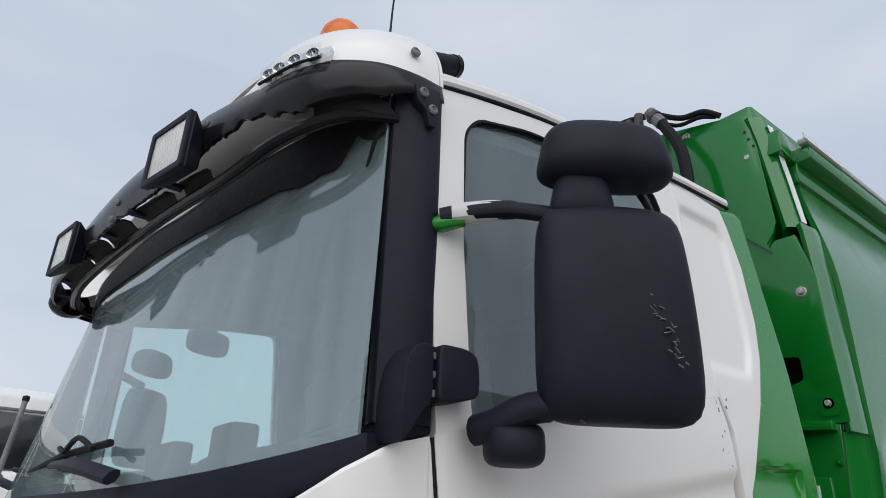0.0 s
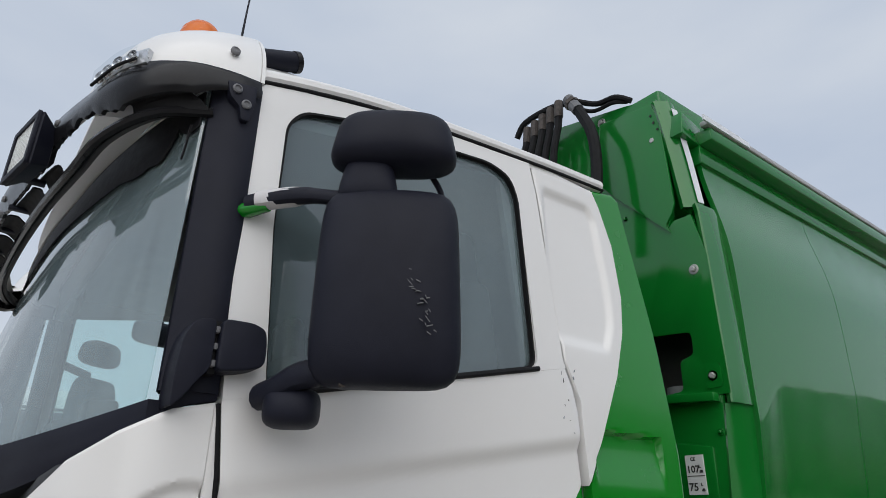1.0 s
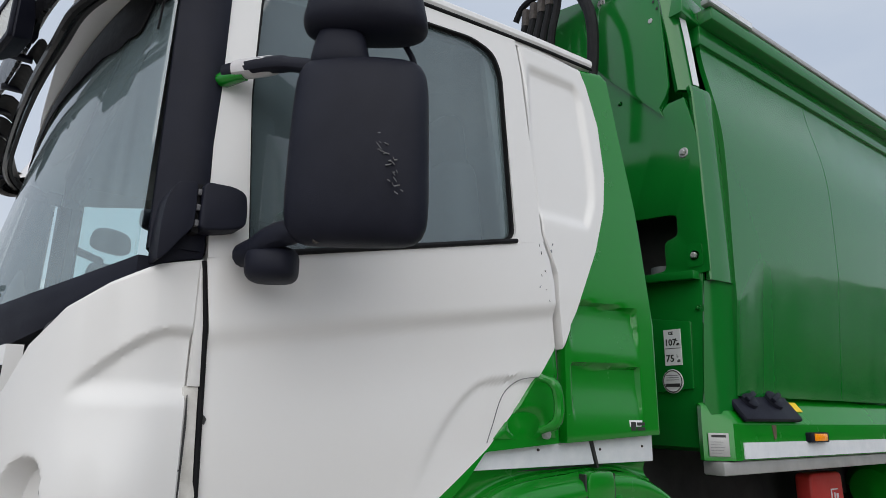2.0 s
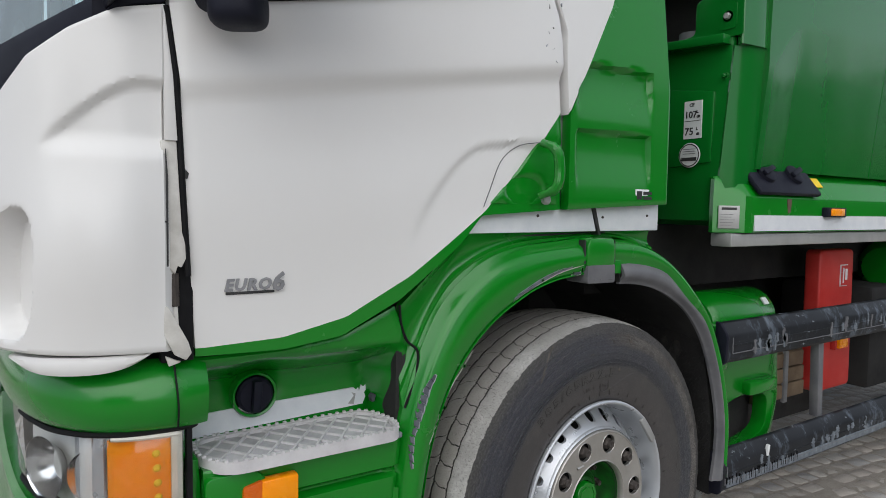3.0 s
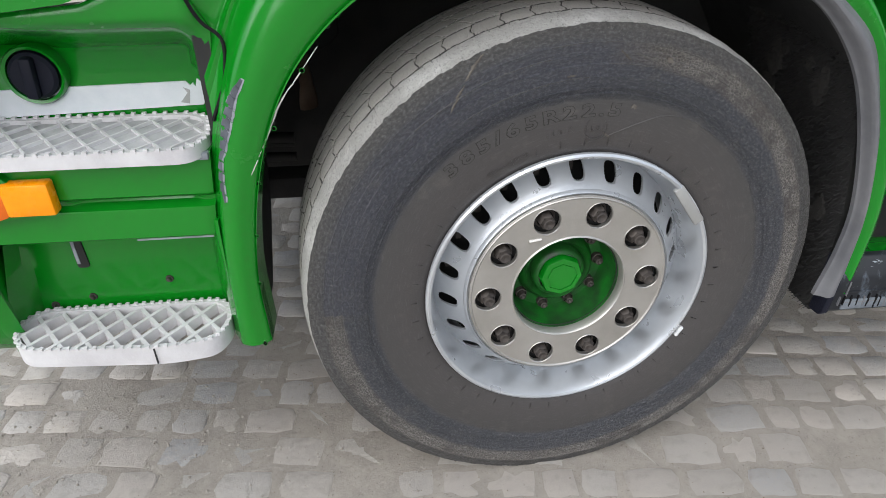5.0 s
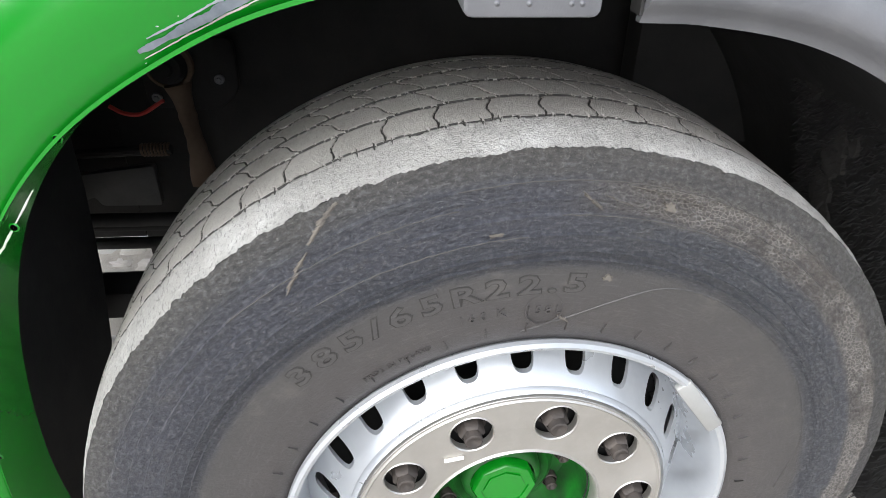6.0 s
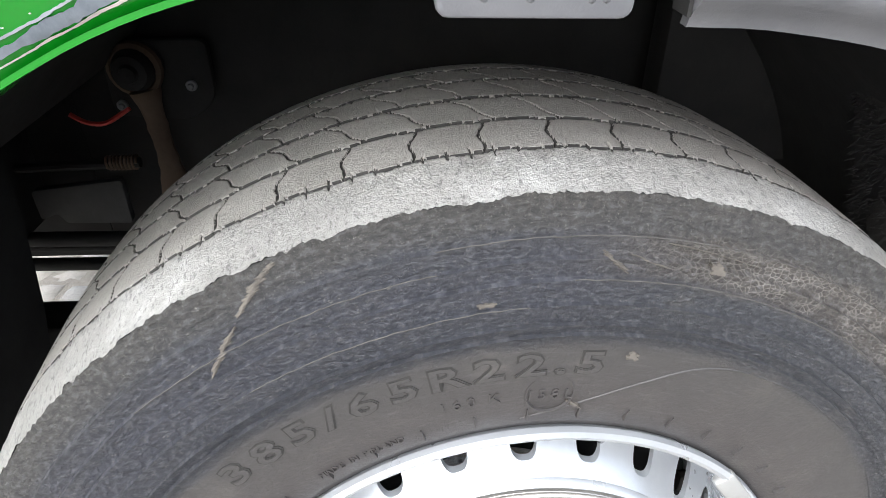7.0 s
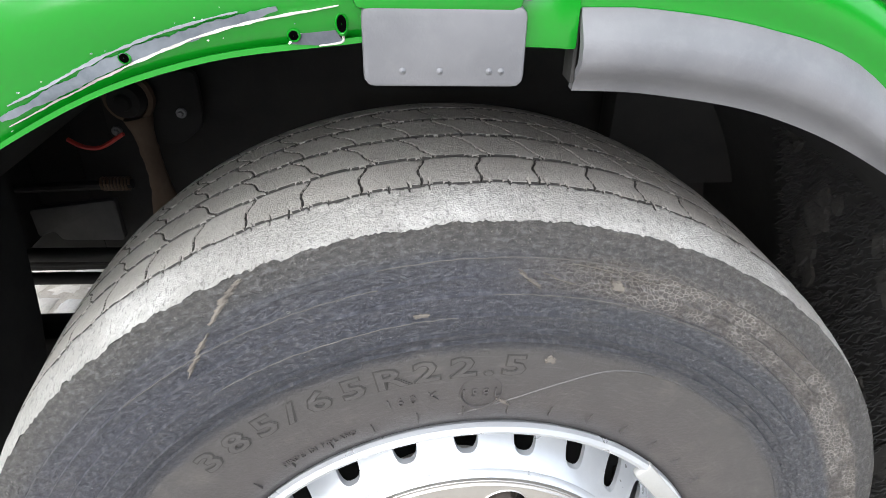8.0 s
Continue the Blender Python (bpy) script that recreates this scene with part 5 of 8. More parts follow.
def build_headlamp():
    at = lambda inset, i, j: corner_plan(inset)[i + 2:j + 2]
    h = part("headlamp", wrap(at(0.026, 7, 52), lambda s: 0.768, lambda s: 0.932, 4, None, 0.02), LENS_PALE, truck, "headlamp with clear lens and orange indicator")
    pane("lens", wrap(at(0.0, 2, 48), lambda s: 0.772 + 0.02 * s, lambda s: 0.928 - 0.012 * s, 8, lambda s, z: 0.008 * bump_at(z, 0.85, 0.1), 0.004), CLEAR, h, "clear curved lens", (-0.7, -0.7, 0))
    part("indicator", wrap(at(0.010, 5, 18), lambda s: 0.784, lambda s: 0.914, 8, None, 0.008), ORANGE, h, "orange indicator")
    for k in range(4):
        p = corner_plan(0.004)[9]
        part("led", moved(lathe([(-0.0025, 0.0004), (-0.0015, 0.0045), (0.002, 0.0075)], 12), pose(p[0] - 0.001 * k, p[1] - 0.002, 0.805 + 0.028 * k)), YELLOW, h)
    part("divider", wrap(at(0.008, 20, 24), lambda s: 0.782, lambda s: 0.918, 6, None, 0.012), LABEL, h)
    part("grooves", wrap(at(0.012, 18, 26), lambda s: 0.782, lambda s: 0.918, 6, lambda s, z: 0.002 * math.sin(s * 30), 0.006), SILVER, h)
    part("reflector", moved(lathe([(0.03, 0.0005), (0.02, 0.02), (0.0, 0.04), (-0.012, 0.052)], 24), pose(-1.262, 0.165, 0.842, 0, 0, -40)), CHROME, h)
    part("reflector", moved(lathe([(0.03, 0.0005), (0.02, 0.03), (0.0, 0.05), (-0.012, 0.062)], 24), pose(-1.335, 0.26, 0.842, 0, 0, -62)), CHROME, h)
    part("lamp_frame", join(wrap(at(-0.003, 0, 50), lambda s: 0.761 + 0.018 * s, lambda s: 0.771 + 0.018 * s, 3, None, 0.02), wrap(at(-0.003, 0, 50), lambda s: 0.928 - 0.01 * s, lambda s: 0.938 - 0.01 * s, 3, None, 0.02), wrap(at(-0.003, 0, 2), lambda s: 0.76, lambda s: 0.935, 5, None, 0.02)), RUBBER_SEAL, h, "dark lamp surround")
    part("lamp_bezel", join(wrap(at(-0.002, 2, 5), lambda s: 0.773, lambda s: 0.927, 6, None, 0.01), wrap(at(-0.002, 2, 16), lambda s: 0.772, lambda s: 0.782, 3, None, 0.01), wrap(at(-0.002, 2, 16), lambda s: 0.917, lambda s: 0.927, 3, None, 0.01)), LAMP_CREAM, h, "cream lamp bezel")


def grating(outline, z0, z1, pitch, angle_a, angle_b, bar, name, parent, label):
    """An open step: a rim along the outline and two sets of crossing bars inside it."""
    rim_out = rounded(outline, 0.05, 6)
    cx, cy = (sum(p[k] for p in outline) / len(outline) for k in (0, 1))
    rim_in = [(cx + (x - cx) * 0.955, cy + (y - cy) * 0.86) for x, y in rim_out]
    bm = bmesh.new()
    n = len(rim_out)
    lv = [[bm.verts.new((x, y, z)) for x, y in ring] for ring, z in ((rim_out, z0), (rim_out, z1), (rim_in, z1), (rim_in, z0))]
    for a in range(4):
        for i in range(n):
            bm.faces.new((lv[a][i], lv[a][(i + 1) % n], lv[(a + 1) % 4][(i + 1) % n], lv[(a + 1) % 4][i]))
    st = part(name, bm, STEP, parent, label, angle=30)
    # bars clipped to the inner outline
    x0, x1 = min(p[0] for p in rim_in), max(p[0] for p in rim_in)
    y0, y1 = min(p[1] for p in rim_in), max(p[1] for p in rim_in)

    def inside(x, y):
        c = False
        for i in range(n):
            (xa, ya), (xb, yb) = rim_in[i], rim_in[i - 1]
            if (ya > y) != (yb > y) and x < (xb - xa) * (y - ya) / (yb - ya) + xa:
                c = not c
        return c
    for ang in (angle_a, angle_b):
        ux, uy = math.cos(radians(ang)), math.sin(radians(ang))
        k = -12
        while k < 13:
            px, py = cx + k * pitch, cy
            ts = [t * 0.004 for t in range(-70, 71) if inside(px + ux * t * 0.004, py + uy * t * 0.004)]
            if len(ts) > 2:
                a, b = ts[0] - 0.006, ts[-1] + 0.006
                lower = 0.0 if ang == angle_a else 0.0012
                part("bar", moved(box(a, b, -bar / 2, bar / 2, z1 - 0.024 - lower, z1 - 0.002 - lower, 0), pose(px, py, 0, 0, 0, ang)), STEP, st)
            k += 1
    # small teeth along the rim
    ring = spread(rim_out + [rim_out[0]], 120)
    teeth = bmesh.new()
    for i, (x, y) in enumerate(ring[:-1]):
        if i % 2 == 0:
            tb = box(x - 0.0035 + (cx - x) * 0.012, x + 0.0035 + (cx - x) * 0.012, y - 0.0035 + (cy - y) * 0.03, y + 0.0035 + (cy - y) * 0.03, z1 - 0.002, z1 + 0.004, 0)
            for f in tb.faces:
                teeth.faces.new([teeth.verts.new(v.co) for v in f.verts])
            tb.free()
    part("teeth", teeth, STEP, st)
    return st


def build_steps():
    def recess(x, z):
        end = -0.638 + 0.13 * (min(z, 1.03) - 0.84)
        turn_in = 0.022 + 0.045 * ease(z, 0.87, 0.97)
        side = ease(x, -1.118, -1.096) * (1 - ease(x, end - turn_in, end))
        top = 1 - ease(z, 0.975, 1.055)
        return 0.075 + 0.016 * ease(x, end - 0.04, end - 0.005) * (1 - ease(z, 1.03, 1.10)) + 0.135 * side * top * (1 - 0.25 * ease(z, 0.93, 1.05)) + 0.03 * bump_at(math.hypot(x + 0.945, z - 0.975), 0, 0.095)
    s = part("step_panel", panel([(-1.12, 0.84), (-0.64, 0.84)], [(-1.12, 1.062), (-0.93, 1.062), (-0.79, 1.075), (-0.66, 1.13)], [(-1.12, 0.84), (-1.12, 1.062)], [(-0.64, 0.84), (-0.615, 1.03), (-0.66, 1.13)], recess, 50, 40, 0.02), GREEN, truck, "green recessed step panel with a filler cap")
    part("front_post", prism([(-1.108, 0.46), (-1.112, 0.86), (-1.090, 0.86), (-1.082, 0.72), (-1.076, 0.46)], 0.085, 0.24, bev=0.004), GREEN, s)
    strip = [(-1.086, 0.858), (-1.083, 0.908), (-0.700, 0.916), (-0.693, 0.908), (-0.688, 0.913), (-0.684, 0.906), (-0.680, 0.920), (-0.673, 0.914), (-0.666, 0.921), (-0.667, 0.906), (-0.672, 0.899), (-0.668, 0.890), (-0.676, 0.872)]
    st = part("white_strip", prism(strip, 0.2065, 0.212), REFLECT, s, "white reflective strip with a torn end")
    part("print", box(-0.945, -0.915, 0.2055, 0.208, 0.895, 0.898), INK, st)
    part("print", box(-0.935, -0.925, 0.2055, 0.208, 0.901, 0.909), INK, st)
    part("torn_patch", prism([(-0.715, 0.878), (-0.70, 0.895), (-0.706, 0.905), (-0.695, 0.90), (-0.70, 0.875)], 0.2055, 0.208), ALU, st)
    cap = part("filler_cap", lathe([(0.25, 0.052), (0.195, 0.052), (0.190, 0.049), (0.192, 0.044), (0.21, 0.043)], 36, (-0.945, 0.0, 0.945)), GREEN, s, "dark round filler cap with a grip bar")
    part("cap_disc", lathe([(0.185, 0.0005), (0.185, 0.034), (0.19, 0.040), (0.21, 0.042)], 32, (-0.945, 0.0, 0.945)), BLACK, cap)
    part("cap_grip", box(-0.955, -0.935, 0.168, 0.19, 0.91, 0.98, 0.005, (0, 4, 0)), BLACK, cap)
    for x0, x1, y, z in ((-0.80, -0.68, 0.088, 1.052),):
        part("scrape", box(x0, x1, y - 0.006, y + 0.004, z - 0.003, z + 0.003, 0.001), BARE, s)
    part("scrape", prism([(-0.664, 0.893), (-0.657, 0.900), (-0.651, 0.896), (-0.654, 0.882), (-0.661, 0.879)], 0.182, 0.20, bev=0.001), SCRAPED, s, "patch of scraped paint")
    # upper tread with a shallow diamond pattern
    top_out = [(-1.085, 0.205), (-1.090, 0.09), (-1.045, 0.03), (-0.668, 0.03), (-0.645, 0.09), (-0.668, 0.205)]
    up = grating(top_out, 0.834, 0.859, 0.052, 53, 127, 0.0045, "upper_step", s, "worn white upper step with a diamond tread")
    part("step_plate", prism(rounded([(x * 0.985 - 0.0131, 0.115 + (y - 0.115) * 0.93) for x, y in top_out], 0.03, 5), 0.836, 0.8515, "z", 0.002), STEP_GREY, up, "greyed step plate")
    # ledge below it with the marker lamp
    led = part("ledge", panel([(-1.082, 0.679), (-0.662, 0.677)], [(-1.086, 0.84), (-0.646, 0.84)], [(-1.082, 0.679), (-1.086, 0.84)], [(-0.662, 0.677), (-0.646, 0.84)],
                              lambda x, z: 0.062 + 0.014 * ease(0.765 - z, 0, 0.012) - 0.012 * ease(0.745 - z, 0, 0.008) + 0.01 * bump_at(z, 0.748, 0.01) * ease(x, -0.9, -0.88) * (1 - ease(x, -0.69, -0.67)), 40, 44, 0.12), GREEN, s, "green ledge with a pressed groove")
    part("chin", prism(rounded([(-1.086, 0.736), (-1.088, 0.830), (-0.985, 0.830), (-0.93, 0.752), (-1.01, 0.730)], 0.02, 4), 0.045, 0.09, bev=0.008), GREEN, led)
    mk = part("marker_lamp", prism(rounded([(-1.013, 0.739), (-1.010, 0.803), (-0.972, 0.812), (-0.972, 0.753)], 0.006, 3), 0.036, 0.075, bev=0.004), ORANGE_DEEP, led, "orange side marker lamp")
    part("marker_lens", box(-0.975, -0.898, 0.034, 0.062, 0.752, 0.811, 0.005), ORANGE, mk)
    part("edge_wear", box(-0.80, -0.668, 0.0605, 0.064, 0.6773, 0.6788), BARE, led)
    part("edge_wear", box(-0.672, -0.648, 0.056, 0.07, 0.829, 0.8405, 0.001), BARE, led)
    # lower recess and its open step
    rec = part("lower_recess", panel([(-1.09, 0.425), (-0.66, 0.425)], [(-1.06, 0.705), (-0.655, 0.705)], [(-1.09, 0.425), (-1.06, 0.705)], [(-0.66, 0.425), (-0.655, 0.705)], lambda x, z: 0.20 - 0.10 * ease(x, -0.70, -0.66) - 0.08 * (1 - ease(x, -1.09, -1.05)), 30, 14, 0.02), GREEN, s, "green recess behind the lower step")
    part("slot", prism(rounded([(-0.962, 0.565), (-0.962, 0.645), (-0.943, 0.645), (-0.940, 0.565)], 0.006, 3), 0.196, 0.21), DARK, rec)
    part("slot_edge", box(-0.961, -0.955, 0.195, 0.2, 0.575, 0.64), BARE, rec)
    for x, z in ((-0.799, 0.525), (-0.955, 0.493), (-1.032, 0.478)):
        part("bolt", bolt((x, 0.199, z), 0.008), NUT, rec)
    part("recess_back", box(-1.07, -0.662, 0.222, 0.238, 0.43, 0.72), GREEN, rec)
    low = grating([(-1.055, 0.170), (-1.085, 0.115), (-1.05, 0.045), (-0.78, 0.025), (-0.69, 0.04), (-0.668, 0.10), (-0.69, 0.170)], 0.437, 0.478, 0.050, 52, 128, 0.0075, "lower_step", s, "worn white open grating step with a cracked edge")
    part("crack", box(-0.802, -0.80, 0.024, 0.03, 0.44, 0.476), INK, low)
    part("underside", box(-1.08, -0.67, 0.27, 0.4, 0.40, 0.85), DARK, s)
    shifted(s, lambda x, z: (0.0, 0.030, -0.005), ("lower_recess", "lower_step"))
    shifted(cap, lambda x, z: (0.0, 0.004, -0.008))
    shifted(mk, lambda x, z: (-0.006, 0.0, -0.003))
    shifted(rec, lambda x, z: (0.0, -0.015, 0.0))


# ---- wheel arch ----
def shifted(ob, way, but=()):
    """Moves a part and its pieces by way(x, z), but for those named."""
    for o in (ob, *ob.children_recursive):
        if o.name.split(".")[0] not in but and (not o.parent or o.parent.name.split(".")[0] not in but):
            for v in o.data.vertices:
                dx, dy, dz = way(v.co.x, v.co.z)
                v.co.x, v.co.y, v.co.z = v.co.x + dx, v.co.y + dy, v.co.z + dz


def arch_line(pts, n):
    return curve(pts, n)


def build_fender():
    inner = arch_line([(-0.605, 0.43), (-0.608, 0.60), (-0.578, 0.79), (-0.52, 0.94), (-0.43, 1.052), (-0.316, 1.128), (-0.215, 1.166), (-0.105, 1.182)], 60)
    outer = arch_line([(-0.68, 0.43), (-0.675, 0.60), (-0.665, 0.74), (-0.64, 0.89), (-0.575, 1.06), (-0.49, 1.17), (-0.35, 1.245), (-0.105, 1.275)], 60)

    def strip(a, b, f, n=14, depth=(0, 0.03, 0)):
        g = []
        for (xa, za), (xb, zb) in zip(a, b):
            g.append([(xa + (xb - xa) * t, f(t), za + (zb - za) * t) for t in np.linspace(0, 1, n)])
        return sheet(g, depth)
    bulge = lambda t: 0.05 - 0.012 * bump_at(t, 0.45, 0.5) + 0.03 * ease(t, 0.75, 1.0) + 0.006 * ease(0.08 - t, 0, 0.08)
    f = part("front_fender", strip(inner, outer, bulge), GREEN, truck, "green wheel arch with holes and scraped paint")
    part("inner_lip", strip(inner, [(x + 0.0, z) for x, z in inner], lambda t: 0.05 + 0.085 * t, 6, (0, 0, -0.004)), GREEN, f)
    part("arch_backing", panel([(-0.60, 0.98), (-0.5, 1.1), (0.0, 1.24), (0.22, 1.20)], [(-0.61, 1.17), (-0.47, 1.345), (-0.2, 1.352), (0.20, 1.355)], [(-0.60, 0.98), (-0.61, 1.17)], [(0.22, 1.20), (0.20, 1.355)], lambda x, z: 0.105, 24, 8, 0.02), GREEN, f)
    # skin above the arch up to the white stripe, and the corner behind it
    # one smooth skin from the arch up to the door
    rise = arch_line([(-0.642, 0.885), (-0.575, 1.06), (-0.49, 1.17), (-0.35, 1.245), (-0.105, 1.275), (0.06, 1.275), (0.225, 1.225)], 70)
    crest = spread(curve([(-0.655, 1.125), (-0.60, 1.175), (-0.52, 1.245), (-0.455, 1.297), (-0.35, 1.303), (-0.1, 1.303), (0.20, 1.305)], 120), 70)
    g = []
    for a, b in zip(rise, crest):
        row = []
        for t in np.linspace(0, 1, 24):
            y = 0.081 + 0.020 * math.sin(math.pi * min(1.0, t * 1.05)) - 0.006 * ease(t, 0.85, 1.0) - 0.006 * bump_at(t, 0.22, 0.10)
            row.append((a[0] + (b[0] - a[0]) * t, y, a[1] + (b[1] - a[1]) * t))
        g.append(row)
    part("arch_skin", sheet(g, (0, 0.02, 0)), GREEN, f, "smooth green skin above the arch")
    part("skin_seam", tube(curve([(-0.656, 0.0745, 1.128), (-0.650, 0.078, 1.083), (-0.632, 0.08, 1.041), (-0.604, 0.078, 1.012), (-0.612, 0.076, 0.95), (-0.640, 0.074, 0.885)], 30), 0.0032, 6), RUBBER_SEAL, f, "dark seam")
    part("stripe_gap", prism([(-0.067, 1.366), (-0.051, 1.366), (-0.026, 1.285), (-0.034, 1.285)], 0.0685, 0.10), INK, f)
    for poly in ([(-0.475, 1.290), (-0.435, 1.338), (-0.066, 1.366), (-0.043, 1.295)], [(-0.034, 1.295), (-0.053, 1.366), (0.222, 1.375), (0.222, 1.296)]):
        st = part("white_stripe", prism(poly, 0.07, 0.10, bev=0.003), REFLECT, f, "white reflective stripe above the arch")
    for x, z in ((-0.26, 1.335), (-0.02, 1.335), (0.17, 1.34)):
        part("rivet", bolt((x, 0.07, z), 0.004, hexagon=False, head=0.003), NUT, st)
    # rear half with its dark flare
    r_in = arch_line([(-0.002, 1.203), (0.09, 1.198), (0.17, 1.185), (0.25, 1.158), (0.345, 1.082), (0.446, 0.998), (0.503, 0.888), (0.540, 0.788), (0.569, 0.643), (0.578, 0.46)], 60)
    r_out = arch_line([(-0.002, 1.275), (0.13, 1.262), (0.229, 1.225), (0.345, 1.150), (0.455, 1.040), (0.525, 0.93), (0.575, 0.80), (0.612, 0.645), (0.608, 0.45)], 60)
    r = part("rear_fender", strip(r_in, r_out, lambda t: 0.05 - 0.008 * bump_at(t, 0.5, 0.5) + 0.025 * ease(t, 0.8, 1)), GREEN, truck, "green rear half of the wheel arch")
    fl_in = arch_line([(0.042, 1.143), (0.10, 1.140), (0.19, 1.124), (0.28, 1.088), (0.37, 1.030), (0.452, 0.932), (0.510, 0.802), (0.548, 0.66), (0.550, 0.55), (0.535, 0.445)], 60)
    fl_out = arch_line([(0.040, 1.202), (0.09, 1.201), (0.17, 1.189), (0.25, 1.162), (0.345, 1.086), (0.45, 1.00), (0.507, 0.89), (0.543, 0.79), (0.572, 0.643), (0.581, 0.46)], 60)
    part("flare", strip(fl_in, fl_out, lambda t: 0.058 - 0.022 * ease(t, 0.0, 0.45) + 0.012 * ease(t, 0.6, 1.0), 12, (0, 0.010, 0)), FLARE, r, "weathered dark plastic arch flare")
    part("crown_end", prism([(-0.0035, 1.176), (-0.0035, 1.215), (0.0395, 1.215), (0.0395, 1.174)], 0.047, 0.09, bev=0.003), GREEN, r)
    part("flare_mouth", prism([(0.0385, 1.150), (0.0410, 1.150), (0.0410, 1.192), (0.0385, 1.192)], 0.052, 0.075), DARK, r)
    # grey flap at the crown between the two halves
    fp = part("arch_flap", prism(rounded([(-0.106, 1.152), (-0.106, 1.205), (0.002, 1.205), (0.002, 1.152)], 0.008, 4), 0.036, 0.12, bev=0.006), FLARE, f, "weathered grey flap at the crown of the arch")
    part("flap_saddle", prism([(-0.112, 1.20), (-0.112, 1.255), (-0.10, 1.278), (-0.008, 1.278), (0.0, 1.255), (0.0, 1.20)], 0.034, 0.11, bev=0.008), GREEN, fp)
    for x0, x1 in ((-0.1185, -0.1125), (0.0005, 0.0035)):
        part("saddle_gap", prism([(x0, 1.208), (x0 - 0.002, 1.272), (x1 - 0.002, 1.272), (x1, 1.208)], 0.0385, 0.06), INK, f)
    for x in (-0.08, -0.055, -0.022, -0.014):
        part("pip", lathe([(0.0345, 0.0004), (0.0355, 0.0022), (0.037, 0.003)], 8, (x, 0, 1.163)), FLARE, fp)
    for half in (f, r):
        shifted(half, lambda x, z: (0.008 + 0.016 * ease(x, -0.55, -0.15), 0.030, -0.003 * ease(x, -0.3, 0.0)))
    # trim holes, bare line, scrapes and tear where the flare of this half is missing
    def on_arch(x, z, lift=0.0015):
        """The place on the arch's outer face at x, z."""
        u, v = x - 0.008 - 0.016 * ease(x, -0.55, -0.15), z + 0.003 * ease(x, -0.3, 0.0)
        i = min(range(60), key=lambda k: (abs((inner[k][0] - u) * (outer[k][1] - inner[k][1]) - (inner[k][1] - v) * (outer[k][0] - inner[k][0]))))
        a, b = inner[i], outer[i]
        t = ((u - a[0]) * (b[0] - a[0]) + (v - a[1]) * (b[1] - a[1])) / ((b[0] - a[0]) ** 2 + (b[1] - a[1]) ** 2)
        return (x, bulge(min(1.0, max(0.0, t))) + 0.030 - lift, z)

    def worn(name, line, wide, seed, material, label="", lift=0.0012, fray=0.5, pointed=True):
        """A ragged band along a line on the arch."""
        c = curve(line, 90)
        g = []
        for k, (x, z) in enumerate(c):
            (xa, za), (xb, zb) = c[max(0, k - 1)], c[min(len(c) - 1, k + 1)]
            l = math.hypot(xb - xa, zb - za) or 1.0
            nx, nz = -(zb - za) / l, (xb - xa) / l
            t = k / (len(c) - 1)
            w_ = wide / 2 * (math.sin(math.pi * (0.04 + 0.92 * t)) ** 0.5 if pointed else 1.0)
            up = w_ * max(0.1, 1 + fray * (noise.noise(Vector((x * 60, z * 60, seed))) + 0.7 * noise.noise(Vector((x * 300, z * 300, seed)))))
            dn = w_ * max(0.1, 1 + fray * (noise.noise(Vector((x * 60, z * 60, seed + 9))) + 0.5 * noise.noise(Vector((x * 260, z * 260, seed + 5)))))
            g.append([on_arch(x + nx * d, z + nz * d, lift) for d in (-dn, 0.0, up)])
        return part(name, sheet(g, (0, 0.002, 0)), material, f, label)
    worn("bare_line", [(-0.331, 1.124), (-0.288, 1.144), (-0.239, 1.166), (-0.196, 1.181), (-0.169, 1.189), (-0.135, 1.199)], 0.0085, 1.0, SMEAR, "bare grey line of worn paint", fray=0.5)
    worn("pale_edge", [(-0.329, 1.118), (-0.286, 1.139), (-0.236, 1.162), (-0.189, 1.180), (-0.154, 1.190), (-0.096, 1.201)], 0.0017, 2.0, WORN_WHITE, "pale chipped edge", 0.0018, 1.1)
    worn("pale_edge", [(-0.322, 1.135), (-0.285, 1.152), (-0.24, 1.173), (-0.196, 1.188), (-0.160, 1.197)], 0.0016, 4.0, BARE, "", 0.0018, 1.6)
    worn("scrape", [(-0.451, 1.005), (-0.487, 0.958), (-0.518, 0.918), (-0.549, 0.856), (-0.581, 0.797)], 0.0022, 6.0, WORN_WHITE, "thin pale scrape", 0.0012, 1.3)
    for line, wide, k in (([(-0.570, 0.962), (-0.588, 0.936), (-0.603, 0.900), (-0.616, 0.858), (-0.624, 0.832)], 0.017, 7.0), ([(-0.622, 0.845), (-0.629, 0.815), (-0.632, 0.785), (-0.631, 0.750)], 0.009, 8.0)):
        worn("tear_edge", [(x + 0.0025, z + 0.001) for x, z in line], wide, k, BARE, "", 0.0012, 0.25)
        worn("tear", line, wide * 0.8, k + 0.5, SCRAPED, "dark tear in the arch", 0.0020, 0.18)
    rng = random.Random(14)
    for k in range(16):
        t = rng.random()
        x = -0.335 + 0.21 * t
        z = float(np.interp(x, [-0.331, -0.288, -0.239, -0.196, -0.135], [1.124, 1.144, 1.166, 1.181, 1.199])) + rng.choice((-1, 1, 1)) * rng.uniform(0.007, 0.013)
        r_ = rng.uniform(0.0003, 0.0007)
        part("chip", moved(prism([(math.cos(b) * r_ * rng.uniform(0.5, 1.4), math.sin(b) * r_ * rng.uniform(0.5, 1.2)) for b in np.linspace(0, 5.4, 7)], -0.0010, 0.001), pose(*on_arch(x, z, 0.0))), WORN_WHITE if k % 3 else BARE, f)
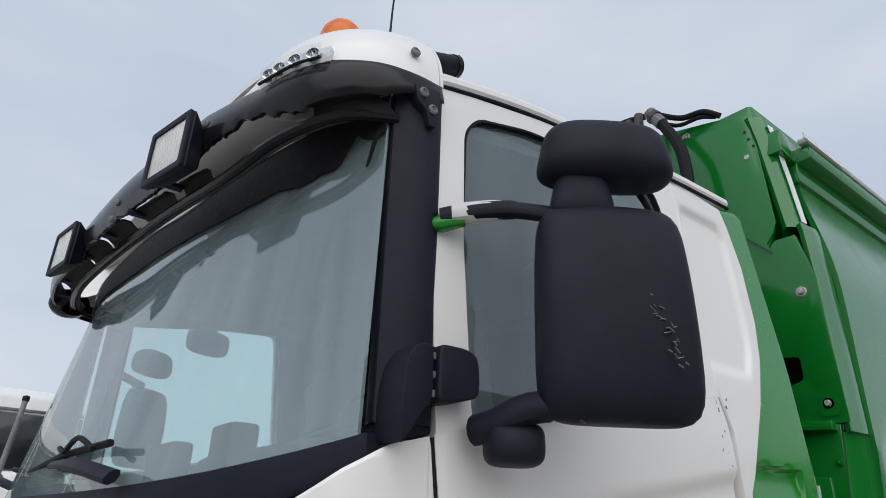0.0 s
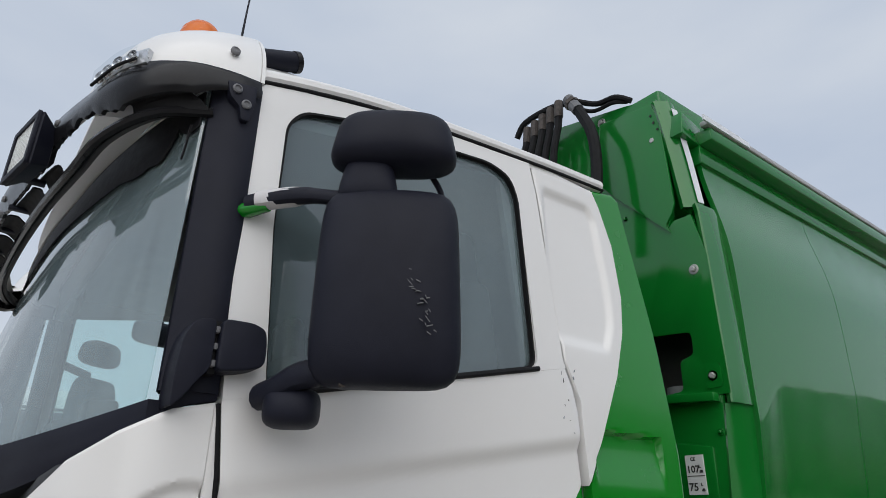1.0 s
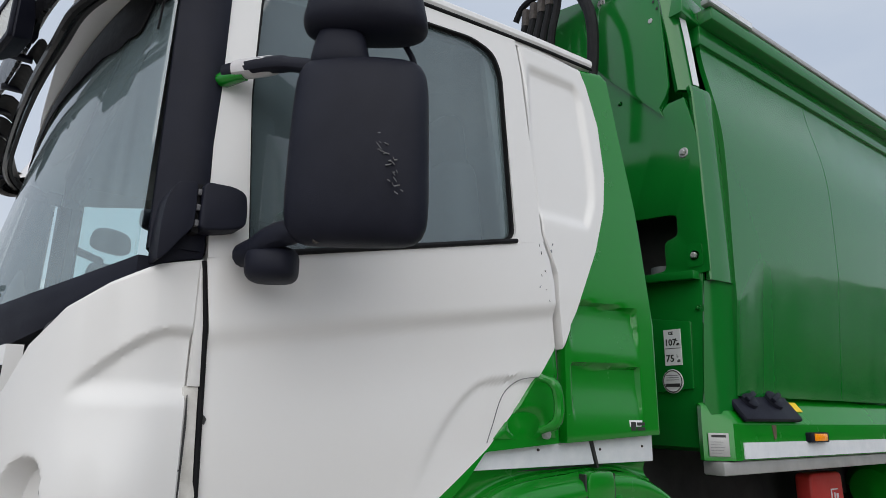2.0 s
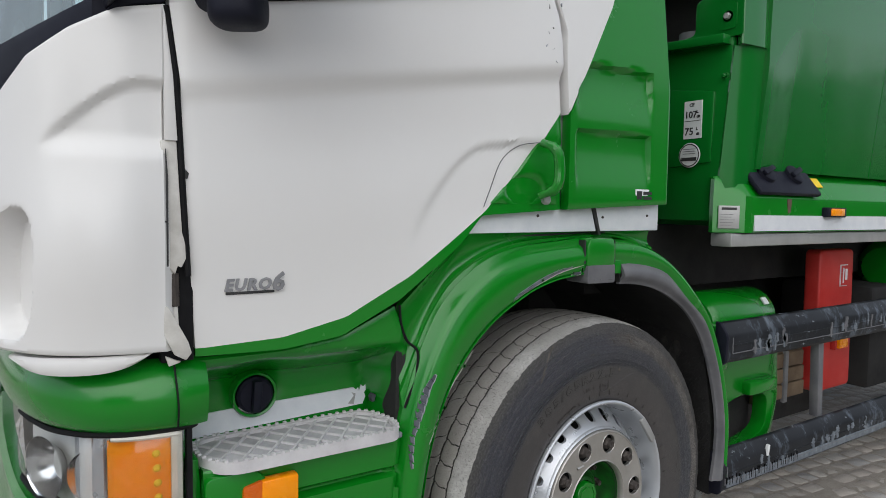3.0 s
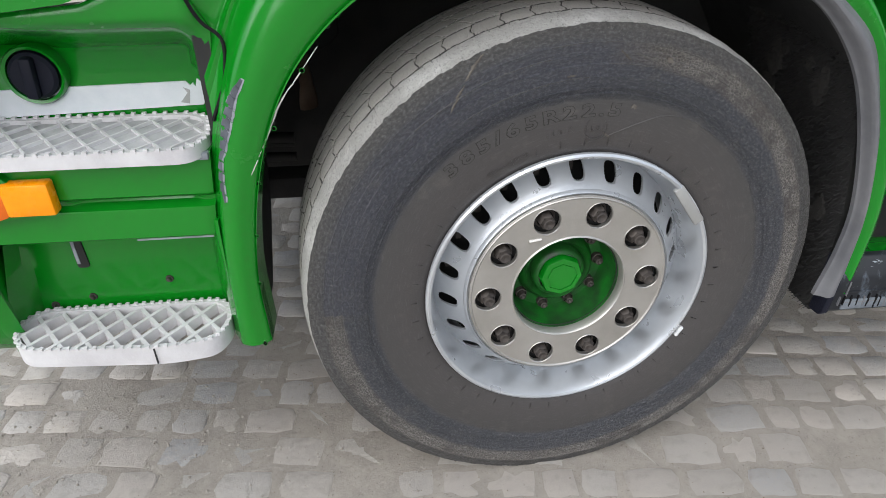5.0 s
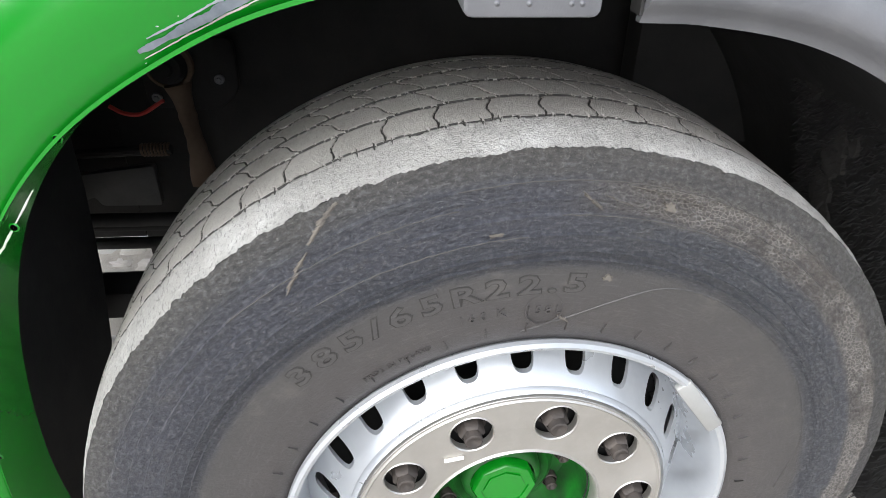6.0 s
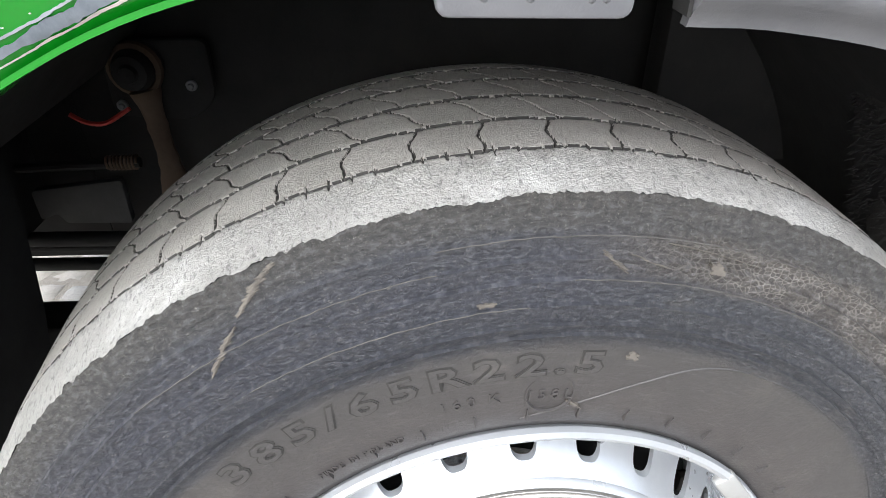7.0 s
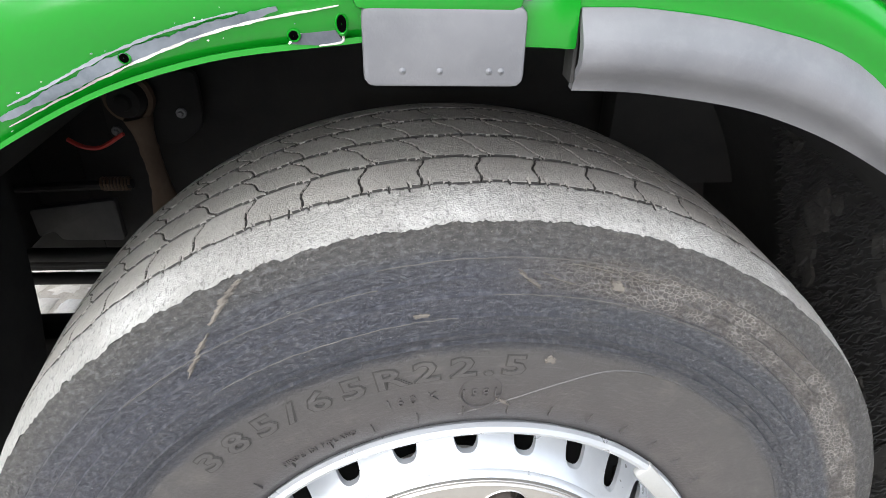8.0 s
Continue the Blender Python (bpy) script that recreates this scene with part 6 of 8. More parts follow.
    patch = [(-0.131, 1.175), (-0.123, 1.182), (-0.102, 1.187), (-0.095, 1.177), (-0.111, 1.174)]
    yp = on_arch(-0.112, 1.18)[1]
    part("bare_patch", prism(rounded(patch, 0.002, 2), yp - 0.001, yp + 0.003), SCRAPED, f, "bare grey patch")
    part("patch_edge", tube([(x, yp - 0.0005, z) for x, z in curve(patch, 40)], 0.0008, 5), WORN_WHITE, f)
    for x, z, wide in ((-0.238, 1.167, 1.0), (-0.127, 1.181, 1.0), (-0.095, 1.189, 1.8), (-0.416, 1.052, 1.0), (-0.478, 0.969, 1.0), (-0.534, 0.875, 1.0), (-0.574, 0.777, 1.0), (-0.593, 0.673, 1.0), (-0.603, 0.569, 1.0), (-0.61, 0.431, 1.6)):
        q = on_arch(x, z, 0.0)
        m = pose(*q, 0, 0, 0) @ Matrix.Diagonal((1, 1, wide, 1))
        # no hole is cut: a black disc paints the dark inside
        h = part("trim_hole", moved(lathe([(-0.0024, 0.0003), (-0.0022, 0.0031)], 14), m), VOID, f)
        part("hole_rim", moved(lathe([(-0.0018, 0.0031), (-0.0026, 0.0036), (-0.0012, 0.0046)], 14), m), GREEN, h)
    # wheel well: dark liner, rear brush flap, things in the dark
    liner = part("wheel_well", lathe([(0.10, 0.69), (0.30, 0.70), (0.95, 0.70)], 48, (-0.04, 0, 0.50), "y", None, 8, 146), DARK, truck, "black plastic wheel well liner")
    part("inner_wall", box(-0.74, 0.95, 0.95, 0.99, 0.36, 1.35), DARK, liner)
    part("inner_wall", box(-1.10, -0.742, 0.95, 0.99, 0.445, 1.35), DARK, liner)
    part("front_wall", prism([(0.125, 0.40), (0.125, 1.03), (0.52, 1.05), (0.50, 0.80), (0.47, 0.66), (0.43, 0.55), (0.30, 0.42)], -0.645, -0.62, "x"), DARK, liner)
    part("lower_wall", box(-1.0, -0.85, 0.3, 0.949, 0.56, 0.75), DARK, liner)
    def hang(t):
        return 0.585 - 0.13 * t * t + 0.012 * math.sin(3 * t)
    brush = part("mud_flap", sheet([[(hang(t), y, 0.38 + t * 0.66) for t in np.linspace(0, 1, 22)] for y in np.linspace(0.115, 0.50, 18)], (0.02, 0, 0)), DARK, liner, "black brush mud flap")
    rng = random.Random(3)
    fuzz = bmesh.new()
    for k in range(5200):
        t, y = rng.random(), rng.uniform(0.112, 0.495)
        d = Vector((-rng.uniform(0.008, 0.018), rng.uniform(-0.008, 0.004), rng.uniform(-0.01, 0.006)))
        a = Vector((hang(t), y, 0.38 + t * 0.66))
        fuzz.faces.new([fuzz.verts.new(q) for q in (a, a + Vector((0, 0.0015, 0.0015)), a + d)])
    tagged(part("bristles", fuzz, DARK, brush), kind="stuff")
    for k in range(26):
        t, y, r_ = rng.uniform(0.1, 0.9), rng.uniform(0.13, 0.47), rng.uniform(0.008, 0.03)
        rim = [(math.cos(b) * r_ * rng.uniform(0.5, 1.2), math.sin(b) * r_ * rng.uniform(0.6, 1.7)) for b in np.linspace(0, 5.7, 12)]
        part("mud_clod", moved(prism(rim, -0.006, 0.004, "x"), pose(hang(t), y, 0.38 + t * 0.66, 0, -10 * t, 0)), GROOVE, brush)
    ax = part("axle", tube([(-0.02, 0.42, 0.50), (-0.02, 1.6, 0.46)], 0.07, 14), DARK, truck, "dark front axle parts in the wheel well")
    arm = part("drop_arm", tube(curve([(-0.562, 0.86, 0.850), (-0.556, 0.86, 0.79), (-0.549, 0.86, 0.70), (-0.548, 0.86, 0.63)], 20), [0.030, 0.027, 0.023, 0.021, 0.020, 0.019, 0.021, 0.019, 0.018, 0.019, 0.018, 0.020, 0.022, 0.021, 0.024, 0.027, 0.028, 0.030, 0.031, 0.030], 12, flat=0.6), RUST, ax, "rusty steering drop arm")
    part("arm_ball", lathe([(-0.060, 0.0005), (-0.058, 0.014), (-0.048, 0.017), (-0.046, 0.030), (-0.030, 0.036), (-0.012, 0.042), (0.03, 0.044)], 20, (-0.573, 0.88, 0.886)), DARK, arm)
    part("joint_ring", lathe([(-0.004, 0.036), (-0.010, 0.040), (-0.006, 0.047), (0.004, 0.049)], 20, (-0.573, 0.862, 0.886)), RUST, arm)
    for x, z in ((-0.605, 0.824), (-0.477, 0.859)):
        part("bolt", bolt((x, 0.85, z), 0.010), GREY_PLASTIC, ax, "pale bolt head")
    part("bolt_plate", prism(rounded([(-0.64, 0.79), (-0.64, 0.93), (-0.45, 0.93), (-0.45, 0.82), (-0.50, 0.78)], 0.02, 3), 0.89, 0.91, bev=0.004), DARK, ax)
    part("spring_rod", tube([(-0.60, 0.85, 0.713), (-0.83, 0.85, 0.705)], 0.010, 10), DARK, ax)
    coil = [(-0.661 + 0.00097 * k, 0.85 + 0.013 * math.cos(k * 0.9), 0.713 + 0.013 * math.sin(k * 0.9)) for k in range(60)]
    part("coil_spring", tube(coil, 0.0026, 5), RUST, ax, "small rusty coil spring")
    part("red_hose", tube(curve([(-0.702, 0.85, 0.809), (-0.676, 0.85, 0.793), (-0.641, 0.85, 0.792), (-0.594, 0.85, 0.819)], 16), 0.0045, 6), RED, ax, "thin red hose")
    part("grey_bracket", prism(rounded([(-0.827, 0.65), (-0.65, 0.671), (-0.651, 0.575), (-0.778, 0.578), (-0.79, 0.60), (-0.825, 0.586)], 0.008, 3), 0.86, 0.88, bev=0.003), GREY_DARK, ax, "dull grey bracket")
    for z, r_ in ((0.545, 0.016), (0.526, 0.009), (0.485, 0.014)):
        part("cross_tube", tube([(-0.90, 0.85, z + 0.004), (-0.60, 0.85, z)], r_, 12), DARK, ax)
    part("spring_leaf", box(-0.85, 0.75, 0.55, 0.63, 0.50, 0.56, 0.01), DARK, ax)


# ---- front wheel ----
CX, CZ, WY = 0.004, 0.512, 0.0556      # the wheel's centre and the plane of its outer sidewall


def build_wheel():
    w = part("front_wheel", lathe([(0.175, 0.262), (0.30, 0.262), (0.36, 0.255)], 60), DARK, truck, "steel truck wheel with worn 385/65R22.5 tyre")
    # tyre: sidewall profile, then shoulder, then tread with real grooves
    base = [(0.042, 0.284), (0.030, 0.2925), (0.024, 0.304), (0.020, 0.320), (0.017, 0.342), (0.015, 0.368), (0.014, 0.392), (0.014, 0.408), (0.0145, 0.428), (0.0155, 0.447), (0.0175, 0.468), (0.0205, 0.490), (0.023, 0.504), (0.025, 0.5135), (0.0262, 0.5178)]
    steps = [0.3946, 0.4056, 0.4156, 0.4336, 0.4546, 0.4715, 0.489]
    side = []
    for r in sorted([p[1] for p in base] + list(np.arange(0.396, 0.512, 0.0022)) + [q + e for q in steps for e in (-0.0003, 0.0006)]):
        y = float(np.interp(r, [p[1] for p in base], [p[0] for p in base]))
        for a, b in zip(steps, steps[1:] + [0.5115]):
            if a < r <= b and b < 0.51:
                y -= 0.0040 * ((r - a) / (b - a)) ** 1.6
        side.append((y, r))
    def ragged_edge(th):
        c, q = math.cos(th), math.sin(th)
        return noise.noise(Vector((c * 30, q * 30, 0.4))) + 0.8 * noise.noise(Vector((c * 90, q * 90, 5.0))) + 0.5 * noise.noise(Vector((c * 210, q * 210, 9.0)))
    bm = lathe(side, 1200)
    for v in bm.verts:
        r = math.hypot(v.co.x, v.co.z)
        if 0.40 < r < 0.516:
            k = noise.noise(Vector((v.co.x * 22, v.co.z * 22, 0.0))) + 0.6 * noise.noise(Vector((v.co.x * 70, v.co.z * 70, 3.0)))
            f = noise.noise(Vector((v.co.x * 260, v.co.z * 260, 1.0))) * max(0.15, noise.noise(Vector((v.co.x * 15, v.co.z * 15, 7.0))) + 0.4)
            v.co.y += (0.0018 * k + 0.0012 * f) * ease(r, 0.40, 0.47)
    for v in bm.verts:
        r = math.hypot(v.co.x, v.co.z)
        if r > 0.512:
            off = 0.0026 * ragged_edge(math.atan2(v.co.z, v.co.x)) * ease(r, 0.512, 0.5172)
            v.co.y += off
            v.co.x, v.co.z = v.co.x * (1 + off * 0.5 / r), v.co.z * (1 + off * 0.5 / r)
    tyre = part("tyre", bm, SIDEWALL, w, "dark dusty tyre sidewall with raised lettering", angle=40)
    # moulded line that leaves the rings and swings down to the rim
    swing = curve([(r * math.cos(radians(a)), r * math.sin(radians(a))) for a, r in ((92, 0.310), (84, 0.327), (76, 0.355), (69, 0.382), (61, 0.392), (49, 0.395), (34, 0.398), (15, 0.392), (0, 0.37))], 70)
    part("moulded_line", tube([(x, float(np.interp(math.hypot(x, z), [p[1] for p in base], [p[0] for p in base])) + 0.0002, z) for x, z in swing], 0.0011, 6), SIDEWALL, w)
    ys = np.linspace(0.0262, 0.345, 200)
    cols = np.concatenate((np.arange(15, 150, 0.1), np.arange(150, 218, 0.18), np.arange(218, 375, 1.2)))
    PITCH = 360 / 62
    grooves = [(0.080, 0.0011, 0.0016), (0.133, 0.0020, 0.0016), (0.186, 0.0020, 0.0016), (0.237, 0.0020, 0.0016), (0.284, 0.0020, 0.0016)]

    def crown(y):
        return float(np.interp(y, [0.026, 0.040, 0.060, 0.080, 0.10, 0.15, 0.195, 0.24, 0.29, 0.325, 0.346], [0.5178, 0.5225, 0.5268, 0.5295, 0.5315, 0.534, 0.5355, 0.535, 0.532, 0.526, 0.514]))
    verts, faces, dark = [], [], []
    for a in cols:
        th = radians(a)
        for y in ys:
            r = crown(y)
            deep = 0.0
            for gi, (gy, hw, amp) in enumerate(grooves):
                ph = a / PITCH + 0.24 + gi * 0.37
                zig = math.sin(ph * 2 * math.pi) + 0.35 * math.sin(ph * 4 * math.pi + gi)
                d = abs(y - gy - amp * zig * 0.8)
                deep = max(deep, 0.007 * (1 - ease(d, hw * 0.55, hw * 1.25)))
            rib = sum(1 for g in grooves if y > g[0])
            if rib >= 1 or y > 0.066:
                # cross cuts: one long a pitch, two short ones beside it
                q = a + ((y - 0.080) * 14 if rib == 1 else (0.133 - y) * 70 + rib * 1.9 - 1.4) + 0.25 * math.sin(y * 160)
                long = abs((q / PITCH + 0.24) % 1.0 - 0.5) * PITCH
                if long < 0.15 and rib >= 1:
                    deep = max(deep, (0.003 if rib == 1 else 0.0027) * (1 - ease(long, 0.04, 0.15)))
                if rib <= 1:
                    short = abs((a * 3 / PITCH + 0.22) % 1.0 - 0.5) * PITCH / 3
                    if short < 0.14 and abs(y - 0.081) < 0.006 + 0.003 * math.sin(a * 7):
                        deep = max(deep, 0.0020 * (1 - ease(short, 0.04, 0.14)))
                elif min(abs(y - g[0]) for g in grooves) < 0.006:
                    short = abs(((a + rib * 1.3) / 2.5) % 1.0 - 0.5) * 2.5
                    if short < 0.12:
                        deep = max(deep, 0.0016 * (1 - ease(short, 0.03, 0.12)))
            r -= deep
            if y < 0.078:
                r += 0.0012 * noise.noise(Vector((math.cos(th) * 30, math.sin(th) * 30, y * 40)))
            off = 0.0026 * ragged_edge(th) * (1 - ease(y, 0.026, 0.038)) if y < 0.038 else 0.0
            verts.append(((r + off * 0.5) * math.cos(th), y + off, (r + off * 0.5) * math.sin(th)))
            dark.append(deep)
    n, m = len(cols), len(ys)
    mats = []
    for i in range(n):
        j = (i + 1) % n
        for k in range(m - 1):
            faces.append((i * m + k, j * m + k, j * m + k + 1, i * m + k + 1))
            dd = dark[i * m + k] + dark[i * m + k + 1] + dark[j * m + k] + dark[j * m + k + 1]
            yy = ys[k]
            # cut faces get GROOVE, so the shade inside the grooves is painted on
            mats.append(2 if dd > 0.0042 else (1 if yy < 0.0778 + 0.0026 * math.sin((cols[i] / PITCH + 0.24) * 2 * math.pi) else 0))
    me = bpy.data.meshes.new("tread")
    me.from_pydata(verts, [], faces)
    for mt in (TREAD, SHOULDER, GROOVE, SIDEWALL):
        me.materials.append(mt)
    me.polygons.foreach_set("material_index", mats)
    me.polygons.foreach_set("use_smooth", [True] * len(faces))
    me.update()
    tr = new("tread", me)
    tr.parent = w
    tagged(tr, "grey dusty tread with zigzag grooves and a pale worn shoulder")
    part("inner_sidewall", lathe([(0.345, 0.517), (0.36, 0.49), (0.375, 0.45), (0.372, 0.36), (0.35, 0.31), (0.33, 0.298)], 96), SIDEWALL, w)
    # raised letters round the sidewall
    def arc(text, r, mid, size, bold=0.0, gap=1.0, depth=0.0012, y=0.0143, wide=1.0):
        width = {"/": 0.45, ".": 0.3, " ": 0.4, "I": 0.35, "1": 0.6}
        total = sum(width.get(c, 0.72) for c in text) * size * gap / r
        a = radians(mid) + total / 2
        for c in text:
            st_w = width.get(c, 0.72) * size * gap / r
            th = a - st_w / 2
            if c != " ":
                if size > 0.03:
                    part("letter_edge", words(c, size, pose(r * math.cos(th), y + 0.0004, r * math.sin(th), 90, 0, 0) @ pose(0, 0, 0, 0, 0, math.degrees(th) - 90) @ Matrix.Diagonal((wide, 1, 1, 1)), depth * 0.6, 0.0, bold + 0.0011), GROOVE, w, angle=20)
                part("letter", words(c, size, pose(r * math.cos(th), y, r * math.sin(th), 90, 0, 0) @ pose(0, 0, 0, 0, 0, math.degrees(th) - 90) @ Matrix.Diagonal((wide, 1, 1, 1)), depth, 0.0, bold), SIDEWALL, w, angle=20)
            a -= st_w
    arc("385/65R22.5", 0.365, 107.3, 0.032, 0.0003, 1.44, wide=1.55)
    arc("160 K", 0.3385, 99.3, 0.015, 0.0, 1.1, y=0.0165)
    arc("158L", 0.3365, 88.2, 0.015, 0.0, 1.0, y=0.0165)
    arc("MADE IN POLAND", 0.3175, 117, 0.0085, 0.0, 1.05, y=0.0195)
    part("ring_mark", moved(lathe([(0.0025, 0.019), (0.0, 0.0195), (0.0, 0.0205), (0.0025, 0.021)], 28), pose(0.342 * math.cos(radians(88.2)), 0.0155, 0.342 * math.sin(radians(88.2)))), SIDEWALL, w)
    for k in range(46):
        a = radians(8 * k + 3)
        part("vent_rib", moved(box(-0.0006, 0.0006, -0.0012, 0.004, -0.006, 0.006), pose(0, 0, 0, 0, 0, 0) @ pose(0.317 * math.cos(a), 0.0195, 0.317 * math.sin(a), 0, -math.degrees(a) + 90, 0)), SIDEWALL, w)
    # pale scuffs on the rubber
    rng = random.Random(21)
    for a, r, l, h, tilt in ((79.0, 0.3845, 0.013, 0.009, 10), (84.5, 0.329, 0.02, 0.004, 35), (96.0, 0.4385, 0.016, 0.004, -8), (74.5, 0.4715, 0.016, 0.010, 25)):
        t = radians(a)
        poly = []
        for k in range(22):
            b = 2 * math.pi * k / 22
            f = rng.uniform(0.4, 1.15)
            poly.append((math.cos(b) * l / 2 * f, math.sin(b) * h / 2 * f))
        yy = float(np.interp(r, [p[1] for p in side], [p[0] for p in side]))
        part("scuff", moved(prism(poly, yy - 0.0022, yy + 0.003), pose(r * math.cos(t), 0, r * math.sin(t), 0, tilt, 0)), MUD, tyre, "pale dried mud mark")
    def lies(r):
        return float(np.interp(r, [p[1] for p in side], [p[0] for p in side]))

    def smear(a0, r0, a1, r1, wide, seed):
        """A crust of mud drawn out between two places on the sidewall, ragged and broken."""
        g = []
        for k in range(61):
            t = k / 60
            th, r = radians(a0 + (a1 - a0) * t), r0 + (r1 - r0) * t
            h = wide * (0.35 + 0.9 * abs(noise.noise(Vector((t * 7, seed, 0)))) + 0.6 * noise.noise(Vector((t * 30, seed, 4)))) * (0.25 + 0.75 * math.sin(math.pi * (0.06 + 0.88 * t)))
            off = 0.3 * wide * noise.noise(Vector((t * 6, seed, 8)))
            row = []
            for s in np.linspace(-1, 1, 7):
                d = (off + max(0.0002, h) * float(s)) / r
                row.append((r * math.cos(th + d), lies(r) - 0.0019 + 0.0022 * abs(float(s)) ** 2 - 0.0009 * noise.noise(Vector((t * 40, float(s) * 3, seed))), r * math.sin(th + d)))
            g.append(row)
        part("mud_smear", sheet(g, (0, 0.004, 0)), MUD, tyre, "pale dried mud streak")
    smear(112.3, 0.5140, 116.9, 0.4895, 0.0125, 1.0)
    smear(117.6, 0.4850, 122.6, 0.4580, 0.0085, 2.0)
    smear(85.5, 0.4765, 82.7, 0.4590, 0.0055, 3.0)
    smear(82.8, 0.4740, 79.1, 0.4665, 0.0030, 4.0)
    smear(80.0, 0.4860, 70.0, 0.4790, 0.0035, 6.0)
    # pale broken lines on the edges of the moulded rings
    for q, a0, a1 in ((0.489, 56, 100), (0.4715, 100, 131), (0.4546, 52, 88), (0.4336, 92, 121)):
        pts = []
        for a in np.arange(a0, a1, 0.35):
            th = radians(float(a))
            r = q + 0.0006 * noise.noise(Vector((a * 0.9, q * 100, 0)))
            k = noise.noise(Vector((r * math.cos(th) * 22, r * math.sin(th) * 22, 0.0))) + 0.6 * noise.noise(Vector((r * math.cos(th) * 70, r * math.sin(th) * 70, 3.0)))
            pts.append((r * math.cos(th), lies(q - 0.0003) + 0.0002 + 0.0018 * k * ease(r, 0.40, 0.47) + 0.0009 * noise.noise(Vector((a * 1.1, q * 50, 2))), r * math.sin(th)))
        part("dust_line", tube(pts, 0.0005, 5), RING_PALE, tyre)
    # rim: flange and barrel, dish with slots
    rim_p = [(0.06, 0.284), (0.036, 0.289), (0.025, 0.2945), (0.019, 0.2935), (0.0165, 0.289), (0.0185, 0.2845), (0.026, 0.281), (0.036, 0.278), (0.055, 0.2745), (0.08, 0.271), (0.105, 0.266), (0.14, 0.262), (0.19, 0.262)]
    rim = part("rim", lathe(rim_p, 128), SILVER, w, "silver painted steel rim")
    def cone(u, t):
        """A place on the dish: u in sectors, one a slot, t from the ring (0) to the barrel (1)."""
        r, y = 0.216 + 0.052 * t, 0.036 + 0.064 * t
        an = radians(360 / 22 * u - 1.6)
        return (r * math.cos(an), y, r * math.sin(an))
    bm = bmesh.new()
    for k in range(22):
        rings = []
        for j in range(5):
            f = j / 4
            ring = []
            for i in range(32):
                an = 2 * math.pi * i / 32
                c, sn = math.cos(an), math.sin(an)
                sq = 1 / max(abs(c), abs(sn))
                he = (abs(c / 0.40) ** 3 + abs(sn / 0.62) ** 3) ** (-1 / 3)
                rr = he * (1 - f) + sq * f
                ring.append(bm.verts.new(cone(k + 0.5 + 0.5 * rr * c, max(0.0, min(1.0, 0.5 + 0.5 * rr * sn)))))
            rings.append(ring)
        for j in range(4):
            for i in range(32):
                i2 = (i + 1) % 32
                bm.faces.new((rings[j][i], rings[j][i2], rings[j + 1][i2], rings[j + 1][i]))
        inner_lip = [bm.verts.new(Vector(v.co) * 1.0 + Vector((0, 0.008, 0))) for v in rings[0]]
        for i in range(32):
            i2 = (i + 1) % 32
            bm.faces.new((inner_lip[i], inner_lip[i2], rings[0][i2], rings[0][i]))
    bmesh.ops.remove_doubles(bm, verts=bm.verts, dist=1e-4)
    part("dish", bm, SILVER, rim)
    part("dish_shoulder", lathe([(0.042, 0.217), (0.032, 0.2145), (0.028, 0.211), (0.034, 0.2095), (0.036, 0.205)], 96), SILVER, rim)
    # dark disc added behind the slots to paint the shade inside the wheel
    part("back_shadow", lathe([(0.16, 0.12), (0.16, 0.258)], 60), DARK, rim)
    for k in range(22):
        a = radians(360 / 22 * k + 6.6)
        part("brake_bolt", moved(box(-0.006, 0.006, -0.006, 0.006, -0.012, 0.012, 0.002), pose(0.237 * math.cos(a), 0.11, 0.237 * math.sin(a))), NUT, rim)
    # stainless ring with ten nut holes
    th0 = 74.4
    bm = bmesh.new()
    edges = []
    def loop(cx, cz, r, k):
        vs = [bm.verts.new((cx + r * math.cos(2 * math.pi * i / k), 0.026, cz + r * math.sin(2 * math.pi * i / k))) for i in range(k)]
        return [bm.edges.new((vs[i], vs[(i + 1) % k])) for i in range(k)]
    edges += loop(0, 0, 0.206, 90) + loop(0, 0, 0.118, 64)
    for k in range(10):
        a = radians(th0 - 36 * k)
        edges += loop(0.1675 * math.cos(a), 0.1675 * math.sin(a), 0.0265, 24)
    bmesh.ops.triangle_fill(bm, use_beauty=True, edges=edges)
    ret = bmesh.ops.extrude_face_region(bm, geom=list(bm.faces))
    bmesh.ops.translate(bm, vec=(0, 0.010, 0), verts=[v for v in ret["geom"] if isinstance(v, bmesh.types.BMVert)])
    cover = part("nut_cover", bm, STEEL, w, "dull stainless ring over the wheel nuts")
    part("rolled_edge", lathe([(0.036, 0.206), (0.028, 0.2065), (0.024, 0.203), (0.026, 0.200)], 90), STEEL, cover)
    part("rolled_edge", lathe([(0.026, 0.121), (0.024, 0.118), (0.028, 0.115), (0.046, 0.114)], 72), STEEL, cover)
    part("nut_floor", lathe([(0.052, 0.112), (0.052, 0.21)], 64), DARK, w)
    for k in range(10):
        a = radians(th0 - 36 * k)
        c = (0.1675 * math.cos(a), 0.0, 0.1675 * math.sin(a))
        nut = part("wheel_nut", join(moved(lathe([(0.05, 0.022), (0.044, 0.021), (0.042, 0.017)], 18), pose(*c)), moved(lathe([(0.044, 0.0165), (0.026, 0.016), (0.022, 0.013)], 6), pose(*c) @ pose(0, 0, 0, 0, 13 * k, 0)), moved(lathe([(0.024, 0.0115), (0.014, 0.011), (0.013, 0.009), (0.016, 0.0004)], 12), pose(*c))), NUT, w)
        part("hole_lip", moved(lathe([(0.026, 0.0262), (0.0245, 0.0275), (0.0262, 0.0285)], 24), pose(*c)), STEEL, cover)
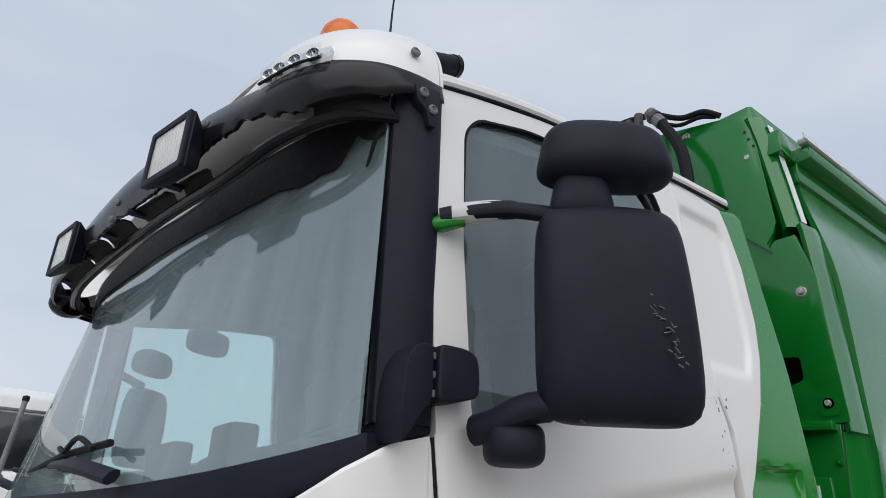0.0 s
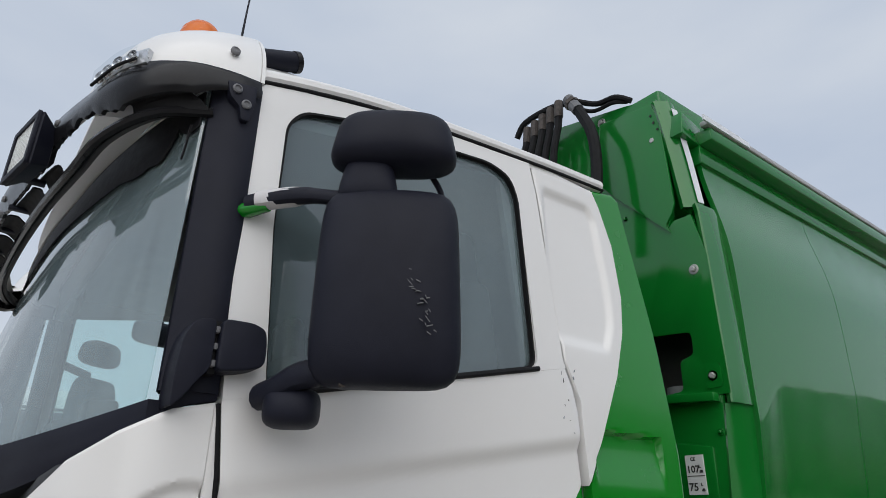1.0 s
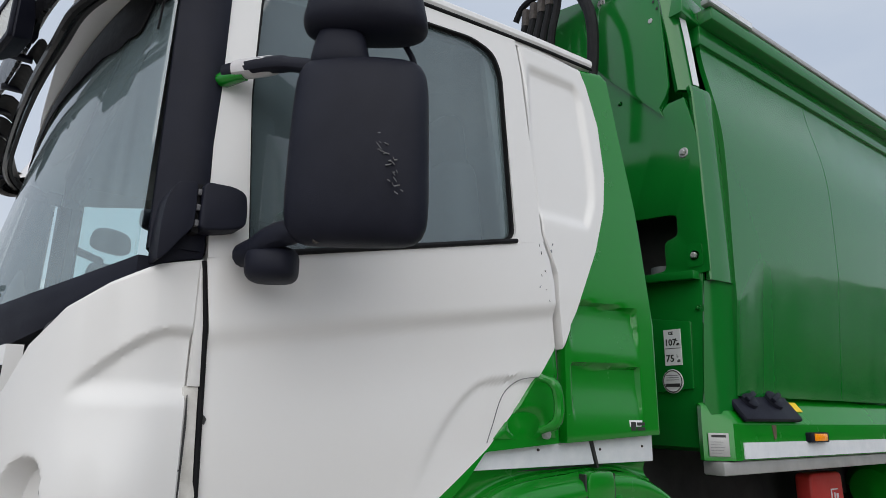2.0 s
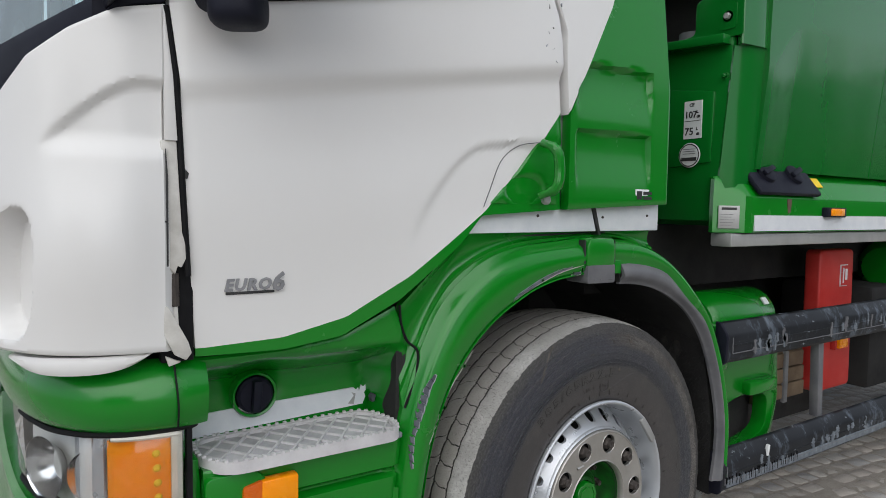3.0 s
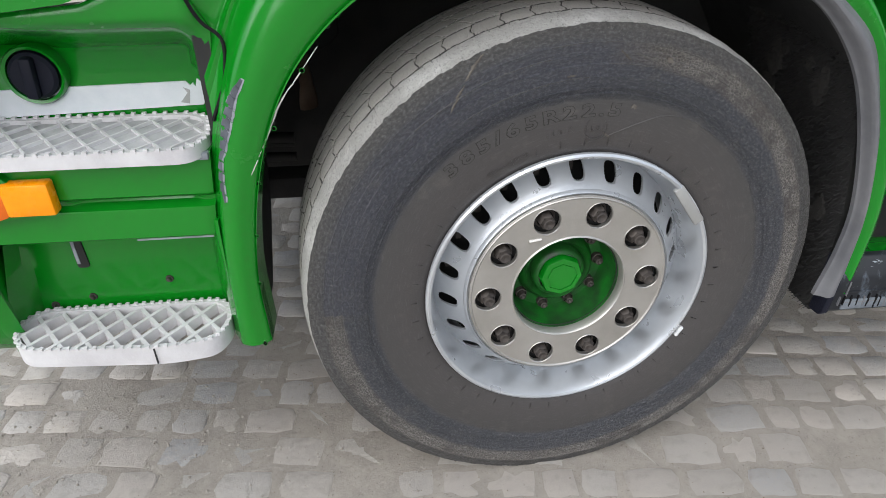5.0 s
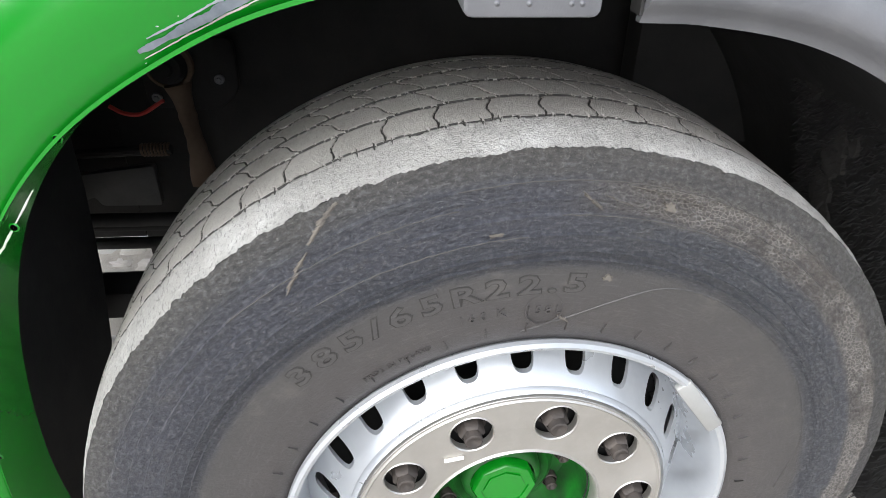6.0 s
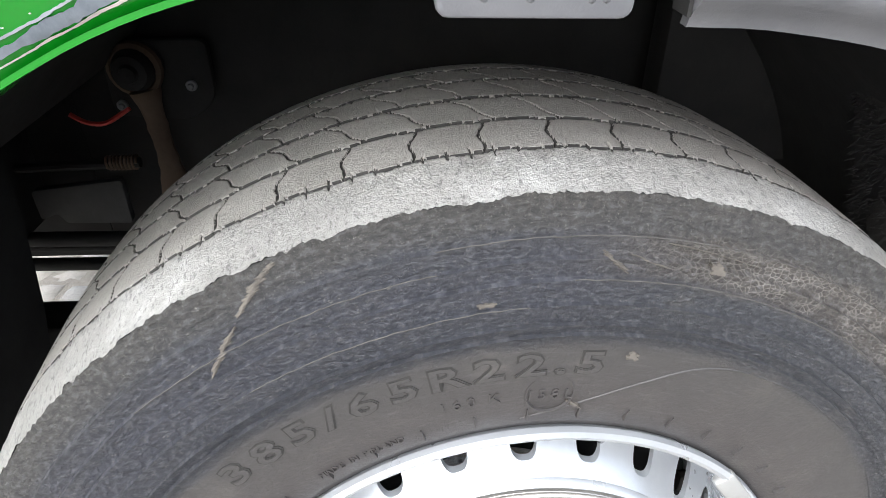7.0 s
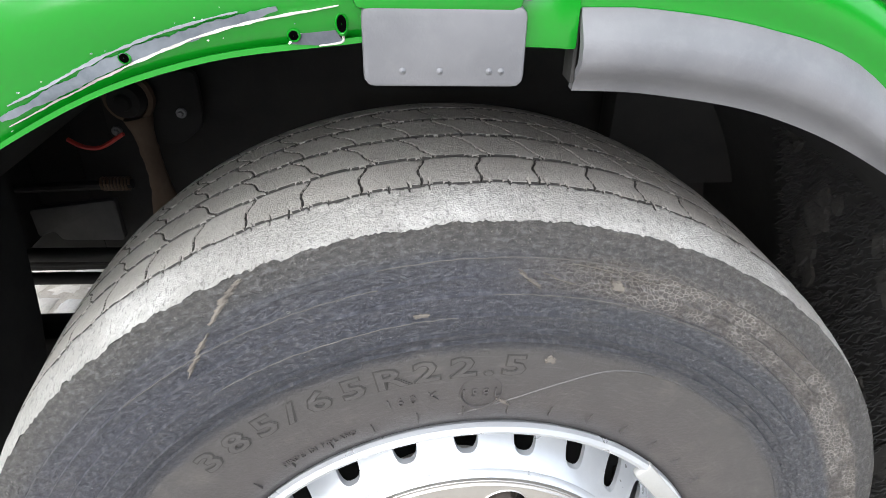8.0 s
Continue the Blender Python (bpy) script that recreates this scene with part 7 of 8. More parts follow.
    hub = part("hub", lathe([(0.045, 0.1145), (0.105, 0.113), (0.118, 0.106), (0.119, 0.084), (0.112, 0.080), (0.098, 0.076), (0.092, 0.069), (0.104, 0.061), (0.108, 0.056)], 64), GREEN_GRIMY, w, "green painted wheel hub with black grime")
    part("hub_cap", lathe([(0.11, 0.058), (0.088, 0.0565), (0.082, 0.052), (0.080, 0.046)], 48), GREEN_GRIMY, hub)
    part("hub_hexagon", lathe([(0.082, 0.047), (0.070, 0.046), (0.0665, 0.043), (0.0665, 0.034), (0.0685, 0.0335), (0.0685, 0.030), (0.0665, 0.0295), (0.0665, 0.0004)], 8), GREEN, hub)
    for k in range(10):
        a = radians(36 * k + 5)
        part("hub_bolt", moved(join(lathe([(0.119, 0.012), (0.108, 0.012), (0.107, 0.010)], 16), lathe([(0.108, 0.0085), (0.096, 0.008), (0.095, 0.005), (0.099, 0.0004)], 12)), pose(0.094 * math.cos(a), 0, 0.094 * math.sin(a))), NUT, hub)
    part("rim_weight", moved(box(-0.011, 0.011, -0.006, 0.006, -0.050, 0.050, 0.004), pose(0.281 * math.cos(radians(37)), 0.022, 0.281 * math.sin(radians(37)), 0, -37, 0)), ALU, rim, "bent metal balance clip")
    part("rim_weight", moved(box(-0.004, 0.004, -0.003, 0.006, -0.013, 0.013, 0.002), pose(0.303 * math.cos(radians(-28.5)), 0.0195, 0.303 * math.sin(radians(-28.5)), 0, 28.5, 0)), LABEL, rim)
    part("cover_scuff", moved(tube([(-0.012, 0.024, 0.0), (0.012, 0.024, 0.003)], 0.004, 6), pose(0.13 * math.cos(radians(128)), 0, 0.15 * math.sin(radians(128)))), STEEL, cover)
    for ob in [w]:
        ob.matrix_local = pose(CX, WY, CZ, -1.4, 0, 3.7)      # steered a little
    return w


build_bumper()
build_headlamp()
build_steps()
build_fender()
build_wheel()

# ---- refuse body behind the cab ----
def build_body():
    # front bulkhead: a plate across the truck with a post at its edge
    plate = [(0.072, 1.93), (0.078, 2.45), (0.12, 2.63), (0.20, 2.63), (0.225, 2.60), (0.20, 2.66), (0.19, 3.12), (0.20, 3.22), (0.36, 3.27), (0.75, 3.36), (1.24, 3.38), (2.3, 3.38), (2.3, 1.93)]
    hole = rounded([(0.19, 2.17), (0.40, 2.19), (0.40, 1.95), (0.25, 1.96), (0.25, 2.07), (0.19, 2.085)], 0.02, 4)
    b = part("refuse_body", ring_plate(plate, hole, 0.60, 0.625, "x", 0.003), GREEN_DARK, truck, "glossy green refuse body with bolted front frame")
    # dark plate added behind the opening, in place of a shaded inside
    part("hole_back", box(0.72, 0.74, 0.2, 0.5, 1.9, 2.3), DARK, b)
    part("hole_thing", lathe([(1.93, 0.05), (1.985, 0.05), (1.99, 0.0004)], 16, (0.66, 0.30, 0), "z"), FLARE, b)
    part("overlap_plate", prism([(0.19, 2.66), (0.175, 2.70), (0.19, 3.10), (0.22, 3.20), (0.50, 3.24), (0.53, 2.93), (0.46, 2.84), (0.21, 2.58), (0.225, 2.62)], 0.588, 0.602, "x", 0.003), GREEN_DARK, b)
    part("lower_plate", prism([(0.148, 1.32), (0.130, 1.62), (0.105, 1.93), (0.45, 1.93), (0.45, 1.32)], 0.605, 0.63, "x", 0.003), GREEN_DARK, b)
    part("flange", prism([(0.115, 1.905), (0.115, 1.935), (0.42, 1.955), (0.42, 1.925)], 0.56, 0.62, "x", 0.003), GREEN_DARK, b)
    part("label_plate", prism([(0.17, 1.52), (0.165, 1.76), (0.42, 1.80), (0.42, 1.50)], 0.594, 0.606, "x", 0.006), GREEN_DARK, b)
    for y, z, r in ((0.236, 3.022, 0.022), (0.493, 3.251, 0.022), (0.139, 2.404, 0.02), (0.126, 1.997, 0.02), (0.131, 1.805, 0.012), (0.42, 2.72, 0.012)):
        bt = part("bolt", bolt((0.598 if r > 0.013 else 0.602, y, z), r, "x", 0.012), ALU if r > 0.013 else GREEN_DARK, b)
    part("bolt_pad", prism(rounded([(0.095, 1.955), (0.095, 2.04), (0.155, 2.045), (0.155, 1.955)], 0.012, 3), 0.596, 0.602, "x"), GREEN_DARK, b)
    for y, z in ((0.215, 3.10), (0.225, 3.14), (0.20, 3.06), (0.185, 3.13)):
        # uncut hole, its shade painted as a dark disc
        part("hole", moved(lathe([(-0.001, 0.0004), (-0.001, 0.006)], 12), pose(0.586, y, z, 0, 0, -90)), DARK, b)
    # corner post: bevelled face from the plate to the side skin
    post = [[(x, y, z) for x, y in ((0.60, 0.076 + dy), (0.604, 0.070 + dy), (0.66, 0.066 + dy), (0.70, 0.062 + dy), (0.74, 0.068 + dy))] for z, dy in ((1.90, 0.0), (2.2, 0.0), (2.45, 0.004), (2.64, 0.012), (2.67, 0.018))]
    part("corner_post", sheet(post, (0.012, 0.02, 0)), GREEN_DARK, b, "green bevelled corner post")
    post2 = [[(x + dx, y + dy, z) for x, y in ((0.60, 0.125), (0.605, 0.118), (0.645, 0.085), (0.66, 0.08), (0.70, 0.09))] for z, dx, dy in ((2.67, 0.0, 0.018), (2.9, -0.005, 0.04), (3.08, -0.02, 0.055), (3.20, -0.02, 0.075))]
    part("upper_post", sheet(post2, (0.012, 0.02, 0)), GREEN_DARK, b)
    part("post_tape", sheet([[(x, y - 0.003, z) for x, y in ((0.640 + dx, 0.083 + dy), (0.674 + dx, 0.078 + dy))] for z, dx, dy in ((2.69, 0.0, 0.020), (2.9, -0.005, 0.038), (3.08, -0.02, 0.053), (3.15, -0.02, 0.063))], (0.003, 0.003, 0)), REFLECT, b, "white reflective tape")
    # side skin: bulging panels with a lower bay
    for x0, x1 in ((0.735, 1.60), (1.604, 4.6)):
        g = []
        for x in np.linspace(x0, x1, 48):
            row = []
            for t in np.linspace(0, 1, 90):
                z = 1.50 + t * 1.42
                # below this wavy kink the skin leans in and mirrors the added dark trucks
                kink = 2.02 + 0.05 * (x - 1.2) - 0.16 * (1 - ease(x, 0.72, 0.95)) + 0.012 * noise.noise(Vector((x * 5, 0, 2.0)))
                y = 0.055 + 0.06 * ease(t, 0.62, 1.0) ** 1.5 + 0.10 * max(0.0, kink - z) - 0.006 * bump_at(z, 2.35, 0.5)
                y += 0.003 * noise.noise(Vector((x * 1.4, z * 1.6, 0.5)))
                row.append((x, y, z))
            g.append(row)
        part("side_skin", sheet(g, (0, 0.02, 0)), GREEN_DARK, b, "glossy green bulged side skin")
    part("skin_foot", sheet([[(0.60 + 0.002 * t, 0.145 - 0.045 * t, z), (0.64 + 0.02 * t, 0.11 - 0.035 * t, z), (0.70 + 0.05 * t, 0.072 + 0.03 * (1 - t), z), (0.75 + 0.03 * t, 0.075 + 0.03 * (1 - t), z)] for z, t in ((1.28, 0.0), (1.5, 0.25), (1.7, 0.6), (1.90, 1.0))], (0.01, 0.02, 0)), GREEN_DARK, b)
    # top rail, projecting
    part("top_rail", box(0.72, 5.2, 0.04, 0.20, 2.985, 3.05, 0.012), GREEN_DARK, b, "green top rail")
    part("top_rail_edge", box(0.70, 5.2, 0.035, 0.075, 3.05, 3.075, 0.006), ALU, b)
    part("rail_end", prism([(0.60, 3.0), (0.62, 3.11), (0.75, 3.075), (0.75, 2.98)], 0.10, 0.2, bev=0.004), GREEN_DARK, b)
    part("under_rail", box(0.72, 5.2, 0.10, 0.2, 2.90, 2.99, 0.006), GREEN_DARK, b)
    part("roof_plate", box(0.64, 5.2, 0.2, 2.25, 3.05, 3.30, 0.02), GREEN_DARK, b)
    part("core", box(0.75, 5.2, 0.22, 2.25, 1.3, 3.1), GREEN_DARK, b)
    part("tape", box(0.66, 1.02, 0.029, 0.036, 3.050, 3.077), REFLECT, b)
    # skirt below, sloping out to a rail with tape
    sk = part("skirt", prism([(0.155, 1.52), (0.065, 1.405), (0.065, 1.283), (0.16, 1.283)], 0.685, 5.2, "x", 0.004), GREEN, b, "green lower skirt with white tape")
    part("skirt_end", sheet([[(0.572, 0.135, 1.283), (0.572, 0.135, 1.40), (0.582, 0.140, 1.463), (0.60, 0.16, 1.47)], [(0.652, 0.068, 1.283), (0.652, 0.068, 1.405), (0.66, 0.115, 1.462), (0.69, 0.15, 1.515)], [(0.690, 0.0655, 1.283), (0.690, 0.0655, 1.405), (0.69, 0.11, 1.462), (0.70, 0.152, 1.518)]], (0.01, 0.02, 0)), GREEN, b)
    part("skirt_tape", box(0.70, 5.2, 0.0605, 0.0655, 1.288, 1.342), REFLECT, sk, "white reflective tape")
    part("skirt_rail", box(0.60, 5.2, 0.08, 0.16, 1.235, 1.28, 0.006), ALU, b, "dull metal rail")
    part("rust_run", prism([(0.90, 1.40), (0.93, 1.40), (0.925, 1.355), (0.91, 1.35)], 0.0625, 0.068), RUST, sk)
    lamp = part("marker_lamp", box(1.145, 1.285, 0.04, 0.066, 1.337, 1.374, 0.004), BLACK, b, "small orange marker lamp")
    part("lens", box(1.165, 1.262, 0.034, 0.05, 1.342, 1.37, 0.005), ORANGE, lamp)
    # maker's plate
    PLATE = pose(0.610, 0.102, 1.335, 0, 0, -40) @ pose(0, -0.004, 0)
    pl = part("maker_plate", moved(box(-0.034, 0.034, -0.002, 0.003, -0.038, 0.038, 0.001), PLATE), ALU, b, "metal maker's plate")
    for k in range(5):
        part("line", moved(box(-0.028, 0.008 + 0.006 * (k % 3), -0.003, 0, -0.028 + 0.009 * k, -0.0265 + 0.009 * k), PLATE), FLARE, pl)
    part("line", moved(box(-0.024, 0.024, -0.003, 0, 0.024, 0.032), PLATE), INK, pl)
    # black socket plate lying on the sloping skirt
    m = pose(0.905, 0.105, 1.468, 52, 0, 0) @ pose(0, 0, 0.01)
    sp = part("socket_plate", moved(box(-0.20, 0.20, -0.075, 0.075, -0.01, 0.01, 0.008), m), BLACK, b, "black socket plate")
    for x in (-0.10, 0.08):
        part("socket", moved(lathe([(0.0, 0.042), (0.012, 0.040), (0.016, 0.034), (0.016, 0.0004)], 20, (0, 0, 0), "z"), m @ pose(x, 0.01, 0.01)), BLACK, sp)
        part("socket_wing", moved(box(-0.044, 0.044, -0.010, 0.010, 0.014, 0.026, 0.004), m @ pose(x, 0.01, 0.01, 0, 0, 20)), BLACK, sp)
    part("yellow_tag", moved(box(-0.045, 0.045, -0.022, 0.022, -0.002, 0.002), pose(1.16, 0.108, 1.467, 52, 0, 0)), YELLOW, b, "yellow tag")
    # labels
    lb = part("noise_label", box(0.5905, 0.594, 0.205, 0.275, 1.605, 1.735), LABEL, b, "white noise rating label")
    face = lambda y, z: pose(0.590, y, z, 90, 0, -90)
    for txt, y, z, s in (("CE", 0.245, 1.716, 0.016), ("107", 0.248, 1.677, 0.033), ("75", 0.253, 1.618, 0.036), ("L", 0.222, 1.692, 0.014), ("dB", 0.218, 1.676, 0.012), ("L", 0.222, 1.633, 0.014), ("dB", 0.218, 1.616, 0.012)):
        part("figures", words(txt, s, face(y, z), 0.0006, 0, 0.0006), INK, lb)
    part("label_line", box(0.5895, 0.591, 0.207, 0.273, 1.665, 1.667), INK, lb)
    rl = part("round_label", moved(lathe([(0.0, 0.0004), (0.0, 0.042), (0.002, 0.043)], 32), pose(0.592, 0.25, 1.548, 0, 0, -90)), LABEL, b, "round white label")
    part("band", box(0.590, 0.5915, 0.22, 0.28, 1.528, 1.540), INK, rl)
    part("band", moved(lathe([(0, 0.036), (0, 0.040)], 32), pose(0.5912, 0.25, 1.548, 0, 0, -90)), INK, rl)
    for k in range(3):
        part("line", box(0.590, 0.5915, 0.225, 0.275, 1.552 + 0.008 * k, 1.554 + 0.008 * k), FLARE, rl)
    return b


def build_hoses():
    h = part("hydraulic_hose", tube(curve([(0.50, 0.57, 3.36), (0.50, 0.53, 3.28), (0.48, 0.46, 3.12), (0.46, 0.44, 2.9), (0.42, 0.46, 2.6)], 24), 0.026, 10), RUBBER_SEAL, truck, "black hydraulic hoses with steel couplings")
    part("coupling", tube([(0.50, 0.60, 3.40), (0.50, 0.545, 3.31)], 0.03, 10), FLARE, h)
    part("coupling_nut", tube([(0.50, 0.585, 3.375), (0.50, 0.572, 3.355)], 0.037, 6), NUT, h)
    for k in range(5):
        y = 0.66 + 0.055 * k
        part("hose", tube(curve([(0.50, y, 3.40 - 0.01 * k), (0.49, y + 0.005, 3.28), (0.46, y + 0.02, 3.1), (0.44, y + 0.02, 2.7)], 16), 0.018, 8), RUBBER_SEAL, h)
        part("coupling", tube([(0.50, y, 3.42 - 0.01 * k), (0.495, y + 0.003, 3.33 - 0.01 * k)], 0.022, 8), NUT, h)
    part("hose", tube(curve([(0.50, 0.96, 3.36), (0.50, 0.90, 3.42), (0.50, 0.75, 3.42), (0.52, 0.64, 3.41)], 16), 0.016, 8), RUBBER_SEAL, h)
    part("hose", tube(curve([(0.52, 0.58, 3.39), (0.56, 0.48, 3.335), (0.57, 0.38, 3.32), (0.60, 0.32, 3.28)], 16), 0.014, 8), RUBBER_SEAL, h)
    part("hose", tube(curve([(0.52, 0.60, 3.37), (0.55, 0.50, 3.30), (0.57, 0.40, 3.30), (0.60, 0.34, 3.285)], 16), 0.010, 8), RUBBER_SEAL, h)


# ---- chassis side ----
def build_chassis():
    c = part("chassis_frame", box(0.35, 5.2, 0.80, 0.88, 0.72, 1.02, 0.005), DARK, truck, "dark chassis frame and subframe")
    part("subframe", box(0.3, 5.2, 0.45, 2.2, 1.05, 1.298, 0.005), DARK, c)
    # added dark sheet that blocks the bright view through under the truck
    part("far_skirt", box(0.4, 5.2, 0.98, 1.02, 0.2, 1.1), DARK, c)
    part("gearbox", box(-0.6, 1.2, 1.0, 1.5, 0.35, 1.1, 0.05), DARK, c)
    part("engine_cover", box(-0.6, 0.56, 0.995, 1.6, 1.101, 1.35, 0.02), DARK, c)
    def guard(x0, z0, label):
        """A hollow-looking rail with a bevelled top, an edge line and a closed end."""
        prof = [(0.112, z0), (0.084, z0 + 0.004), (0.074, z0 + 0.016), (0.071, z0 + 0.092), (0.076, z0 + 0.106), (0.098, z0 + 0.138), (0.112, z0 + 0.142)]
        g = part("side_guard", prism(prof, x0, 5.2, "x", 0.003), GUARD, truck, label)
        part("edge_line", box(x0 + 0.03, 5.2, 0.0695, 0.073, z0 + 0.036, z0 + 0.0395, 0.001), FLARE, g)
        part("edge_line", box(x0 + 0.028, x0 + 0.0315, 0.0695, 0.073, z0 + 0.036, z0 + 0.092, 0.001), FLARE, g)
        part("rib", box(x0 + 0.03, 5.2, 0.069, 0.074, z0 + 0.064, z0 + 0.068, 0.001), GUARD, g)
        part("end_cap", prism([(y - 0.004 if y < 0.11 else y, z - 0.003 if z < z0 + 0.05 else z + 0.003) for y, z in prof], x0 - 0.013, x0 + 0.003, "x", 0.003), BLACK, g)
        return g

    def streak(g, x, z, wide, high, seed, material):
        """A ragged upright scuff on a rail's face."""
        left, right = [], []
        for k in range(9):
            t = k / 8
            w_ = wide / 2 * (0.35 + 0.9 * abs(noise.noise(Vector((t * 4, seed, 0))))) * math.sin(math.pi * (0.08 + 0.84 * t)) ** 0.5
            c_ = x + 0.25 * wide * noise.noise(Vector((t * 3, seed, 5)))
            left.append((c_ - w_, z + high * (t - 0.5)))
            right.append((c_ + w_, z + high * (t - 0.5)))
        part("scuff", prism(left + right[::-1], 0.0685, 0.0735), material, g)
    up = guard(0.592, 0.838, "scuffed black side guard rail")
    lo = guard(0.592, 0.392, "scuffed black lower side guard rail")
    rng = random.Random(31)
    for k in range(18):
        streak(up, rng.uniform(0.74, 1.75), 0.838 + rng.uniform(0.045, 0.075), rng.uniform(0.012, 0.05), rng.uniform(0.03, 0.06), k * 1.7, SMEAR if k % 3 else FLARE)
    part("worn_face", box(0.62, 5.2, 0.0697, 0.074, 0.411, 0.437, 0.001), SMEAR, lo, "greyed lower half of the rail")
    for k in range(34):
        streak(lo, 0.61 + 0.014 * k + rng.uniform(-0.004, 0.004), 0.392 + rng.uniform(0.034, 0.044), rng.uniform(0.004, 0.007), rng.uniform(0.022, 0.036), 40 + k * 1.3, RUBBER_SEAL if k % 4 else FLARE)
    for k in range(16):
        streak(lo, rng.uniform(0.8, 2.0), 0.392 + rng.uniform(0.05, 0.085), rng.uniform(0.015, 0.06), rng.uniform(0.02, 0.05), 90 + k, SMEAR)
    part("white_scrape", box(0.86, 0.872, 0.066, 0.078, 0.475, 0.515, 0.002, (0, 12, 0)), LABEL, lo)
    p = part("guard_post", box(1.29, 1.33, 0.113, 0.15, 0.53, 0.84, 0.006, (0, -3, 0)), FLARE, truck, "grey guard post")
    # made-up dark plate standing in for the deep shade under the truck
    part("underfloor", box(0.95, 2.3, 0.62, 0.66, 0.26, 0.80, 0.01), DARK, c)
    # green tank and bracket box
    t = part("air_tank", lathe([(0.68, 0.0005), (0.685, 0.06), (0.70, 0.10), (0.73, 0.118), (1.08, 0.118), (1.11, 0.10), (1.125, 0.06), (1.13, 0.0005)], 32, (0.0, 0.30, 0.935), "x"), GREEN, truck, "green painted air tank")
    part("tank_label", box(1.015, 1.045, 0.199, 0.207, 0.995, 1.025, 0.001, (-38, 0, 0)), LABEL, t)
    k = part("bracket_box", ring_plate(rounded([(0.66, 0.44), (0.66, 0.88), (1.13, 0.88), (1.15, 0.60), (1.10, 0.44)], 0.04, 4), rounded([(0.73, 0.47), (0.72, 0.62), (0.90, 0.66), (1.08, 0.64), (1.07, 0.50), (0.95, 0.47)], 0.05, 4), 0.20, 0.26, bev=0.005), GREEN, truck, "green cast bracket with openings")
    # added dark plate gives the bracket openings their shade
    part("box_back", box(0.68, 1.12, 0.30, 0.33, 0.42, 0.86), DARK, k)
    part("box_ledge", box(0.90, 1.09, 0.165, 0.22, 0.66, 0.715, 0.012), GREEN, k)
    part("box_strut", box(0.60, 0.68, 0.12, 0.24, 0.80, 0.955, 0.01), GREEN, k)
    part("wood_block", box(1.12, 1.50, 0.28, 0.45, 0.56, 0.76, 0.012), WOOD, truck, "dirty wooden block")
    wb = bpy.data.objects["wood_block"]
    for z in (0.565, 0.632, 0.699):
        part("plank", box(1.118, 1.46 + 0.03 * math.sin(z * 90), 0.262, 0.285, z, z + 0.060, 0.004), WOOD, wb)
    part("strap", box(1.30, 1.325, 0.252, 0.268, 0.55, 0.77, 0.003), GREY_PLASTIC, wb)
    r = part("extinguisher_box", prism(rounded([(1.57, 0.55), (1.56, 1.19), (1.86, 1.19), (1.88, 0.55)], 0.03, 4), 0.26, 0.33, bev=0.02, segments=3), RED, truck, "red plastic fire extinguisher box")
    pic = part("pictogram", box(1.735, 1.80, 0.256, 0.262, 1.02, 1.12, 0.001), LABEL, r)
    part("pictogram_field", box(1.74, 1.795, 0.2535, 0.257, 1.025, 1.115), RED, pic)
    part("pictogram_bottle", box(1.75, 1.76, 0.2515, 0.255, 1.035, 1.105), LABEL, pic)
    part("pictogram_bar", box(1.772, 1.79, 0.2515, 0.255, 1.05, 1.10), LABEL, pic)
    part("catch", box(1.70, 1.74, 0.24, 0.265, 0.83, 0.88, 0.006), DARK, r)
    lm = part("marker_lamp", box(1.685, 1.785, 0.238, 0.262, 0.735, 0.812, 0.004), RED, truck, "orange side marker lamp")
    part("lens", box(1.695, 1.775, 0.224, 0.240, 0.742, 0.804, 0.006), ORANGE, lm)
    bx = part("battery_box", box(2.05, 3.2, 0.25, 0.7, 0.5, 1.0, 0.02), DARK, truck, "dark box behind the guard rails")
    gx = part("green_drum", lathe([(2.3, 0.0005), (2.31, 0.10), (2.35, 0.14), (2.9, 0.14)], 28, (0, 0.32, 1.08), "x"), GREEN, truck, "green painted tank")


def build_plain_wheels():
    """The truck's other wheels, plain: the rear axle and the far front wheel."""
    prof = [(0.05, 0.29), (0.02, 0.31), (0.0, 0.40), (0.03, 0.495), (0.06, 0.52), (0.30, 0.52), (0.34, 0.49), (0.35, 0.31)]
    for x, y, k in ((3.75, 0.08, 1), (3.75, 2.40, -1), (0.0, 2.43, -1)):
        w = part("wheel", lathe([(y + k * a, r) for a, r in prof], 64, (x, 0, 0.515)), SIDEWALL, truck, "dusty black tyre on a silver rim")
        part("rim", lathe([(y + k * a, r) for a, r in ((0.04, 0.29), (0.03, 0.285), (0.06, 0.27), (0.12, 0.22), (0.06, 0.20), (0.05, 0.12), (0.03, 0.10), (0.03, 0.0005))], 48, (x, 0, 0.515)), SILVER, w)


build_plain_wheels()
build_body()
build_hoses()
build_chassis()

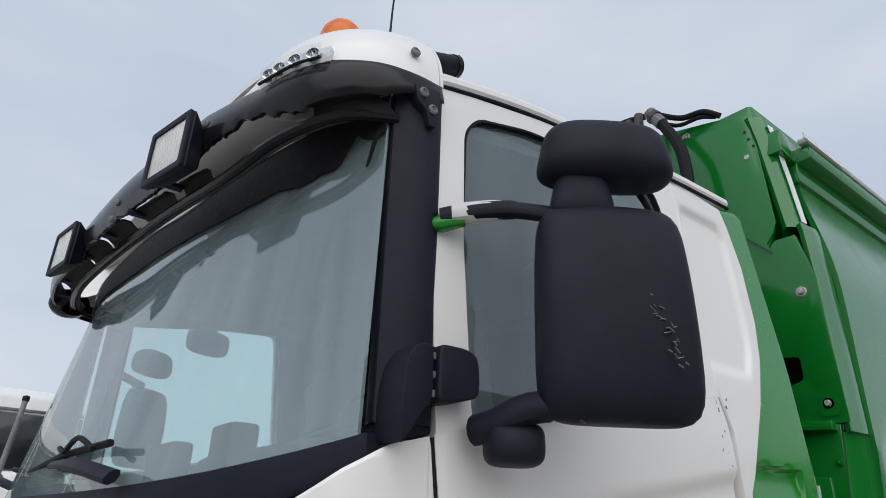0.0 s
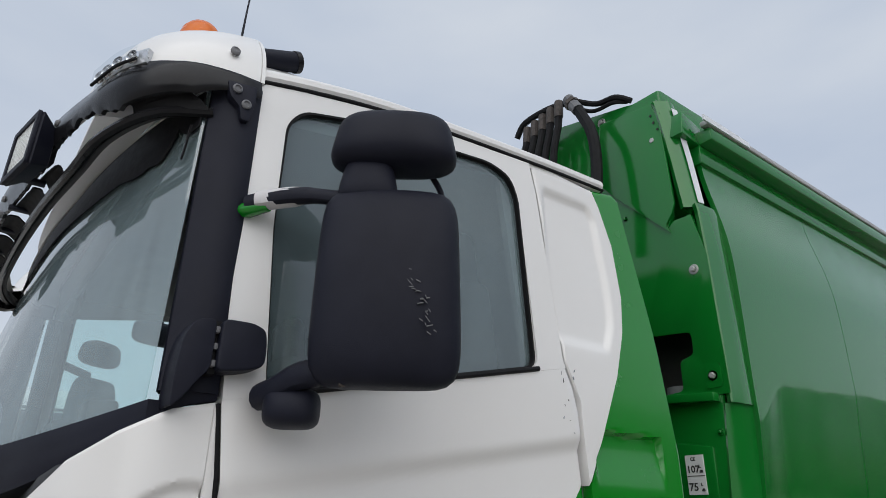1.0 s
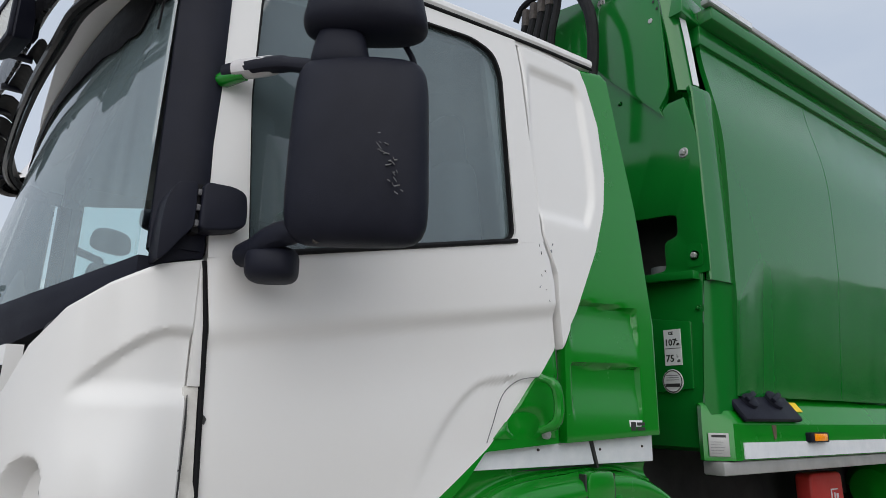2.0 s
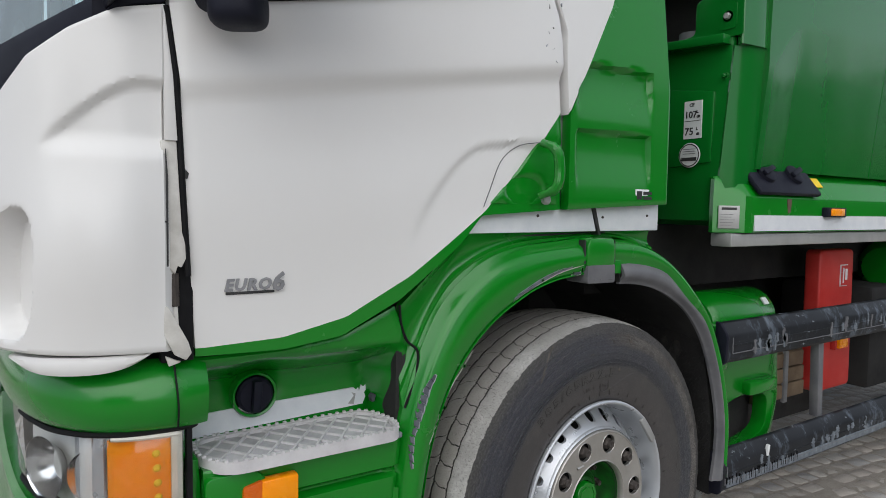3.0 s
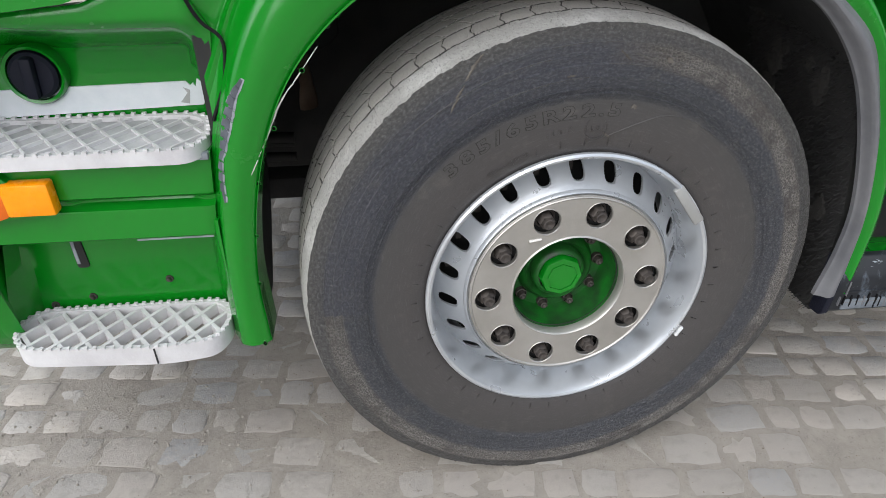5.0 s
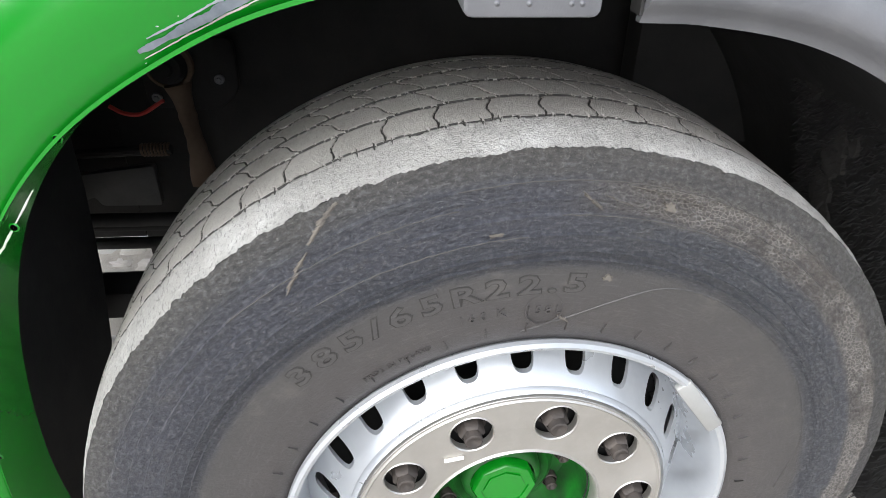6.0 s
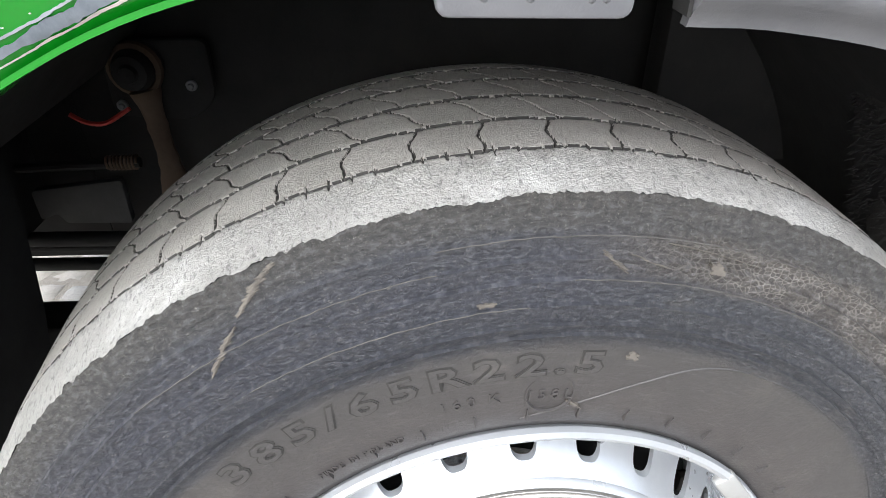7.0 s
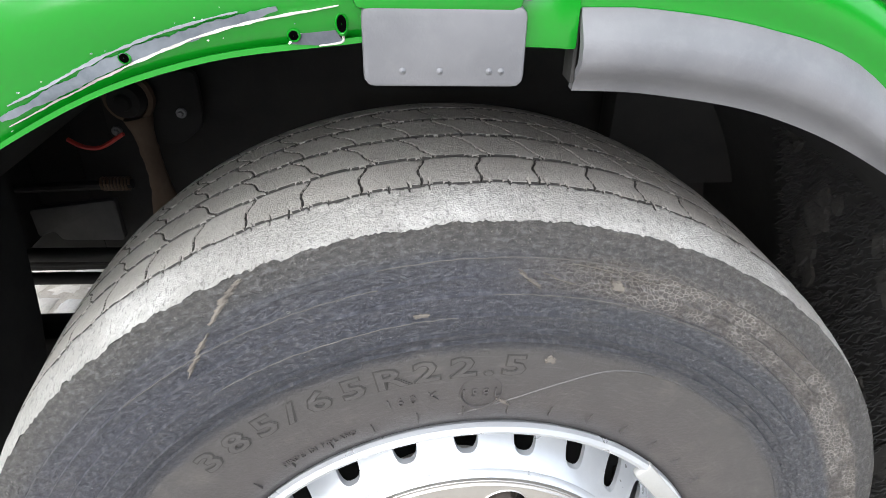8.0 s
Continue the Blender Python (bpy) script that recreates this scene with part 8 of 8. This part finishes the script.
# ---- background ----
def build_far_vehicle():
    v = thing("coach", "white vehicle with dark side windows parked behind the truck", "vehicle", (-3.2, 8.2, 0))
    part("body", box(-4.5, 3.2, -0.0, 2.4, 0.45, 2.05, 0.08, None, 3), VAN_WHITE, v)
    part("upper_body", box(-4.5, 3.1, 0.06, 2.34, 2.0, 2.98, 0.14, None, 4), VAN_WHITE, v)
    for k in range(4):
        part("window", box(-4.3 + 1.85 * k, -2.5 + 1.85 * k, 0.035, 0.075, 2.06, 2.68, 0.03), SIDE_DARK, v)
    part("trim", box(-4.5, 3.12, 0.03, 0.07, 2.70, 2.73, 0.004), FLARE, v)
    for x in (-3.4, 1.9):
        part("wheel", lathe([(-0.02, 0.25), (0.0, 0.45), (0.25, 0.45)], 28, (x, 0.02, 0.45)), DARK, v)
    part("roof_spike", tube([(1.6, 1.0, 2.97), (1.62, 1.0, 3.2), (1.7, 1.0, 3.28)], 0.05, 6), INK, v)


SIDE_DARK = solid("dark_window", (0.012, 0.014, 0.016), (0.02, 0.022, 0.024), 5, 0.06, bump=0)


def build_mirrored_trucks():
    """Made-up vehicles across the yard, behind the camera: added unseen, only to be mirrored as dark shapes in paint
    and glass.
    """
    for k, (x, l, h) in enumerate(((-9.5, 7.0, 3.4), (7.0, 9.0, 4.0), (17.0, 9.0, 3.6), (27.0, 9.0, 4.1), (37.5, 10.0, 3.8))):
        v = thing("parked_truck", "unseen dark truck added across the yard for reflections", "truck", (x, -8.5, 0), "trucks across the yard")
        part("cab", box(-l / 2, -l / 2 + 2.2, -1.2, 1.2, 0.9, h, 0.1, None, 3), DARK_TRUCK, v)
        part("load_body", box(-l / 2 + 2.4, l / 2, -1.25, 1.25, 1.1, h - 0.2, 0.06), DARK_TRUCK, v)
        part("frame", box(-l / 2, l / 2, -1.1, 1.1, 0.55, 1.1, 0.05), DARK, v)
        for wx in (-l / 2 + 1.0, l / 2 - 1.4):
            part("wheel", lathe([(1.0, 0.3), (1.22, 0.34), (1.25, 0.5), (0.95, 0.5)], 24, (wx, 0, 0.5)), DARK, v)


DARK_TRUCK = paint("dark_truck_paint", (0.03, 0.045, 0.04), (0.07, 0.08, 0.075))
build_far_vehicle()
build_mirrored_trucks()


# ---- ground of setts, last ----
def build_ground():
    bm = bmesh.new()
    ring = [0.0, 1.5, 3.0, 6.0, 15.0, 60.0, 400.0, 3000.0]
    prev = None
    for r in ring:
        cur = [bm.verts.new((r * math.cos(2 * math.pi * k / 48), r * math.sin(2 * math.pi * k / 48), -0.0035)) for k in range(48)] if r else [bm.verts.new((0, 0, -0.0035))]
        if prev:
            for k in range(48):
                if len(prev) == 1:
                    bm.faces.new((prev[0], cur[k], cur[(k + 1) % 48]))
                else:
                    bm.faces.new((prev[k], cur[k], cur[(k + 1) % 48], prev[(k + 1) % 48]))
        prev = cur
    g = part("ground", bm, SAND, None, "", False)
    tagged(g, "sandy joints and dust of a paved yard", "ground", kind="structure")
    return g


def sett_mesh(name, seed):
    """One worn stone, one metre by one metre, to be scaled: rounded outline, domed top."""
    rng = random.Random(seed)
    bm = bmesh.new()
    outline = []
    for k in range(12):
        a = 2 * math.pi * (k + 0.5) / 12
        f = (abs(math.cos(a)) ** 8 + abs(math.sin(a)) ** 8) ** (-1 / 8)
        outline.append((0.5 * f * math.cos(a) * rng.uniform(0.84, 1.03), 0.5 * f * math.sin(a) * rng.uniform(0.84, 1.03)))
    low = [bm.verts.new((x, y, -1.0)) for x, y in outline]
    mid = [bm.verts.new((x * 0.985, y * 0.985, -0.28 + rng.uniform(-0.12, 0.12))) for x, y in outline]
    top = [bm.verts.new((x * 0.88, y * 0.88, 0.0 + rng.uniform(-0.10, 0.10))) for x, y in outline]
    c = bm.verts.new((0, 0, 0.10))
    for k in range(12):
        j = (k + 1) % 12
        bm.faces.new((low[k], low[j], mid[j], mid[k]))
        bm.faces.new((mid[k], mid[j], top[j], top[k]))
        bm.faces.new((top[k], top[j], c))
    bmesh.ops.recalc_face_normals(bm, faces=bm.faces)
    me = bpy.data.meshes.new(name)
    bm.to_mesh(me)
    bm.free()
    me.polygons.foreach_set("use_smooth", [True] * len(me.polygons))
    me.materials.append(SETT)
    return me


def build_setts(ground):
    kinds = [sett_mesh("sett", 100 + k) for k in range(10)]
    rng = random.Random(77)
    near, rest_v, rest_f = [], [], []
    turn = radians(-6.0)
    v = -3.2
    row = 0
    while v < 4.2:
        depth = rng.uniform(0.088, 0.118)
        u = -4.0 + rng.uniform(0, 0.1)
        while u < 5.5:
            length = rng.uniform(0.085, 0.155)
            x = (u + length / 2) * math.cos(turn) - (v + depth / 2) * math.sin(turn)
            y = (u + length / 2) * math.sin(turn) + (v + depth / 2) * math.cos(turn)
            spec = (x, y, rng.uniform(-0.005, 0.0005), length - rng.uniform(0.001, 0.008), depth - rng.uniform(0.001, 0.008), math.degrees(turn) + rng.uniform(-7, 7), rng.randrange(10), rng.choice((0, 180)))
            near.append(spec)
            u += length
        v += depth
    near.sort(key=lambda s: math.hypot((s[0] + 0.2) * 0.8, s[1] + 0.25))
    for k, (x, y, z, l, d, a, kind, flip) in enumerate(near):
        m = pose(x, y, z, 0, 0, a + flip) @ Matrix.Diagonal((l, d, 0.014, 1))
        if k < 300:
            ob = new("sett", kinds[kind])
            ob.parent = ground
            ob.matrix_local = m
        else:
            base = len(rest_v)
            me = kinds[kind]
            rest_v.extend(tuple(m @ q.co) for q in me.vertices)
            rest_f.extend(tuple(base + i for i in p.vertices) for p in me.polygons)
    me = bpy.data.meshes.new("setts")
    me.from_pydata(rest_v, [], rest_f)
    me.polygons.foreach_set("use_smooth", [True] * len(rest_f))
    me.materials.append(SETT)
    me.update()
    ob = new("setts", me)
    ob.parent = ground
    tagged(ob, "grey granite setts of the yard", kind="stuff")


def build_grit(ground):
    """Loose grit and crumbs lying on the stones."""
    rng = random.Random(5)
    bm = bmesh.new()
    for k in range(2200):
        x, y = rng.uniform(-2.2, 1.6), rng.uniform(-0.9, 0.9)
        r = rng.choice((0.0008, 0.001, 0.0014, 0.002))
        vs = [bm.verts.new((x + r * math.cos(a) * rng.uniform(0.6, 1.2), y + r * math.sin(a) * rng.uniform(0.6, 1.2), 0.0005)) for a in (0, 1.6, 3.1, 4.7)]
        t = bm.verts.new((x, y, r * 1.1))
        for i in range(4):
            bm.faces.new((vs[i], vs[(i + 1) % 4], t))
    ob = part("grit", bm, WOOD, ground, "loose grit", False)
    tagged(ob, kind="stuff")


def build_pebbles(ground):
    """Small pale stones and crumbs of the joints, thickest ahead of the wheel."""
    rng = random.Random(15)
    verts, faces = [], []
    for k in range(2200):
        x, y = rng.gauss(-1.05, 0.55), rng.uniform(-1.0, 0.5)
        r = rng.choice((0.0012, 0.0016, 0.002, 0.0028, 0.004))
        n, base = 6, len(verts)
        for i in range(n):
            a = 2 * math.pi * i / n
            verts.append((x + r * math.cos(a) * rng.uniform(0.6, 1.2), y + r * math.sin(a) * rng.uniform(0.6, 1.2), -0.001))
        for i in range(n):
            a = 2 * math.pi * (i + 0.5) / n
            verts.append((x + 0.6 * r * math.cos(a) * rng.uniform(0.6, 1.2), y + 0.6 * r * math.sin(a) * rng.uniform(0.6, 1.2), r * rng.uniform(0.4, 0.8)))
        for i in range(n):
            faces.append((base + i, base + (i + 1) % n, base + n + i))
            faces.append((base + (i + 1) % n, base + n + (i + 1) % n, base + n + i))
        faces.append(tuple(base + n + i for i in range(n)))
    me = bpy.data.meshes.new("pebbles")
    me.from_pydata(verts, [], faces)
    me.materials.append(SAND)
    me.update()
    ob = new("pebbles", me)
    ob.parent = ground
    tagged(ob, "pale crumbs of stone", kind="stuff")


ground = build_ground()
build_setts(ground)
build_grit(ground)
build_pebbles(ground)
